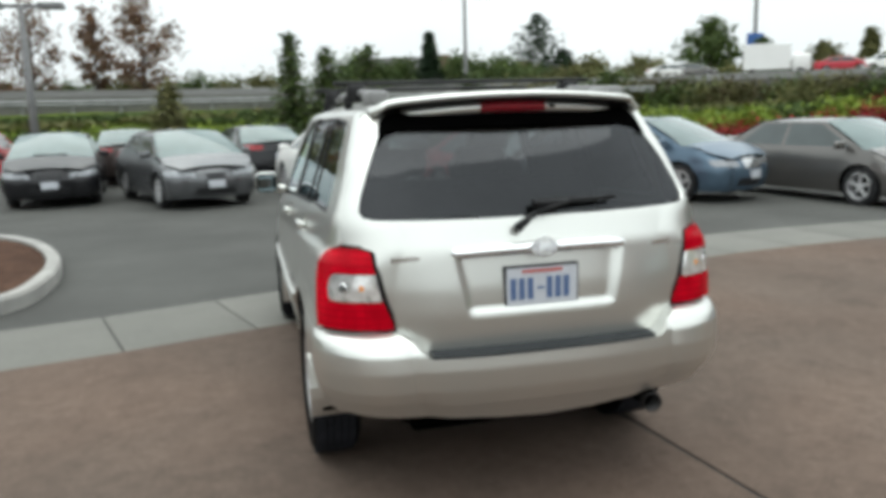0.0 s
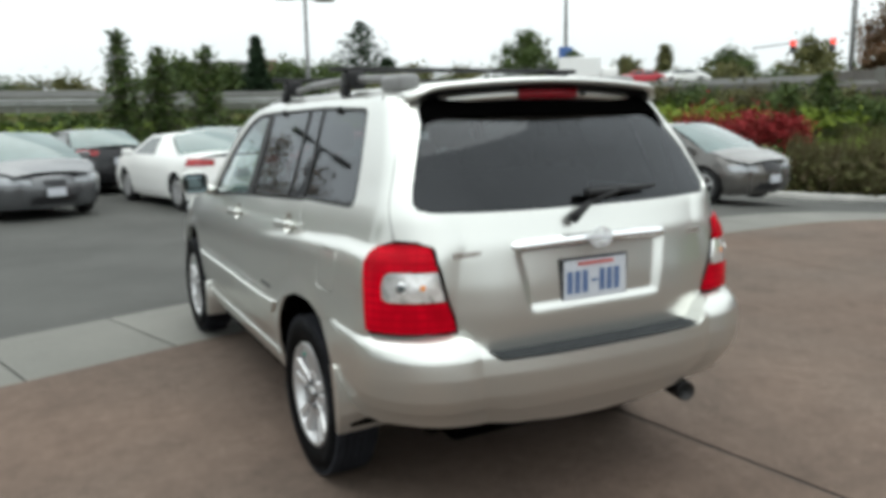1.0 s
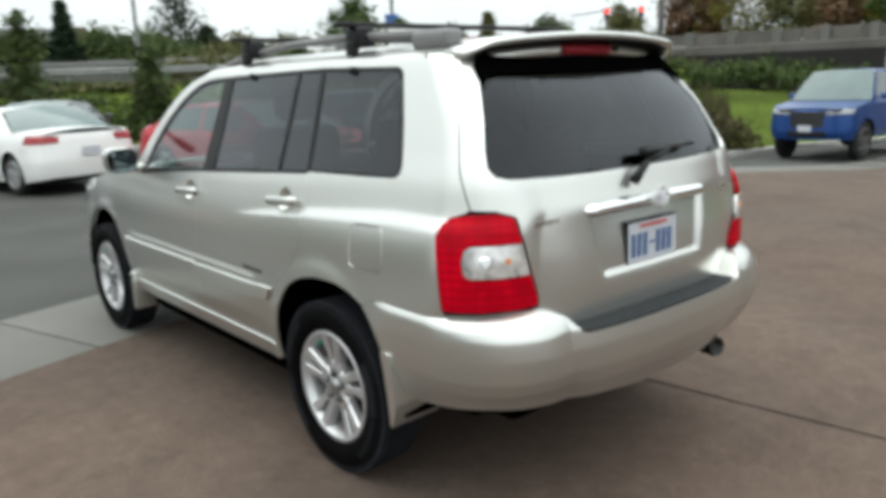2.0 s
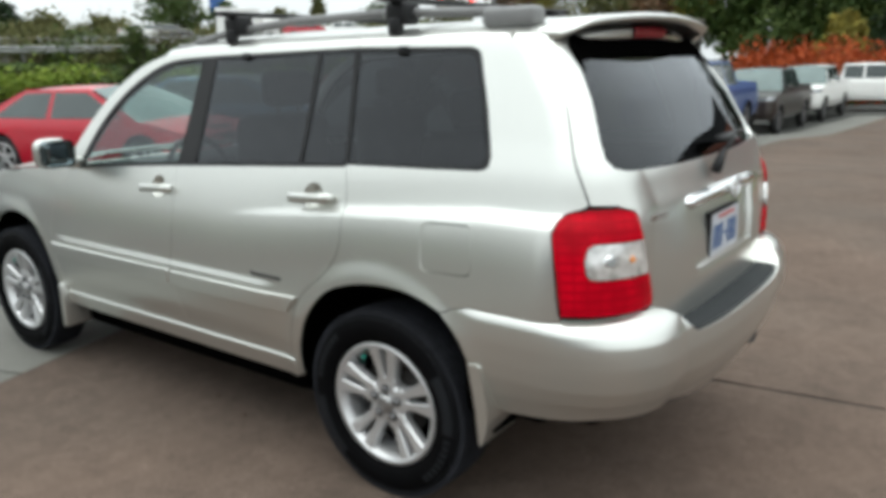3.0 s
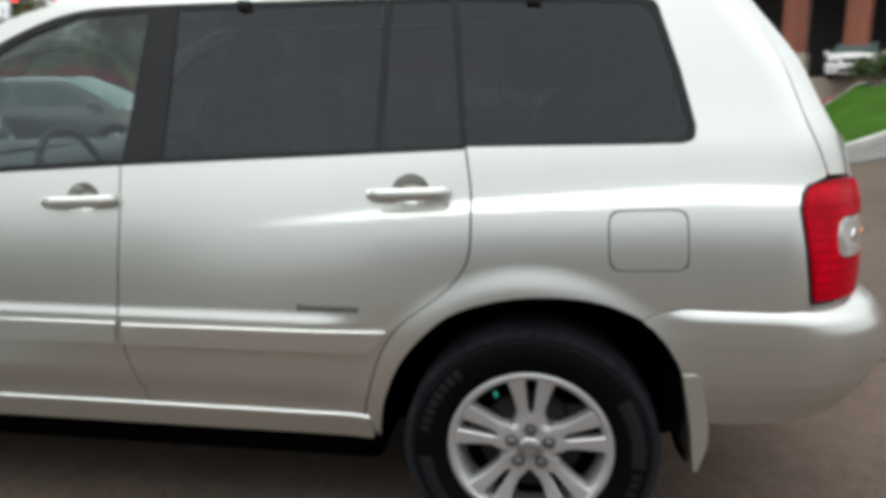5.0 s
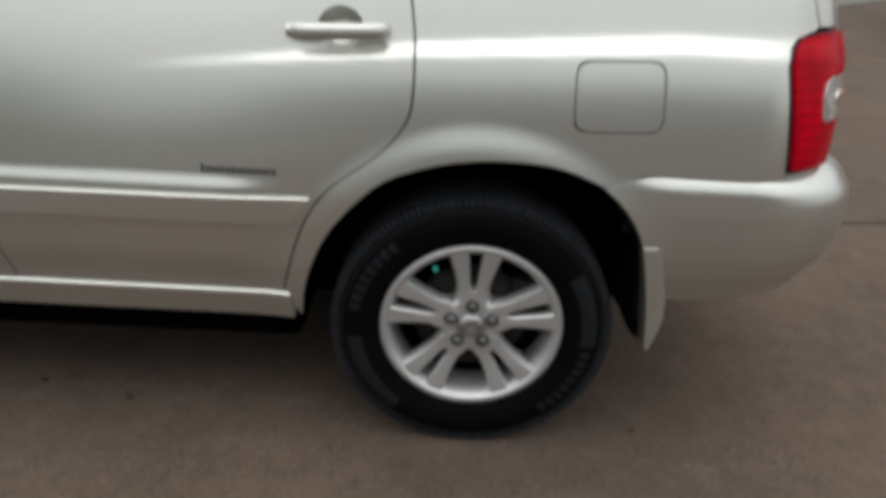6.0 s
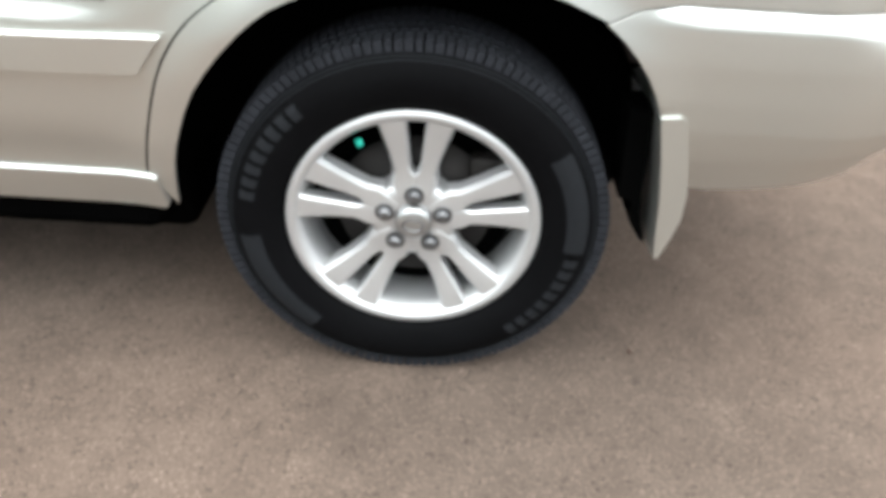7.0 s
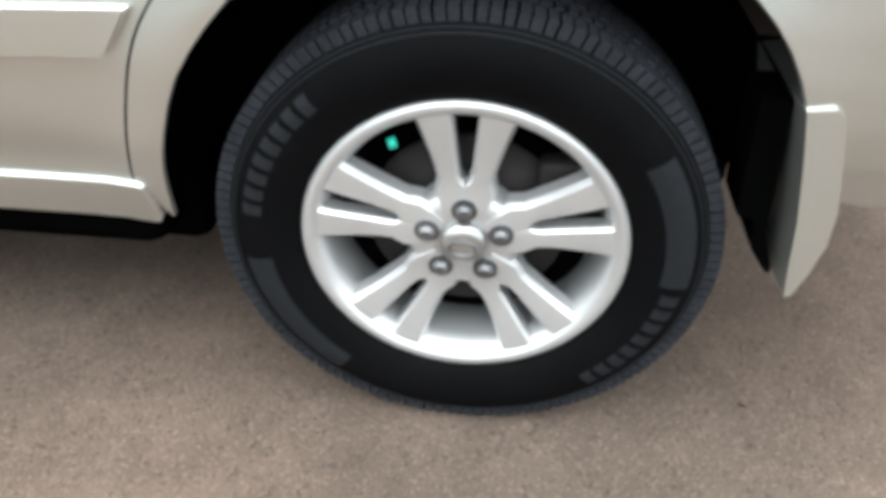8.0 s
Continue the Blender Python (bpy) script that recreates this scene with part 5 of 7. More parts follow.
def build_wheel(car, sx, yw):
    """A five-pair-spoke alloy wheel with its tyre; the face looks along -x before it is turned."""
    hub = mesh_object("wheel", *lathe([(0.010, 0.0), (0.008, 0.060), (0.010, 0.076), (0.020, 0.083), (0.060, 0.085), (0.10, 0.085)], 30), M_ALLOY, car)
    hub.matrix_basis = pose(sx * 0.862, yw, 0.3525, 0, 0, 0 if sx < 0 else 180) @ Matrix.Diagonal((1, 0.995, 0.972, 1))
    tyre = [(0.012, 0.226), (-0.006, 0.236), (-0.020, 0.256), (-0.028, 0.285), (-0.028, 0.305), (-0.020, 0.330), (-0.004, 0.346), (0.012, 0.353), (0.035, 0.358), (0.084, 0.361), (0.133, 0.358), (0.157, 0.352), (0.175, 0.346), (0.192, 0.330), (0.200, 0.300), (0.192, 0.25), (0.165, 0.226)]
    mesh_object("tyre", *lathe(tyre, 96), M_TYRE, hub, "black radial tyre")
    # shoulder blocks of the tread
    vs, fs = [], []
    for i in range(132):
        a = 2 * math.pi * i / 132
        wide = 0.0058 + 0.0007 * (i % 3)
        for x0, x1, r0, r1, shift in ((-0.010, 0.032, 0.341, 0.3612, 0.0), (0.038, 0.062, 0.352, 0.363, 0.02), (0.068, 0.098, 0.353, 0.364, 0.0), (0.104, 0.130, 0.352, 0.363, 0.02), (0.136, 0.168, 0.347, 0.360, 0.0)):
            c, q = math.cos(a + shift), math.sin(a + shift)
            k = len(vs)
            vs += [(x, r * c - t * q, r * q + t * c) for x in (x0, x1) for r in (r0, r1) for t in (-wide, wide)]
            fs += [tuple(k + n for n in f) for f in ((0, 1, 3, 2), (4, 6, 7, 5), (0, 4, 5, 1), (2, 3, 7, 6), (0, 2, 6, 4), (1, 5, 7, 3))]
    mesh_object("tread", vs, fs, M_TREAD, hub, smooth=False)
    for x, r in ((-0.0150, 0.3365), (-0.0195, 0.3305)):
        mesh_object("sidewall_rib", *lathe([(x - 0.0012, r - 0.0012), (x - 0.0022, r + 0.0003), (x - 0.0004, r + 0.0018), (x + 0.002, r)], 96, True), M_SIDE_BAND, hub)

    def arc_band(name, a0, a1, r0, r1, out, mat):
        n = max(3, int(abs(a1 - a0) * 30))
        vs = []
        for i in range(n + 1):
            a = a0 + (a1 - a0) * i / n
            for f in (0.0, 0.33, 0.67, 1.0):
                r = r0 + (r1 - r0) * f
                x = np.interp(r, [0.236, 0.256, 0.285, 0.305, 0.330, 0.346], [-0.006, -0.020, -0.028, -0.028, -0.020, -0.004]) - out * (1 if 0 < f < 1 else 0.2)
                vs.append((x, -r * math.cos(a), r * math.sin(a)))
        fs = [(i * 4 + k, (i + 1) * 4 + k, (i + 1) * 4 + k + 1, i * 4 + k + 1) for i in range(n) for k in range(3)]
        mesh_object(name, vs, fs, mat, hub)
    d = math.radians
    # raised satin bands and plain bars in place of the maker's lettering; the face's right is -y
    arc_band("sidewall_band", d(-6), d(34), 0.282, 0.322, 0.0022, M_SIDE_BAND)
    arc_band("sidewall_band", d(186), d(232), 0.282, 0.322, 0.0022, M_SIDE_BAND)
    for k in range(8):
        arc_band("letter_bar", d(171 - 5.3 * k), d(171 - 5.3 * k - 3.6), 0.290, 0.318, 0.0022, M_SIDE_BAND)
        arc_band("letter_bar", d(-9 - 5.3 * k), d(-9 - 5.3 * k - 3.6), 0.290, 0.318, 0.0022, M_SIDE_BAND)
    # rim: lip and barrel
    rim = [(0.022, 0.205), (-0.006, 0.215), (-0.012, 0.222), (-0.013, 0.232), (-0.006, 0.238), (0.010, 0.236), (0.02, 0.222), (0.06, 0.212), (0.17, 0.205), (0.17, 0.198), (0.06, 0.203), (0.03, 0.203)]
    mesh_object("rim", *lathe(rim, 80, True), M_ALLOY, hub, "silver alloy rim")
    # ten spokes in five pairs, each pair one flat fork with a tapered slot
    for k in range(5):
        mid = d(90 + 72 * k)
        for sd in (-1, 1):
            vs = []
            rs = [0.040, 0.060, 0.080, 0.094, 0.100, 0.104, 0.109, 0.120, 0.140, 0.160, 0.180, 0.200, 0.2155]
            for r in rs:
                u0 = 0.0 if r < 0.0995 else 0.0075 * min(1.0, math.sqrt((r - 0.099) / 0.012)) + 0.0095 * max(0, r - 0.105) / 0.105
                u1 = float(np.interp(r, [0.04, 0.075, 0.090, 0.10, 0.13, 0.17, 0.20, 0.2155], [0.029, 0.045, 0.043, 0.040, 0.046, 0.058, 0.068, 0.078]))
                face = 0.006 - 0.012 * ease(r, 0.07, 0.21) + 0.004 * math.sin(math.pi * min(1, max(0, (r - 0.06) / 0.15)))
                c = min(0.004, (u1 - u0) * 0.2)
                for u, x in ((u0, face + 0.034), (u0, face + (0.005 if u0 > 0 else 0.001)), (u0 + c, face), ((u0 + u1) / 2, face - 0.0004), (u1 - 1.6 * c, face), (u1, face + 0.010), (u1 + 0.002, face + 0.036)):
                    t = sd * u
                    py, pz = r * math.cos(mid) - t * math.sin(mid), r * math.sin(mid) + t * math.cos(mid)
                    vs.append((x, -py, pz))
            fs = [(i * 7 + j, (i + 1) * 7 + j, (i + 1) * 7 + j + 1, i * 7 + j + 1) for i in range(len(rs) - 1) for j in range(6)]
            mesh_object("spoke", vs, fs, M_ALLOY, hub, smooth=False)
        # lug nut in its seat
        bm = bmesh.new()
        ny, nz = -0.0565 * math.cos(mid), 0.0565 * math.sin(mid)
        rod(bm, (0.016, ny, nz), (-0.003, ny, nz), 0.0150, 6, 0.0130)
        rod(bm, (-0.003, ny, nz), (-0.009, ny, nz), 0.0130, 12, 0.0080)
        part("lug_nut", bm, M_STEEL, hub, "steel lug nut", smooth=False)
        bm = bmesh.new()
        rod(bm, (0.020, ny, nz), (0.0035, ny, nz), 0.0185, 18, 0.0185)
        part("nut_seat", bm, M_STEEL, hub)
    mesh_object("centre_cap", *lathe([(-0.010, 0.0), (-0.009, 0.022), (-0.006, 0.033), (0.002, 0.0365), (0.02, 0.0365)], 28), M_CAP, hub, "domed silver centre cap")
    bm = bmesh.new()
    ring = [Vector((-0.0105, 0.019 * math.cos(a), 0.013 * math.sin(a))) for a in np.linspace(0, 2 * math.pi, 19)]
    for a, b in zip(ring, ring[1:]):
        rod(bm, a, b, 0.0018, 5)
    part("cap_emblem", bm, M_STEEL, hub, "plain oval mark")
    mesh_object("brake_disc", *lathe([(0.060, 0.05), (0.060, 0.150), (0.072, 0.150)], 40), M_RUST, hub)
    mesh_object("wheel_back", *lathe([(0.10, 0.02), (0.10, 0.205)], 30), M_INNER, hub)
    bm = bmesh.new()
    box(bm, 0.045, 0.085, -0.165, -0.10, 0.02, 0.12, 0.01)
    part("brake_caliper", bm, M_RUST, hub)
    bm = bmesh.new()
    a = d(122)
    rod(bm, (0.012, -0.193 * math.cos(a), 0.193 * math.sin(a)), (0.003, -0.183 * math.cos(a), 0.183 * math.sin(a)), 0.0065, 8)
    part("valve_cap", bm, M_GREEN_CAP, hub, "small green valve cap", smooth=True)


suv = build_suv()
suv.matrix_world = Matrix.LocRotScale((-0.0225, 0, 0), None, (0.975, 1, 1))


# ---- the other vehicles ----
M_CAR_GLASS = material("sky_lit_glass", (0.03, 0.042, 0.042), 0.05, coat=0.3, spec=0.5, vary=0.15, scale=2)
# paler than the side glass: the mirrored sky is put into its colour
M_SCREEN_GLASS = material("sky_pale_screen", (0.085, 0.125, 0.122), 0.06, coat=0.3, spec=0.45, vary=0.2, scale=1.5)
M_FAR_RUBBER = material("far_tyre", (0.010, 0.010, 0.011), 0.8, vary=0.2)
M_FAR_LAMP = material("far_red_lamp", (0.28, 0.006, 0.01), 0.25, coat=0.2)
M_GRILLE = material("dark_grille", (0.02, 0.02, 0.022), 0.4, 0.3, vary=0.3, scale=30)


def far_wheel(parent, x, y, r, wide, mat):
    """A plain five-spoke road wheel; x is its outer face."""
    sgn = -1 if x < 0 else 1
    hub = mesh_object("wheel", *lathe([(0.02, 0.0), (0.015, r * 0.16), (0.05, r * 0.2)], 16), mat, parent)
    hub.matrix_basis = pose(x, y, r, 0, 0, 0 if sgn < 0 else 180)
    mesh_object("tyre", *lathe([(0.02, r * 0.66), (0.0, r * 0.72), (-0.005, r * 0.85), (0.02, r * 0.98), (wide / 2, r), (wide - 0.02, r * 0.98), (wide, r * 0.8), (wide, 0.1 * r)], 36), M_FAR_RUBBER, hub)
    mesh_object("rim", *lathe([(0.01, r * 0.58), (0.0, r * 0.62), (0.0, r * 0.67), (0.03, r * 0.66), (0.12, r * 0.58)], 30), mat, hub)
    mesh_object("wheel_back", *lathe([(0.12, 0.0), (0.12, r * 0.6)], 20), M_INNER, hub)
    for k in range(5):
        bm = bmesh.new()
        m = Matrix.Rotation(2 * math.pi * k / 5, 4, "X")
        box(bm, 0.012, 0.05, -r * 0.09, r * 0.09, r * 0.1, r * 0.61, 0.008, 1, m)
        part("spoke", bm, mat, hub)


def make_car(name, at, turn, label, category, paint_mat, L=4.7, W=1.8, H=1.46, base=2.7, front=0.95, hood=0.98, belt=0.95, deck=1.05, nose_z=0.72, ya=-1.85, yb=-0.95, yc=0.45, yd=1.45,
             r=0.33, sill=0.2, grille=(0.55, 0.60, 0.78), lift=0.0, doors=2, bed=False, scoop=False, chrome=False, group="parked cars"):
    """A parked car: its front looks along +y of its own frame, the middle between the axles at the origin."""
    car = thing(name, pose(at[0], at[1], drop(*at), 0, 0, turn), label, category, group)
    yf, yr = base / 2 + front, base / 2 + front - L
    top_of = table([(yr, deck), (ya, deck + 0.01), (ya + 0.5, belt + 0.03), (0.5, belt), (yd - 0.25, belt - 0.01), (yd + 0.15, hood - 0.01), (yf - 0.5, hood - 0.09), (yf, nose_z)], 0.08, lo=-4, hi=4)
    wz = table([(0, 0.92), (sill, 0.94), (sill + 0.12, 0.985), (0.6 * belt, 1.0), (belt - 0.12, 0.985), (belt, 0.94), (H - 0.1, 0.745), (H, 0.68)], 0.03)

    def half(y, z):
        w = W / 2 * wz(z)
        w -= 0.05 * max(0, y - (yf - 1.2)) ** 2 + 0.04 * max(0, (yr + 1.0) - y) ** 2
        for ys in (-base / 2, base / 2):
            w += 0.012 * (1 - ease(math.hypot(y - ys, z - r), r + 0.03, r + 0.14))
        return w
    tail = table([(0, yr + 0.14), (sill + 0.1, yr + 0.03), (0.5, yr), (deck - 0.1, yr + 0.05), (deck, yr + 0.1), (2.2, yr + 0.3)], 0.04)
    nose = table([(0, yf - 0.14), (sill + 0.1, yf - 0.03), (0.5, yf), (nose_z, yf - 0.06), (hood, yf - 0.4), (2.2, yf - 0.6)], 0.04)
    sh = Shell(half, tail, nose, table([(0, 0.3), (2, 0.3)]), table([(0, 0.42), (2, 0.42)]), yr + 0.55, yf - 0.62, 0.05, 0.12)
    s_end = sh.s1 + 1.55

    def arch(yc_):
        ra = r + 0.055
        return [(sh.s_of(yc_ + ra * math.cos(a)), max(sill, r + ra * math.sin(a))) for a in np.linspace(math.pi + 0.42, -0.42, 16)]
    ys = np.linspace(sh.y0, sh.y1, 14)
    outline = [(0, sill + 0.08), (0, deck - 0.02), (1, deck - 0.01)] + [(sh.s_of(y), top_of(y)) for y in ys] + [(sh.s1 + 0.3, top_of(yf - 0.35)), (sh.s1 + 0.55, nose_z + 0.02), (s_end, nose_z + 0.02), (s_end, sill), (sh.s1 + 0.4, sill), (sh.s1, sill)]
    outline += arch(base / 2)[::-1] + arch(-base / 2)[::-1] + [(1.4, sill + 0.03), (1, sill + 0.08)]
    v, f, n = panel(sh, outline, cell=0.12, depth=0.02, both=True)
    body = mesh_object("body", v, f, paint_mat, car, "", n)

    # upper side of bonnet and boot
    def lid(u, w):
        y = yr + 0.09 + (yf - 0.09 - yr - 0.09) * u
        x = 2 * w - 1
        z = top_of(y)
        hw = half(min(max(y, sh.y0), sh.y1), z) - 0.006
        hw *= 1 - 0.30 * ease(y, yf - 0.6, yf - 0.05) ** 2 - 0.2 * (1 - ease(y, yr + 0.1, yr + 0.5)) ** 2
        dip = -0.35 if bed and ya + 0.15 > y > yr + 0.15 and abs(x) < 0.86 else 0.0
        return (x * hw, y, z + 0.05 * (1 - x * x) * (0.4 if bed else 1.0) + dip)
    vs, fs = patch(lid, 48, 14)
    mesh_object("bonnet", vs, fs, paint_mat, car)
    if scoop:
        bm = bmesh.new()
        box(bm, -0.32, 0.32, 0.95, 1.45, hood - 0.03, hood + 0.07, 0.03, 2)
        part("bonnet_scoop", bm, M_GRILLE, car)
    # cabin
    zb = belt - 0.02
    zt = H - 0.075

    def pane(name_, line, mat, up):
        for mir in (False, True):
            sheet(name_, sh, [(sh.s_of(y), z) for y, z in line], mat, car, lift=up, depth=0.01, cell=0.12, mirror=mir, rim=up > 0)
    pane("pillar_frame", [(ya, zb), (yb, zt + 0.03), (yc, zt + 0.03), (yd, zb)], paint_mat, 0.0)
    mid = (yb + yc) / 2 - 0.05
    pane("front_window", [(mid + 0.05, zb + 0.05), (mid + 0.03, zt - 0.01), (yc - 0.03, zt - 0.02), (yd - 0.28, zb + 0.05)], M_CAR_GLASS, 0.006)
    if doors > 1:
        pane("rear_window", [(ya + (0.45 if not bed else 0.12), zb + 0.06), (yb + 0.03, zt - 0.02), (mid - 0.04, zt - 0.01), (mid - 0.04, zb + 0.05)], M_CAR_GLASS, 0.006)

    def roof(u, w):
        y = yb - 0.04 + (yc + 0.08 - yb) * u
        x = 2 * w - 1
        return (x * (half(y, H - 0.05) + 0.0), y, zt + 0.03 + (H - zt - 0.03) * (1 - abs(x) ** 2.6) - 0.03 * (2 * u - 1) ** 2)
    mesh_object("roof", *patch(roof, 10, 12), paint_mat, car)

    def screen(y0, y1, bulge):
        def fn(u, w):
            x = 2 * w - 1
            z = zb + (zt + 0.03 - zb) * u
            y = y0 + (y1 - y0) * u
            return (x * (half(y, z) - 0.012), y + bulge * (1 - x * x) * (1 - 0.6 * u), z + 0.045 * (1 - x * x) * u + 0.03 * math.sin(math.pi * u))
        return fn
    mesh_object("windscreen", *patch(screen(yd, yc + 0.03, 0.16), 6, 10), M_SCREEN_GLASS, car)
    mesh_object("back_window", *patch(screen(ya, yb - 0.03, -0.10), 6, 10), M_SCREEN_GLASS if not bed else M_CAR_GLASS, car)
    # lamps, grille, plate
    hl = [(sh.s1 + 0.22, nose_z - 0.10), (sh.s1 + 0.16, nose_z + 0.01), (sh.s1 + 0.50, nose_z + 0.0), (sh.s1 + 0.75, nose_z - 0.03), (sh.s1 + 0.80, nose_z - 0.13)]
    tl = [(1.42, deck - 0.16), (1.38, deck - 0.03), (0.98, deck - 0.05), (0.82, deck - 0.07), (0.84, deck - 0.16)] if not bed else [(1.22, deck - 0.5), (1.22, deck - 0.1), (0.98, deck - 0.1), (0.98, deck - 0.5)]
    for mir in (False, True):
        sheet("headlamp", sh, rounded(hl, 0.03), M_LAMP_CLEAR, car, lift=0.008, depth=0.02, cell=0.1, mirror=mir)
        sheet("tail_lamp", sh, rounded(tl, 0.02), M_FAR_LAMP, car, lift=0.008, depth=0.02, cell=0.1, mirror=mir)
        bm = bmesh.new()
        sx = 1 if mir else -1
        box(bm, sx * W / 2 - 0.02 + (-0.16 if sx < 0 else 0.0), sx * W / 2 + 0.02 + (0.16 if sx > 0 else 0.0), yd - 0.42, yd - 0.32, belt + 0.0, belt + 0.13, 0.03, 2)
        part("door_mirror", bm, paint_mat, car, smooth=True)
    gw, g0, g1 = grille
    g = [(s_end, g0), (s_end, g1), (s_end - gw, g1), (s_end - gw * 0.85, g0)]
    sheet("grille", sh, g, M_CHROME if chrome else M_GRILLE, car, lift=0.010, depth=0.02, cell=0.1, both=True)
    if chrome:
        for k in range(3):
            z = g0 + (g1 - g0) * (k + 0.5) / 3
            sheet("grille_bar", sh, [(s_end, z - 0.012), (s_end, z + 0.012), (s_end - gw * 0.9, z + 0.012), (s_end - gw * 0.88, z - 0.012)], M_GRILLE, car, lift=0.014, depth=0.01, cell=0.1, both=True)
    g = [(s_end, sill + 0.07), (s_end, sill + 0.2), (s_end - 0.75, sill + 0.2), (s_end - 0.85, sill + 0.07)]
    sheet("lower_grille", sh, g, M_GRILLE, car, lift=0.006, depth=0.02, cell=0.1, both=True)
    for y, z in ((yf + 0.012, sill + 0.26), (yr - 0.012, deck - 0.30)):
        bm = bmesh.new()
        box(bm, -0.15, 0.15, y - 0.01, y + 0.01, z - 0.07, z + 0.07, 0.004)
        part("number_plate", bm, M_WHITE, car)
    # under side and wheels
    bm = bmesh.new()
    box(bm, -W / 2 + 0.14, W / 2 - 0.14, yr + 0.3, yf - 0.3, sill - 0.02, belt - 0.25, 0.05)
    part("underbody", bm, M_INNER, car)
    for x in (-W / 2 + 0.03, W / 2 - 0.03):
        for y in (-base / 2, base / 2):
            far_wheel(car, x, y, r, 0.21, M_ALLOY if not bed else M_STEEL)
    return car


P_BLACK = paint("black_paint", (0.012, 0.012, 0.014), 0.2, 0.25)
P_GREY = paint("grey_paint", (0.13, 0.135, 0.145), 0.6, 0.3)
P_DGREY = paint("dark_grey_paint", (0.06, 0.062, 0.068), 0.6, 0.3)
P_SMOKE = paint("smoke_grey_paint", (0.125, 0.128, 0.134), 0.6, 0.25, coat=0.4)
P_TAUPE = paint("taupe_paint", (0.135, 0.129, 0.122), 0.6, 0.25, coat=0.35)
P_BLUEGREY = paint("steel_blue_paint", (0.085, 0.13, 0.18), 0.5, 0.3)
P_WHITE = paint("white_paint", (0.78, 0.78, 0.76), 0.0, 0.3)
P_RED = paint("red_paint", (0.40, 0.006, 0.022), 0.0, 0.3)
P_BLUE = paint("bright_blue_paint", (0.010, 0.052, 0.21), 0.3, 0.3)
P_BROWN = paint("brown_paint", (0.045, 0.035, 0.032), 0.4, 0.3)
P_PALE = paint("pale_blue_silver_paint", (0.50, 0.56, 0.58), 0.5, 0.3)

TRUCK = dict(L=5.8, W=2.0, H=2.08, base=3.6, front=0.95, hood=1.36, belt=1.40, deck=1.45, nose_z=1.21, ya=-1.0, yb=-0.88, yc=0.85, yd=1.5, r=0.46, sill=0.52, grille=(0.75, 0.80, 1.17), bed=True)

make_car("sedan", (-5.05, 15.0), 187, "black sedan with a bonnet scoop and tinted glass", "car", P_BLACK, L=4.5, base=2.55, scoop=True)
make_car("hatchback", (-8.6, 21.0), 182, "bright red small car behind a black sedan", "car", P_RED, L=4.3, base=2.55, H=1.5)
make_car("sedan", (-4.3, 20.2), 10, "very dark sedan seen from its red tail lamps", "car", P_BROWN, L=4.7)
make_car("sedan", (-2.35, 13.4), 200, "grey metallic saloon with round headlamps", "car", P_SMOKE, L=4.5, base=2.7, front=0.85, grille=(0.4, 0.56, 0.66))
make_car("sedan", (-0.75, 18.2), 14, "black saloon with wide red tail lamps", "car", P_BLACK, L=4.8, base=2.77)
make_car("convertible", (0.9, 12.9), 12, "white two-door convertible with a hard top", "car", P_WHITE, L=4.6, H=1.39, base=2.76, doors=1, ya=-1.55, yb=-0.75, yc=0.25, yd=1.2, deck=0.98)
make_car("sedan", (2.6, 17.6), -30, "dark grey saloon behind a white car", "car", P_DGREY, L=4.8)
make_car("sedan", (6.4, 9.95), 206, "steel blue saloon with a wide chrome grille", "car", P_BLUEGREY, L=4.85, base=2.73, grille=(0.62, 0.56, 0.74), chrome=True)
make_car("sedan", (9.45, 8.5), 187, "taupe grey four-door saloon with silver wheels", "car", P_TAUPE, L=4.75, base=2.8, front=0.88, H=1.45, hood=0.95)
make_car("coupe", (3.68, 9.5), 195, "red low two-door coupe with pale wheels", "car", P_RED, L=4.5, H=1.36, base=2.69, ya=-1.95, yb=-0.95, yc=0.30, yd=1.3, belt=0.88, deck=0.96, hood=0.86, nose_z=0.62)
make_car("pickup", (18.3, 5.75), 90, "bright blue lifted crew cab pickup with black tyres", "pickup", P_BLUE, **TRUCK)
make_car("pickup", (25.2, 5.7), 91, "brown crew cab pickup with a pale roof", "pickup", P_BROWN, **TRUCK)
make_car("pickup", (31.4, 5.6), 90, "white crew cab pickup in a row of pickups", "pickup", P_WHITE, **TRUCK)
make_car("pickup", (36.6, 4.3), 180, "white pickup standing at the row's end", "pickup", P_WHITE, **TRUCK)
for k, (x, y, turn, p, lab) in enumerate(((37.6, 0.0, 80, P_WHITE, "white saloon in a far parking row"), (37.4, -1.9, 85, P_DGREY, "dark grey saloon in a far parking row"), (37.5, -3.7, 85, P_PALE, "pale silver saloon in a far parking row"),
                                         (37.7, -5.5, 88, P_RED, "red saloon in a far parking row"), (37.8, -7.2, 88, P_RED, "red saloon in a far parking row"), (38.0, -9.3, 90, P_BLACK, "black saloon in a far parking row"))):
    make_car("sedan", (x, y), turn, lab, "car", p)
make_car("minivan", (8.45, -7.92), 40, "pale silver-blue minivan with clear headlamps", "car", P_PALE, L=4.9, H=1.75, base=2.9, hood=1.05, belt=1.02, deck=1.1, ya=-2.0, yb=-1.75, yc=0.55, yd=1.75)


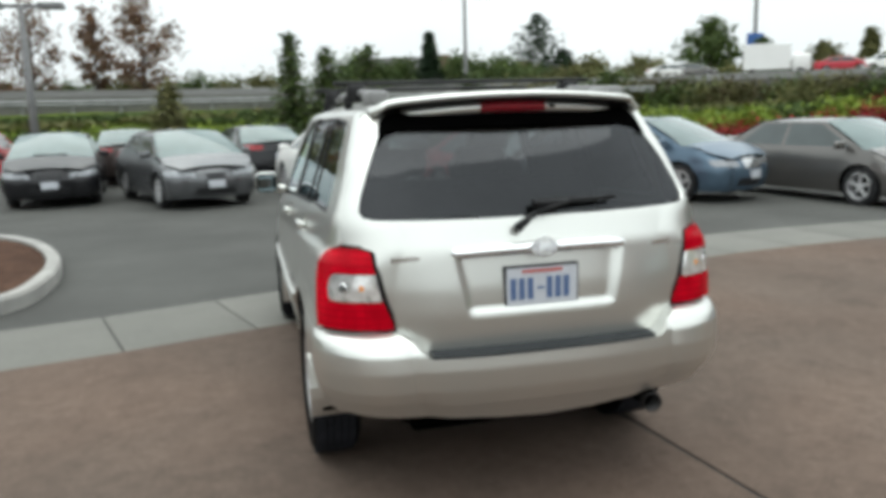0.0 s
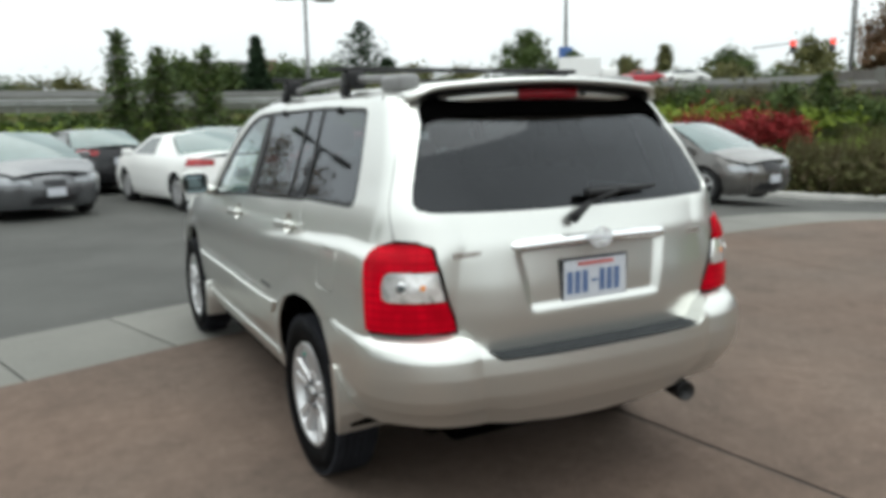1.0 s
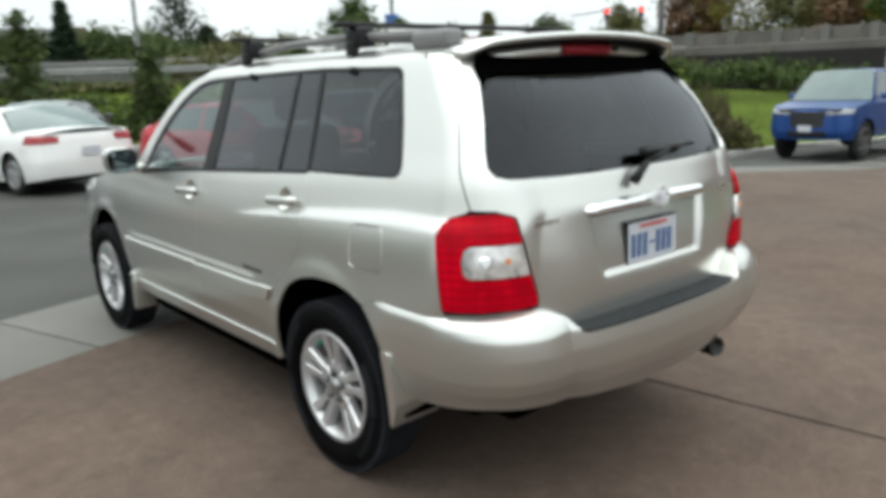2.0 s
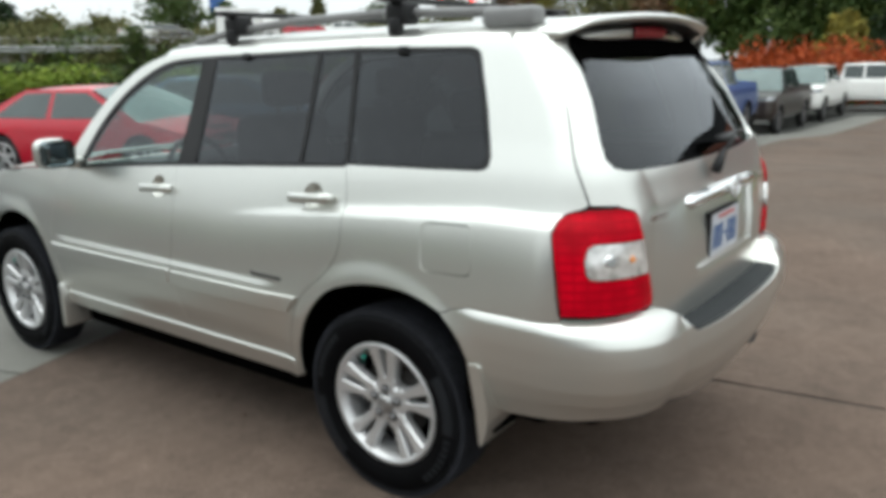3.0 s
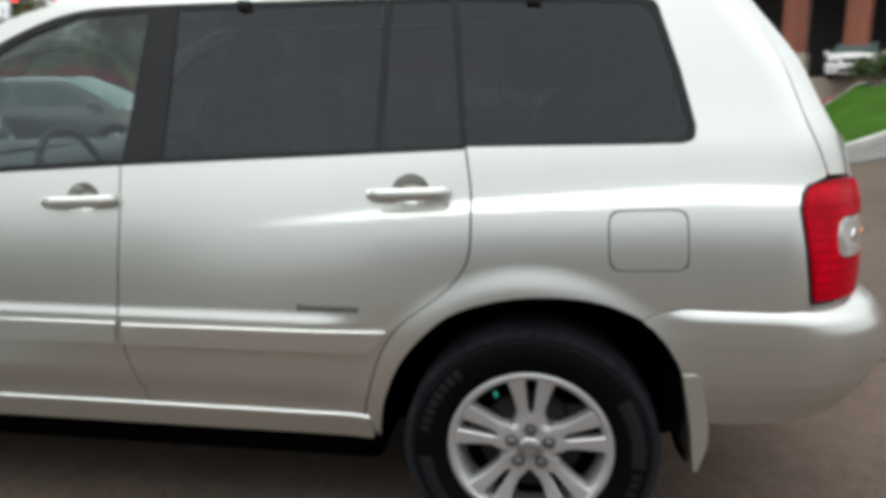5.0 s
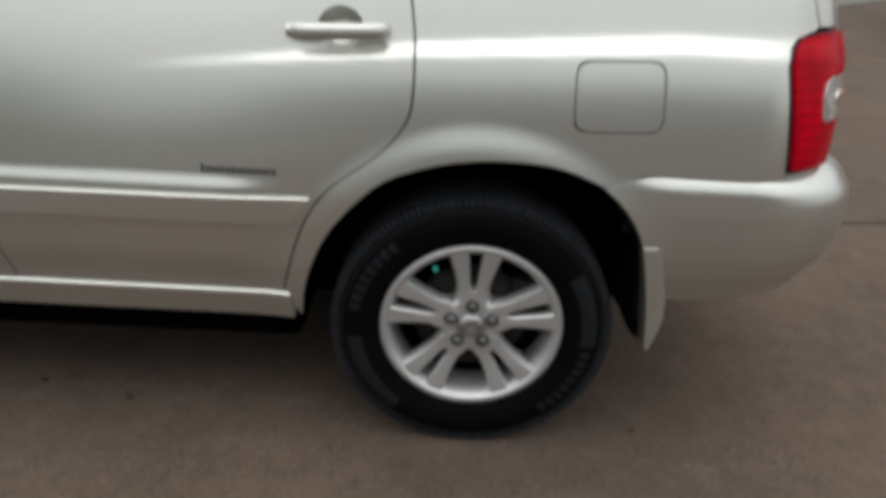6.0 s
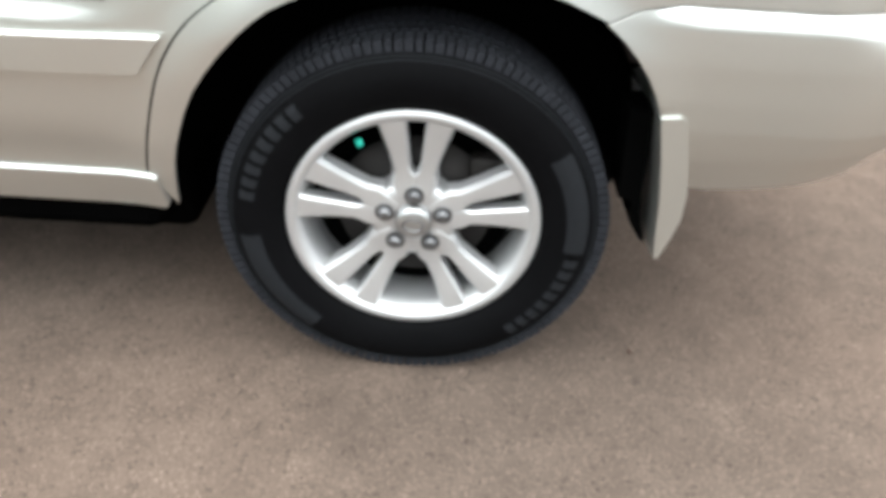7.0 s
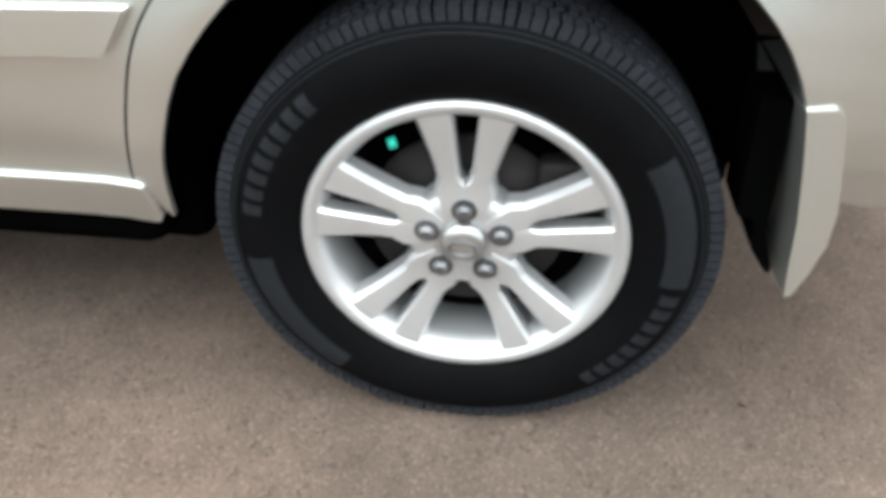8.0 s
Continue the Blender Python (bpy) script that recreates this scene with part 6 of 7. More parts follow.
# ---- trees, shrubs, posts, buildings ----
def leaf_material(name, c1, c2):
    m = bpy.data.materials.new(name)
    m.use_nodes = True
    n, l = m.node_tree.nodes, m.node_tree.links
    g, mix, b = n.new("ShaderNodeNewGeometry"), n.new("ShaderNodeMix"), n["Principled BSDF"]
    mix.data_type = "RGBA"
    mix.inputs[6].default_value, mix.inputs[7].default_value = (*c1, 1), (*c2, 1)
    l.new(g.outputs["Random Per Island"], mix.inputs[0])
    l.new(mix.outputs[2], b.inputs["Base Color"])
    b.inputs["Roughness"].default_value = 0.75
    b.inputs["Specular IOR Level"].default_value = 0.2
    return m


LEAF_FIR = leaf_material("fir_needles", (0.010, 0.022, 0.010), (0.022, 0.042, 0.017))
LEAF_GREEN = leaf_material("green_leaves", (0.032, 0.058, 0.015), (0.070, 0.095, 0.024))
LEAF_OLIVE = leaf_material("olive_leaves", (0.075, 0.085, 0.03), (0.13, 0.12, 0.045))
LEAF_YELLOW = leaf_material("yellow_leaves", (0.22, 0.18, 0.03), (0.14, 0.13, 0.03))
LEAF_ORANGE = leaf_material("orange_leaves", (0.40, 0.075, 0.015), (0.22, 0.045, 0.015))
LEAF_RED = leaf_material("red_leaves", (0.25, 0.016, 0.020), (0.12, 0.016, 0.014))
LEAF_PINK = leaf_material("crimson_leaves", (0.42, 0.06, 0.07), (0.30, 0.05, 0.05))
LEAF_BROWN = leaf_material("brown_leaves", (0.15, 0.075, 0.04), (0.10, 0.07, 0.04))
LEAF_BRIGHT = leaf_material("bright_hedge_leaves", (0.11, 0.170, 0.018), (0.18, 0.225, 0.032))
LEAF_REED = leaf_material("reed_stems", (0.075, 0.080, 0.028), (0.06, 0.042, 0.022))
M_BARK = material("grey_bark", (0.085, 0.070, 0.058), 0.9, vary=0.3, scale=6, bump=0.02, bump_scale=20)
rng = random.Random(7)


def leaves(places, size, mat, name, parent, flat=0.0, thin=0.6):
    """Many small pointed leaf cards, each one turned at random, as one mesh."""
    verts, faces = [], []
    for p in places:
        a, b = rng.uniform(0, 6.283), rng.uniform(-1.2, 1.2) * (1 - flat)
        s = size * rng.uniform(0.6, 1.3)
        u = Vector((math.cos(a) * math.cos(b), math.sin(a) * math.cos(b), math.sin(b)))
        w = u.cross(Vector((rng.uniform(-1, 1), rng.uniform(-1, 1), rng.uniform(-1, 1)))).normalized() * s * thin
        k = len(verts)
        p = Vector(p)
        verts += [p - u * s, p + w * 0.8 - u * s * 0.1, p + u * s, p - w * 0.8 + u * s * 0.1]
        faces.append((k, k + 1, k + 2, k + 3))
    ob = mesh_object(name, verts, faces, mat, parent, smooth=False)
    return tagged(ob, kind="stuff")


def limb(bm, a, b, r0, r1, seg=6):
    rod(bm, a, b, r0, seg, r1)


def broadleaf(x, y, z, h, w, mat, label, n=1100, size=0.3, bare=0.25, group="trees on the bank", sparse=1.0):
    """A tree with a tapered trunk, forking limbs and an uneven crown of leaf clumps."""
    t = thing("tree", pose(x, y, z), label, "tree", group)
    bm = bmesh.new()
    top = Vector((rng.uniform(-0.3, 0.3), rng.uniform(-0.3, 0.3), h * 0.74))
    limb(bm, (0, 0, -0.3), top * 0.45, h * 0.022, h * 0.015, 8)
    limb(bm, top * 0.45, top, h * 0.015, h * 0.004)
    clumps = []
    for k in range(13):
        f = bare + (1 - bare) * (k + 0.5) / 13
        a = k * 2.4 + rng.uniform(-0.5, 0.5)
        reach = w * 0.5 * math.sin(math.pi * min(0.97, 0.18 + 0.8 * (f - bare) / (1 - bare))) * rng.uniform(0.7, 1.05)
        base = top * (f * 0.8)
        tip = Vector((math.cos(a) * reach, math.sin(a) * reach, h * f * 0.88))
        limb(bm, base, tip, h * 0.007, h * 0.002, 5)
        for q in range(3):
            u = 0.5 + 0.25 * q
            clumps.append((base.lerp(tip, u) + Vector((rng.uniform(-1, 1), rng.uniform(-1, 1), rng.uniform(-0.5, 0.8))) * w * 0.06, w * rng.uniform(0.09, 0.16)))
    clumps.append((top * 1.15, w * 0.12))
    part("trunk", bm, M_BARK, t)
    pts = []
    for _ in range(int(n * sparse)):
        c, r = rng.choice(clumps)
        v = Vector((rng.gauss(0, 1), rng.gauss(0, 1), rng.gauss(0, 0.8))) * r * 0.62
        pts.append(c + v)
    leaves(pts, size, mat, "crown", t)
    return t


def conifer(x, y, z, h, w, mat, label, n=1300, size=0.28, group="trees on the bank"):
    t = thing("conifer", pose(x, y, z), label, "tree", group)
    bm = bmesh.new()
    limb(bm, (0, 0, -0.3), (0, 0, h), h * 0.016, 0.02, 8)
    pts = []
    tiers = 22
    for k in range(tiers):
        f = 0.10 + 0.9 * k / tiers
        reach = w * 0.5 * (1 - f) ** 0.8 * rng.uniform(0.75, 1.1) + 0.08
        for q in range(6):
            a = q * 1.047 + k * 0.6 + rng.uniform(-0.3, 0.3)
            rr = reach * rng.uniform(0.7, 1.1)
            tip = Vector((math.cos(a) * rr, math.sin(a) * rr, h * f - rr * 0.22))
            limb(bm, (0, 0, h * f), tip, 0.035, 0.01, 4)
            for _ in range(max(2, int(n / (tiers * 6) * (0.4 + 1.2 * (1 - f))))):
                u = rng.uniform(0.1, 1.05)
                pts.append(Vector((0, 0, h * f)).lerp(tip, u) + Vector((rng.gauss(0, 1), rng.gauss(0, 1), rng.gauss(0, 0.7))) * (0.10 + 0.05 * rr))
    part("trunk", bm, M_BARK, t)
    leaves(pts, size, mat, "crown", t, flat=0.4, thin=0.4)
    return t


def shrub(x, y, z, w, d, h, mat, label, n=900, size=0.12, group="shrubs on the bank", turn=0.0):
    """A low shrub: stems and a lumpy cloud of leaves."""
    t = thing("shrub", pose(x, y, z, 0, 0, turn), label, "shrub", group)
    bm = bmesh.new()
    lumps = []
    for k in range(14):
        a, r = rng.uniform(0, 6.283), math.sqrt(rng.random())
        c = Vector((math.cos(a) * r * w * 0.45, math.sin(a) * r * d * 0.45, h * rng.uniform(0.45, 0.8) * (1 - 0.35 * r)))
        lumps.append(c)
        limb(bm, (c.x * 0.3, c.y * 0.3, -0.15), c, 0.03, 0.01, 4)
    part("stem", bm, M_BARK, t)
    pts = []
    for _ in range(n):
        c = rng.choice(lumps)
        v = Vector((rng.gauss(0, 1) * w * 0.11, rng.gauss(0, 1) * d * 0.11, rng.gauss(0, 1) * h * 0.17))
        q = c + v
        q.z = max(0.02, q.z)
        pts.append(q)
    leaves(pts, size, mat, "foliage", t)
    return t


def at_polar(az, r):
    x, y = polar(az, r)
    return x, y, bank_height(az, r) + (drop(x) if r < 60 else 0.0)


# far trees, by bearing and distance
for az, r, h, w, mat, lab, kind in (
    (-16.2, 68, 9.0, 6.5, LEAF_BROWN, "tall thin brownish autumn tree with bare twigs", 0.35), (-13.0, 70, 9.5, 5.5, LEAF_BROWN, "half bare brown tree beyond the motorway", 0.4),
    (-9.3, 72, 9.5, 3.6, LEAF_BROWN, "slender half bare tree beyond the motorway", 0.5), (-6.3, 68, 9.8, 7.0, LEAF_BROWN, "broad brown half bare tree", 0.8),
    (-20.5, 66, 9.0, 7.0, LEAF_BROWN, "broad brown half bare tree", 0.7), (-26.0, 70, 10.0, 8.0, LEAF_OLIVE, "olive green tree beyond the motorway", 0.9),
    (20.5, 118, 6.0, 9.0, LEAF_OLIVE, "low olive tree beyond the motorway", 1.0), (29.0, 120, 6.5, 10.0, LEAF_OLIVE, "low olive tree beyond the motorway", 1.0),
    (8.6, 62, 3.9, 6.0, LEAF_GREEN, "rounded green tree beyond the motorway", 1.0), (11.5, 64, 3.4, 7.0, LEAF_GREEN, "rounded green tree beyond the motorway", 1.0), (16.0, 66, 3.7, 7.0, LEAF_GREEN, "bushy green tree beyond the motorway", 1.0),
    (19.0, 70, 3.6, 8.0, LEAF_GREEN, "bushy green tree beyond the motorway", 1.0), (25.5, 100, 5.0, 8.0, LEAF_OLIVE, "low olive tree beyond the motorway", 1.0),
    (33.5, 110, 11.0, 9.0, LEAF_GREEN, "round dark green tree beyond the motorway", 1.3), (36.8, 112, 8.0, 5.0, LEAF_GREEN, "round dark green tree beyond the motorway", 1.0),
    (40.5, 118, 7.5, 6.0, LEAF_OLIVE, "small round tree beyond the motorway", 1.0), (43.2, 125, 10, 4.0, LEAF_OLIVE, "small slender tree in the distance", 0.7), (47.5, 115, 7.5, 8.0, LEAF_GREEN, "round green tree in the distance", 1.0),
    (52.5, 110, 8.5, 7.0, LEAF_OLIVE, "round olive tree in the distance", 1.0), (57.2, 90, 10.5, 8.0, LEAF_BROWN, "russet tree behind the overpass", 1.3), (59.4, 88, 11.5, 8.0, LEAF_YELLOW, "yellowing tree behind the overpass", 1.2), (62.0, 84, 11.5, 9.0, LEAF_OLIVE, "olive tree behind the overpass", 1.3),
    (64.5, 80, 10.5, 8.0, LEAF_OLIVE, "olive tree behind the overpass", 1.0), (67.0, 72, 9.5, 6.5, LEAF_BROWN, "russet tree behind the overpass", 1.2), (68.8, 70, 8.5, 4.5, LEAF_YELLOW, "yellowing tree behind the overpass", 1.0),
    (71.0, 70, 10.0, 8.0, LEAF_GREEN, "large green tree behind the overpass", 1.4), (74.0, 68, 11.0, 9.0, LEAF_GREEN, "large green tree behind the overpass", 1.4), (77.0, 70, 12.5, 10.0, LEAF_GREEN, "large green tree behind the parked pickups", 1.5),
    (80.0, 66, 12.5, 10.0, LEAF_GREEN, "large green tree behind the parked pickups", 1.5), (82.6, 64, 11.5, 9.0, LEAF_GREEN, "large green tree behind the parked pickups", 1.5), (85.0, 66, 11.5, 9.0, LEAF_GREEN, "large green tree behind the parked pickups", 1.5),
    (78.0, 50, 5.0, 3.2, LEAF_YELLOW, "small yellow-green tree among dark trees", 1.0), (95.0, 60, 6.5, 3.5, LEAF_YELLOW, "small yellow tree by the far row", 1.0),
    (96.0, 58, 8.5, 8.0, LEAF_PINK, "crimson autumn tree beyond a far row of cars", 1.3), (99.5, 60, 9.0, 8.0, LEAF_PINK, "crimson autumn tree beyond a far row of cars", 1.3), (101.5, 52, 8.0, 8.0, LEAF_GREEN, "green tree beside the building", 1.3)):
    x, y, z = at_polar(az, r) if az < 74 else (*polar(az, r), -0.9)
    broadleaf(x, y, z, h, w, mat, lab, n=3600, size=(0.19 if az < 63 else 0.30) if r < 90 else 0.30, sparse=kind)
for az, r, h, w, lab in ((21.6, 128, 14.5, 26.0, "tall dark fir beyond the motorway"), (23.4, 126, 8.5, 20.0, "dark fir beyond the motorway"), (13.8, 62, 5.6, 3.0, "slim conifer beyond the motorway"),
                         (87.4, 62, 15.0, 7.0, "very dark tall fir behind the far row"), (89.2, 60, 14.0, 7.0, "very dark tall fir behind the far row"), (91.0, 62, 15.0, 8.0, "very dark tall fir behind the far row"), (92.6, 64, 13.0, 6.0, "very dark tall fir behind the far row"),
                         (81.8, 58, 15.0, 8.0, "very dark tall fir behind the far row"), (83.4, 56, 15.0, 8.0, "very dark tall fir behind the far row"), (85.3, 57, 16.0, 8.5, "very dark tall fir behind the far row"), (88.3, 58, 15.0, 8.0, "very dark tall fir behind the far row"), (86.6, 56, 14.0, 8.0, "very dark tall fir behind the far row"), (86.0, 72, 16.0, 7.0, "very dark tall fir behind the far row"), (84.2, 75, 15.0, 6.5, "very dark tall fir behind the far row"), (80.8, 78, 16.0, 7.5, "very dark tall fir behind the pickups"), (78.2, 80, 15.0, 7.0, "very dark tall fir behind the pickups"), (75.5, 80, 14.0, 7.0, "very dark tall fir behind the pickups")):
    x, y, z = at_polar(az, r) if az < 74 else (*polar(az, r), -0.9)
    conifer(x, y, z, h, w, LEAF_FIR, lab, n=3600, size=0.28 if r < 100 else 0.45)
# young trees at the foot of the bank
for az, r, h, w, mat, lab in ((-5.0, 25.8, 2.9, 2.0, LEAF_OLIVE, "small young tree at the foot of the bank"), (3.6, 25.3, 4.4, 1.7, LEAF_GREEN, "young spire-topped tree at the foot of the bank"), (9.2, 25.0, 3.9, 2.4, LEAF_GREEN, "young tree at the foot of the bank"),
                              (50.5, 26, 2.2, 1.5, LEAF_GREEN, "young dark tree on the bank"), (17.0, 26.5, 2.9, 2.4, LEAF_GREEN, "bushy young tree at the foot of the bank"), (6.2, 26.2, 3.9, 2.4, LEAF_GREEN, "dense young tree at the foot of the bank"), (53.0, 31, 2.2, 2.0, LEAF_GREEN, "young dark tree on the bank"), (27, 25.5, 2.9, 1.8, LEAF_GREEN, "young tree on the bank")):
    x, y, z = at_polar(az, r)
    conifer(x, y, z, h, w, mat, lab, n=2500, size=0.125, group="young trees")
# thickets along the far side of the motorway
for k in range(34):
    az = -34 + k * 2.9
    x, y = polar(az, 92 + rng.uniform(-3, 3))
    shrub(x, y, 3.2, 7.5, 3.0, rng.uniform(2.6, 4.2), (LEAF_OLIVE, LEAF_BROWN, LEAF_GREEN)[k % 3] if az < 12 else (LEAF_OLIVE, LEAF_GREEN)[k % 2], "dull autumn thicket beyond the motorway", n=1500, size=0.24, group="thickets beyond the motorway")
# hedge and shrubs along the bank
for k in range(26):
    az = -40 + k * 3.35
    x, y, z = at_polar(az, 29 + rng.uniform(-1, 1))
    shrub(x, y, z, 4.2, 2.2, rng.uniform(0.9, 1.35), LEAF_BRIGHT if k % 4 else LEAF_GREEN, "bright green hedge shrub on the bank", n=1900, size=0.10)
for k in range(16):
    az = -34 + k * 4.6
    x, y, z = at_polar(az, 26.2)
    shrub(x, y, z, 3.2, 1.6, rng.uniform(0.6, 0.9), LEAF_GREEN if k % 3 else LEAF_OLIVE, "dark green shrub at the foot of the bank", n=800, size=0.10)
for az, r, w, h in ((34.5, 26.0, 4.4, 1.3), (38.5, 25.5, 4.2, 1.35), (42.0, 25.0, 4.2, 1.6), (45.5, 24.6, 3.8, 1.75), (48.5, 24.8, 2.8, 1.6), (50.6, 25.5, 1.8, 1.4)):
    x, y, z = at_polar(az, r)
    shrub(x, y, z, w, 1.4, h, LEAF_RED, "deep red shrub on the bank", n=3600, size=0.075, group="red shrubs")
for az, r, w, h in ((35.0, 23.3, 3.4, 1.2), (38.0, 22.8, 3.2, 1.2), (41.0, 22.4, 3.2, 1.15), (44.0, 22.5, 3.0, 1.1), (47.0, 22.4, 2.8, 1.0), (56.0, 36, 5.0, 1.3), (58.5, 38, 5.0, 1.5), (61.0, 39, 5.0, 1.6), (63.5, 39, 5.0, 1.5), (66.5, 40, 5.0, 1.2), (44, 27, 5, 1.0), (48, 27.5, 5, 1.0), (52, 30, 5, 1.2), (54.5, 33, 5, 1.4)):
    x, y, z = at_polar(az, r)
    shrub(x, y, z, w, 1.6, h, LEAF_GREEN if r < 24 or r > 32 else LEAF_BRIGHT, "rounded green shrub on the bank", n=1100, size=0.12)
for k in range(24):
    az = -34 + k * 3.3
    x, y, z = at_polar(az, 35.5 + rng.uniform(-1, 1))
    shrub(x, y, z, 5.6, 2.4, rng.uniform(0.16, 0.30), LEAF_GREEN if k % 3 else LEAF_OLIVE, "low green shrub high on the bank", n=1000, size=0.16)
for k in range(17):
    az = 22 + k * 2.1
    x, y, z = at_polar(az, 41.5 + rng.uniform(-0.5, 0.5))
    shrub(x, y, z, 4.6, 2.0, rng.uniform(1.7, 2.2), (LEAF_OLIVE, LEAF_REED, LEAF_GREEN)[k % 3], "dull brownish shrub below the motorway barrier", n=1300, size=0.12, group="shrubs below the barrier")
# reeds behind the far kerb
pts = []
for _ in range(2200):
    az, r = rng.uniform(50.5, 57.6), rng.uniform(0.4, 3.2)
    x, y = polar(az, bank_foot(az) + r)
    pts.append(((x, y, rng.random() ** 1.5 * (0.75 + 0.6 * noise.noise((x * 0.9, y * 0.9, 4.0))) + bank_height(az, bank_foot(az) + r))))
for k, az in enumerate((50.6, 51.9, 53.1, 54.3, 55.5, 56.6, 57.4)):
    x, y = polar(az, bank_foot(az) + 0.85 + 0.4 * (k % 2))
    shrub(x, y, drop(x), 2.0, 1.5, (1.2, 1.1, 1.25, 1.15, 1.2, 1.0, 0.8)[k], LEAF_REED if k % 3 else LEAF_OLIVE, "brownish green bush behind the kerb", n=1800, size=0.075, group="bushes behind the kerb")
reeds = new("reeds")
tagged(reeds, "brown and green reeds behind the kerb", "reeds", kind="stuff")
verts, faces = [], []
for p in pts:
    a, h = rng.uniform(0, 3.14), rng.uniform(0.12, 0.28)
    dx, dy = math.cos(a) * 0.022, math.sin(a) * 0.022
    lx, ly = rng.uniform(-0.08, 0.08), rng.uniform(-0.08, 0.08)
    k = len(verts)
    verts += [(p[0] - dx, p[1] - dy, p[2] - h), (p[0] + dx, p[1] + dy, p[2] - h), (p[0] + lx, p[1] + ly, p[2] + h)]
    faces.append((k, k + 1, k + 2))
mesh_object("reed_blades", verts, faces, LEAF_REED, reeds, smooth=False)
# orange shrubs behind the pickups
for az, r, w, h, mat in ((72.6, 46, 5.5, 3.2, LEAF_ORANGE), (75.3, 44, 5.5, 3.0, LEAF_ORANGE), (77.6, 44, 5.5, 3.3, LEAF_ORANGE), (80.0, 45, 5.0, 2.8, LEAF_ORANGE), (92.5, 50, 6.0, 3.2, LEAF_ORANGE), (95.5, 50, 6.0, 3.0, LEAF_ORANGE), (98.5, 50, 6.0, 3.0, LEAF_ORANGE)):
    x, y = polar(az, r)
    shrub(x, y, -0.9, w, 2.5, h, mat, "orange autumn shrub behind the parked rows", n=4200, size=0.13, group="orange shrubs")

# lamp posts and poles
M_POLE = material("grey_painted_pole", (0.16, 0.16, 0.16), 0.6, 0.2, vary=0.15, scale=3)
M_FLAGPOLE = material("pale_flagpole", (0.55, 0.54, 0.50), 0.5, 0.1, vary=0.1, scale=3)


def lamp_post(x, y, z, h, r, label, arm=1.4):
    t = thing("street_lamp", pose(x, y, z), label, "street lamp", "lamp posts")
    bm = bmesh.new()
    rod(bm, (0, 0, -0.3), (0, 0, h), r, 10, r * 0.7)
    part("pole", bm, M_POLE, t, smooth=True)
    if arm:
        bm = bmesh.new()
        rod(bm, (-arm / 2, 0, h), (arm / 2, 0, h), 0.05, 8)
        part("arm", bm, M_POLE, t)
        for sx in (-1, 1):
            bm = bmesh.new()
            box(bm, sx * arm / 2 - 0.32, sx * arm / 2 + 0.32, -0.18, 0.18, h - 0.08, h + 0.08, 0.03)
            part("lamp_head", bm, M_POLE, t)
    return t


lamp_post(-6.55, 19.8, 0.0, 4.78, 0.12, "dark twin-headed lamp post behind a row of cars", 1.5)
lamp_post(6.76, 23.2, 0.0, 5.7, 0.085, "slim grey lamp post with twin heads")
x, y = polar(36.3, 118)
lamp_post(x, y, 2.5, 28, 0.30, "tall slim mast by the motorway", 0)
x, y = polar(55.0, 110)
lamp_post(x, y, 2.5, 15, 0.12, "slim mast by the crossing", 0)
lamp_post(47.3, 31.2, 1.0, 14, 0.17, "tall signal mast with a side arm", 0)
M_SIGN_BLUE = material("blue_sign", (0.03, 0.10, 0.32), 0.5)
x, y = polar(36.3, 117.5)
bm = bmesh.new()
box(bm, x - 1.3, x + 1.3, y - 0.1, y + 0.1, 9.2, 11.6, 0.1)
tagged(part("sign_board", bm, M_SIGN_BLUE), "plain blue board on a tall mast", "sign")
M_SIGNAL = bpy.data.materials.new("red_signal")
M_SIGNAL.use_nodes = True
M_SIGNAL.node_tree.nodes["Principled BSDF"].inputs["Base Color"].default_value = (0.6, 0.02, 0.02, 1)
M_SIGNAL.node_tree.nodes["Principled BSDF"].inputs["Emission Color"].default_value = (1.0, 0.05, 0.03, 1)
M_SIGNAL.node_tree.nodes["Principled BSDF"].inputs["Emission Strength"].default_value = 2.5
for a0, a1, lit in ((51.2, 51.6, 51.3), (53.6, 54.2, 53.7)):
    p0, p1 = polar(a0 - 2.4, 88), polar(a0 + 0.3, 88)
    t = thing("traffic_signal", Matrix.Identity(4), "traffic signal on a long arm showing red", "traffic light", "traffic signals")
    bm = bmesh.new()
    rod(bm, (p0[0], p0[1], 8.1), (p1[0], p1[1], 8.5), 0.07, 8)
    part("arm", bm, M_POLE, t)
    q = polar(lit, 87.6)
    bm = bmesh.new()
    box(bm, q[0] - 0.2, q[0] + 0.2, q[1] - 0.2, q[1] + 0.2, 7.4, 8.7, 0.03)
    part("housing", bm, M_GRILLE, t)
    bm = bmesh.new()
    bmesh.ops.create_uvsphere(bm, u_segments=12, v_segments=8, radius=0.22, matrix=Matrix.Translation((q[0] - 0.2, q[1] - 0.22, 8.35)))
    part("red_light", bm, M_SIGNAL, t, smooth=True)
for x, y in ((27.0, -1.45), (26.98, -2.25), (26.87, -4.0)):
    t = thing("flagpole", pose(x, y, drop(x, y)), "pale tapered flagpole in a planted island", "flagpole", "flagpoles")
    bm = bmesh.new()
    rod(bm, (0, 0, -0.1), (0, 0, 9.5), 0.11, 14, 0.05)
    part("pole", bm, M_FLAGPOLE, t, smooth=True)
    bm = bmesh.new()
    rod(bm, (0, 0, 0), (0, 0, 0.12), 0.17, 14, 0.15)
    part("base_collar", bm, M_FLAGPOLE, t, smooth=True)
bm = bmesh.new()
box(bm, 25.0, 25.3, -2.35, -2.05, -0.85, -0.30, 0.05)
tagged(part("stone_post", bm, M_KERB), "short pale stone post on the island", "bollard")
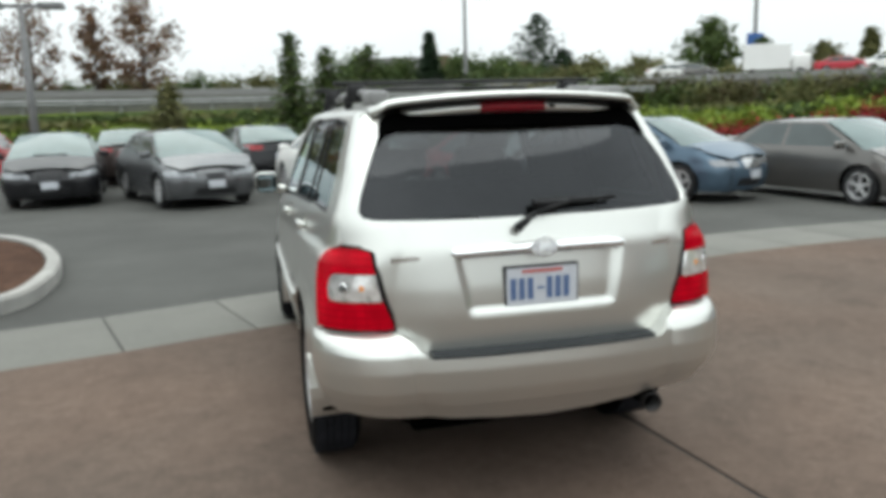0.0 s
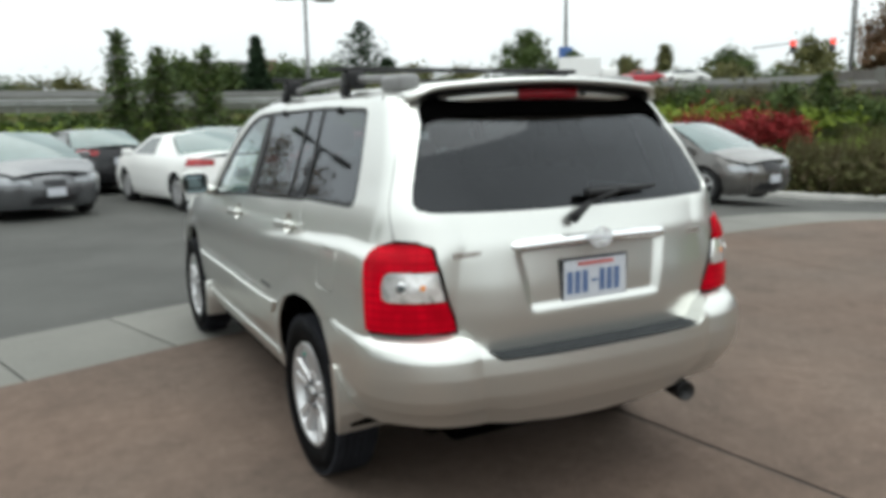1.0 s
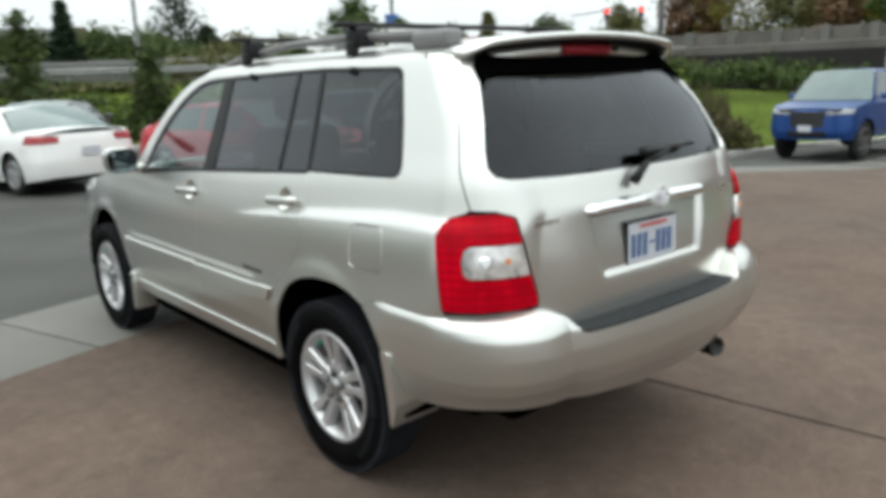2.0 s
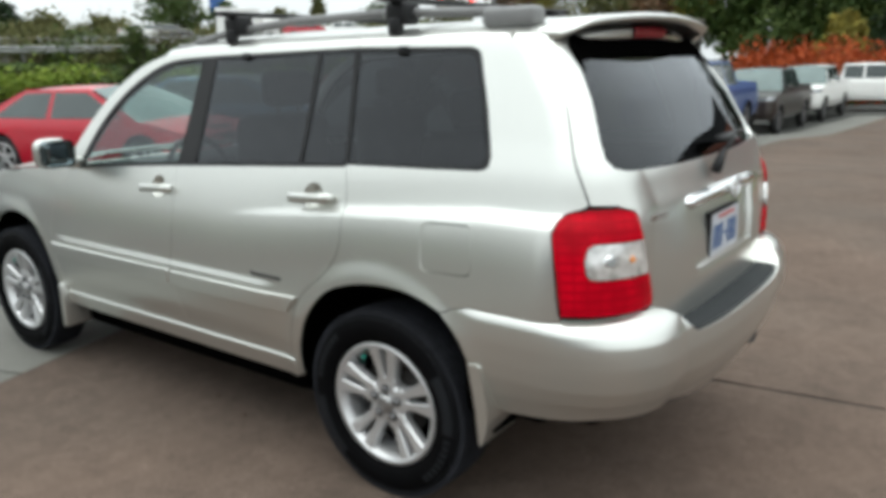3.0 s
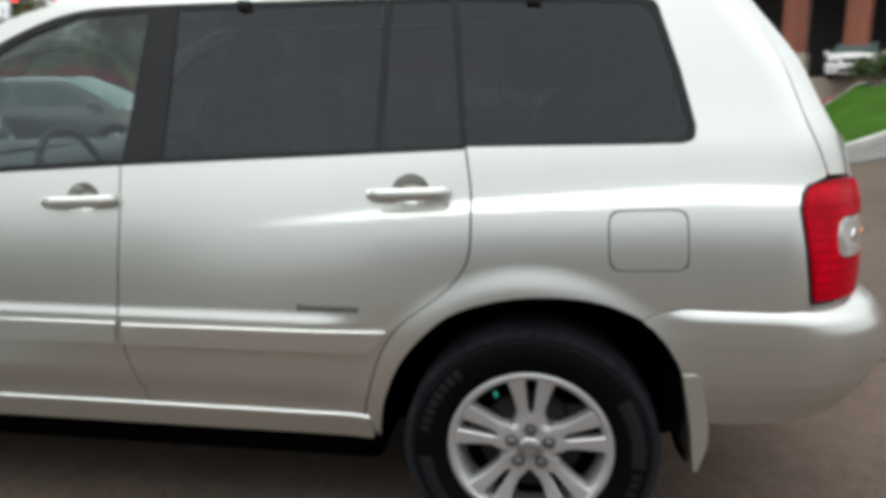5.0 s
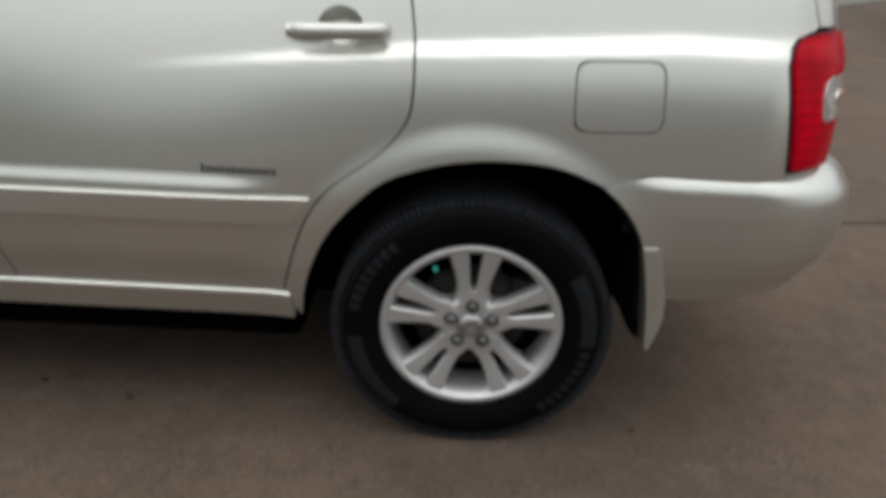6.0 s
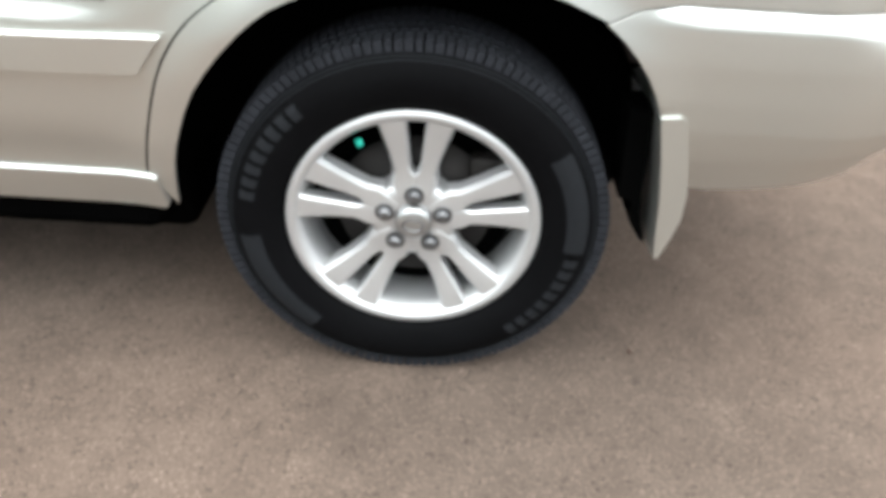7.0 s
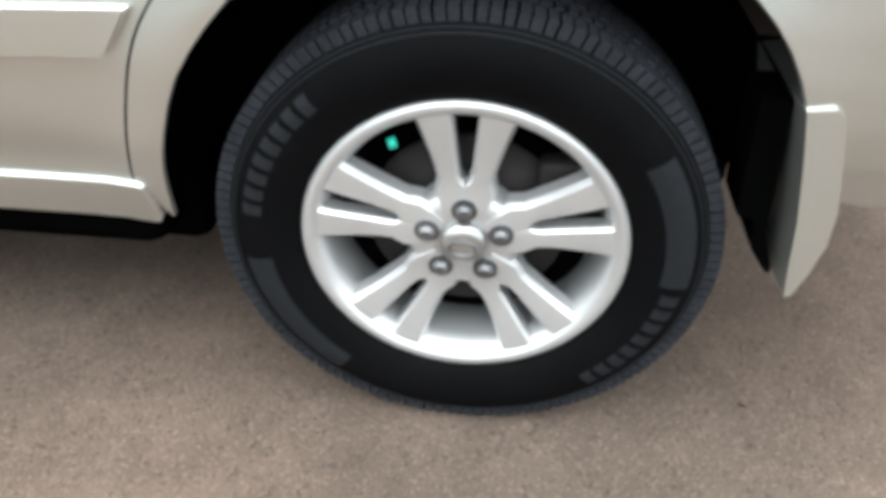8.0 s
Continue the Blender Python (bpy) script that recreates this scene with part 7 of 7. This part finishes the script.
shrub(27.2, -2.65, -0.8, 0.9, 0.9, 1.5, LEAF_GREEN, "small upright green shrub by the flagpoles", n=700, size=0.09)
far_isle = thing("kerb_island", Matrix.Identity(4), "long red-edged planting island by the far row", "kerb")
fl = curved([(24.5, -0.3), (26, -0.8), (28.5, -1.0), (29.5, -3), (29.8, -8), (29.0, -14), (27.8, -14), (27.6, -8), (26.2, -3.0), (24.5, -0.3)], 3)[:-1]
sweep("kerb", fl, [(u, w) for u, w in KERB], M_RED_KERB, far_isle, closed=True)
bed("mulch", fl, 0.1, M_MULCH, far_isle, hump=0.05)
for ob in far_isle.children:
    slope(ob)

# brick building with piers, beyond the lawn
M_BEIGE = material("beige_plinth", (0.36, 0.31, 0.25), 0.85, vary=0.12, scale=2)
M_DARK_BAY = material("dark_bay", (0.02, 0.02, 0.022), 0.6, vary=0.3, scale=2)
house = thing("showroom_building", pose(29.0, -15.5, 1.0, 0, 0, 64.5), "brick showroom with beige-footed piers and dark bays", "building")
bm = bmesh.new()
box(bm, -23, 12, -6.0, -5.6, 0, 7.4)
part("wall", bm, M_DARK_BAY, house)
bm = bmesh.new()
box(bm, -23.1, 12.1, -6.1, 0.7, -2.2, 0.0, 0.02)
part("footing", bm, M_BEIGE, house)
for k in range(14):
    u = -21.07 + k * 2.3
    bm = bmesh.new()
    box(bm, u - 0.45, u + 0.45, -0.45, 0.45, 1.0, 4.6, 0.03)
    pier = part("pier", bm, M_BRICK, house)
    bm = bmesh.new()
    box(bm, u - 0.55, u + 0.55, -0.55, 0.55, 0.0, 1.0, 0.04)
    part("plinth", bm, M_BEIGE, pier)
bm = bmesh.new()
box(bm, -23, 12, -5.8, 0.8, 4.4, 5.6, 0.05)
part("fascia", bm, M_BRICK, house)
# unseen dark storey and long south end, there for the tailgate glass to mirror
bm = bmesh.new()
box(bm, -23, 12, -5.6, 0.5, 5.6, 7.5, 0.05)
part("upper_storey", bm, M_DARK_BAY, house, "unseen dark upper storey added for the tailgate glass to mirror")
make_car("pickup", (26.3, -15.7), 64, "white pickup parked at the brick showroom", "pickup", P_WHITE, **TRUCK)
make_car("sedan", (31.2, -11.9), 64, "white saloon parked at the brick showroom", "car", P_WHITE)
for x, y in ((24.2, -11.9), (23.4, -13.3), (22.6, -14.8), (25.2, -10.4)):
    shrub(x, y, drop(x, y) + 0.1, 1.8, 1.2, 0.95, LEAF_GREEN, "clipped green shrub before the brick piers", n=800, size=0.09, group="showroom shrubs")

# lorry on the motorway
M_TRAILER = material("corrugated_trailer", (0.20, 0.195, 0.19), 0.6, 0.2, vary=0.15, scale=1)
M_CAB = material("dull_orange_cab", (0.13, 0.075, 0.05), 0.5, vary=0.15)
lorry = thing("lorry", Matrix.Identity(4), "grey tipper lorry on the motorway", "lorry")
px, py = polar(11.5, 74)
lorry.matrix_world = pose(px, py, 4.3, 0, 0, -8)
bm = bmesh.new()
box(bm, -4.4, 2.7, -1.2, 1.2, 0.9, 2.7, 0.05)
body = part("tipper_body", bm, M_TRAILER, lorry)
for k in range(12):
    bm = bmesh.new()
    box(bm, -4.3 + k * 0.6, -4.2 + k * 0.6, -1.26, -1.2, 0.9, 2.7)
    part("rib", bm, M_TRAILER, body)
bm = bmesh.new()
box(bm, 3.0, 4.9, -1.15, 1.15, 0.7, 2.9, 0.12)
part("cab", bm, M_CAB, lorry)
bm = bmesh.new()
box(bm, -4.3, 4.8, -1.0, 1.0, 0.6, 0.9)
part("chassis", bm, M_INNER, lorry)
for x in (-3.8, -2.8, 2.4, 4.2):
    for y in (-1.15, 0.95):
        bm = bmesh.new()
        rod(bm, (x, y - 0.1, 0.5), (x, y + 0.12, 0.5), 0.5, 20)
        part("wheel", bm, M_FAR_RUBBER, lorry)
# cars on the motorway
for az, p, lab in ((31.0, P_WHITE, "white car driving on the motorway"), (32.4, P_TAUPE, "grey car driving on the motorway"), (41.8, P_RED, "dark red car on the motorway"), (44.5, P_WHITE, "white car on the motorway")):
    x, y = polar(az, 78)
    c = make_car("sedan", (x, y), -az - 90, lab, "car", p, group="motorway traffic")
    c.location.z = 4.33
x, y = polar(37.5, 82)
van = thing("box_van", pose(x, y, 4.33, 0, 0, -37), "white box van on the motorway", "van")
bm = bmesh.new()
box(bm, -2.6, 1.6, -1.0, 1.0, 0.7, 3.1, 0.06)
part("box_body", bm, P_WHITE, van)
bm = bmesh.new()
box(bm, 1.7, 3.4, -0.95, 0.95, 0.5, 2.1, 0.25, 3)
part("cab", bm, P_WHITE, van, smooth=True)
for xx in (-1.8, 2.5):
    bm = bmesh.new()
    rod(bm, (xx, -1.05, 0.4), (xx, -0.8, 0.4), 0.4, 18)
    part("wheel", bm, M_FAR_RUBBER, van)


# added, unseen building and trees: close the camera's side, darken the car's reflections
M_RENDER_WALL = material("grey_render_wall", (0.22, 0.215, 0.205), 0.85, vary=0.12, scale=0.5, grain=0.08, grain_scale=20)
shop = thing("dealership_building", pose(-27.0, -6.0, 0.0), "unseen grey building with dark shop windows, added for the car's reflections", "building")
bm = bmesh.new()
box(bm, -9.0, 0.0, -16.0, 14.0, 0.0, 4.5, 0.03)
part("wall", bm, M_RENDER_WALL, shop)
bm = bmesh.new()
box(bm, -9.1, 0.35, -16.3, 14.3, 4.5, 4.95, 0.04)
part("roof_edge", bm, M_DARK_BAY, shop)
for k in range(7):
    bm = bmesh.new()
    y0 = -15.0 + k * 4.1
    box(bm, -0.02, 0.06, y0, y0 + 3.5, 0.4, 3.4, 0.02)
    win = part("shop_window", bm, M_CAR_GLASS, shop)
    bm = bmesh.new()
    box(bm, 0.03, 0.10, y0 + 1.70, y0 + 1.80, 0.4, 3.4)
    part("mullion", bm, M_POLE, win)
for x, y, h in ((-25, 15.5, 7), (-27, 24, 8)):
    broadleaf(x, y, 0.0, h, h * 0.75, LEAF_GREEN, "unseen broad green tree added for the car's reflections", n=2600, size=0.26, sparse=1.3, group="trees at the lot's edge")


# fallen leaves and crumbs on the concrete
M_DEAD_LEAF = material("dead_leaf", (0.05, 0.022, 0.012), 0.8, vary=0.3, scale=60)


def dead_leaf(x, y, turn, size):
    vs = [(size * a, size * b, c) for a, b, c in ((-1.0, 0.0, 0.006), (-0.35, 0.42, 0.012), (0.4, 0.36, 0.004), (1.0, 0.0, 0.010), (0.4, -0.38, 0.012), (-0.35, -0.40, 0.004), (0.0, 0.0, 0.003))]
    fs = [(0, 5, 6), (5, 4, 6), (4, 3, 6), (3, 2, 6), (2, 1, 6), (1, 0, 6)]
    ob = mesh_object("dead_leaf", vs, fs, M_DEAD_LEAF)
    ob.matrix_world = pose(x, y, 0.001, 0, 0, turn)
    tagged(ob, "small curled brown leaf on the concrete", "leaf", "fallen leaves")


for x, y, turn, size in ((-0.76, 0.955, 60, 0.020), (-0.69, 1.23, 110, 0.014), (-0.80, -0.48, 70, 0.008)):
    dead_leaf(x, y, turn, size)
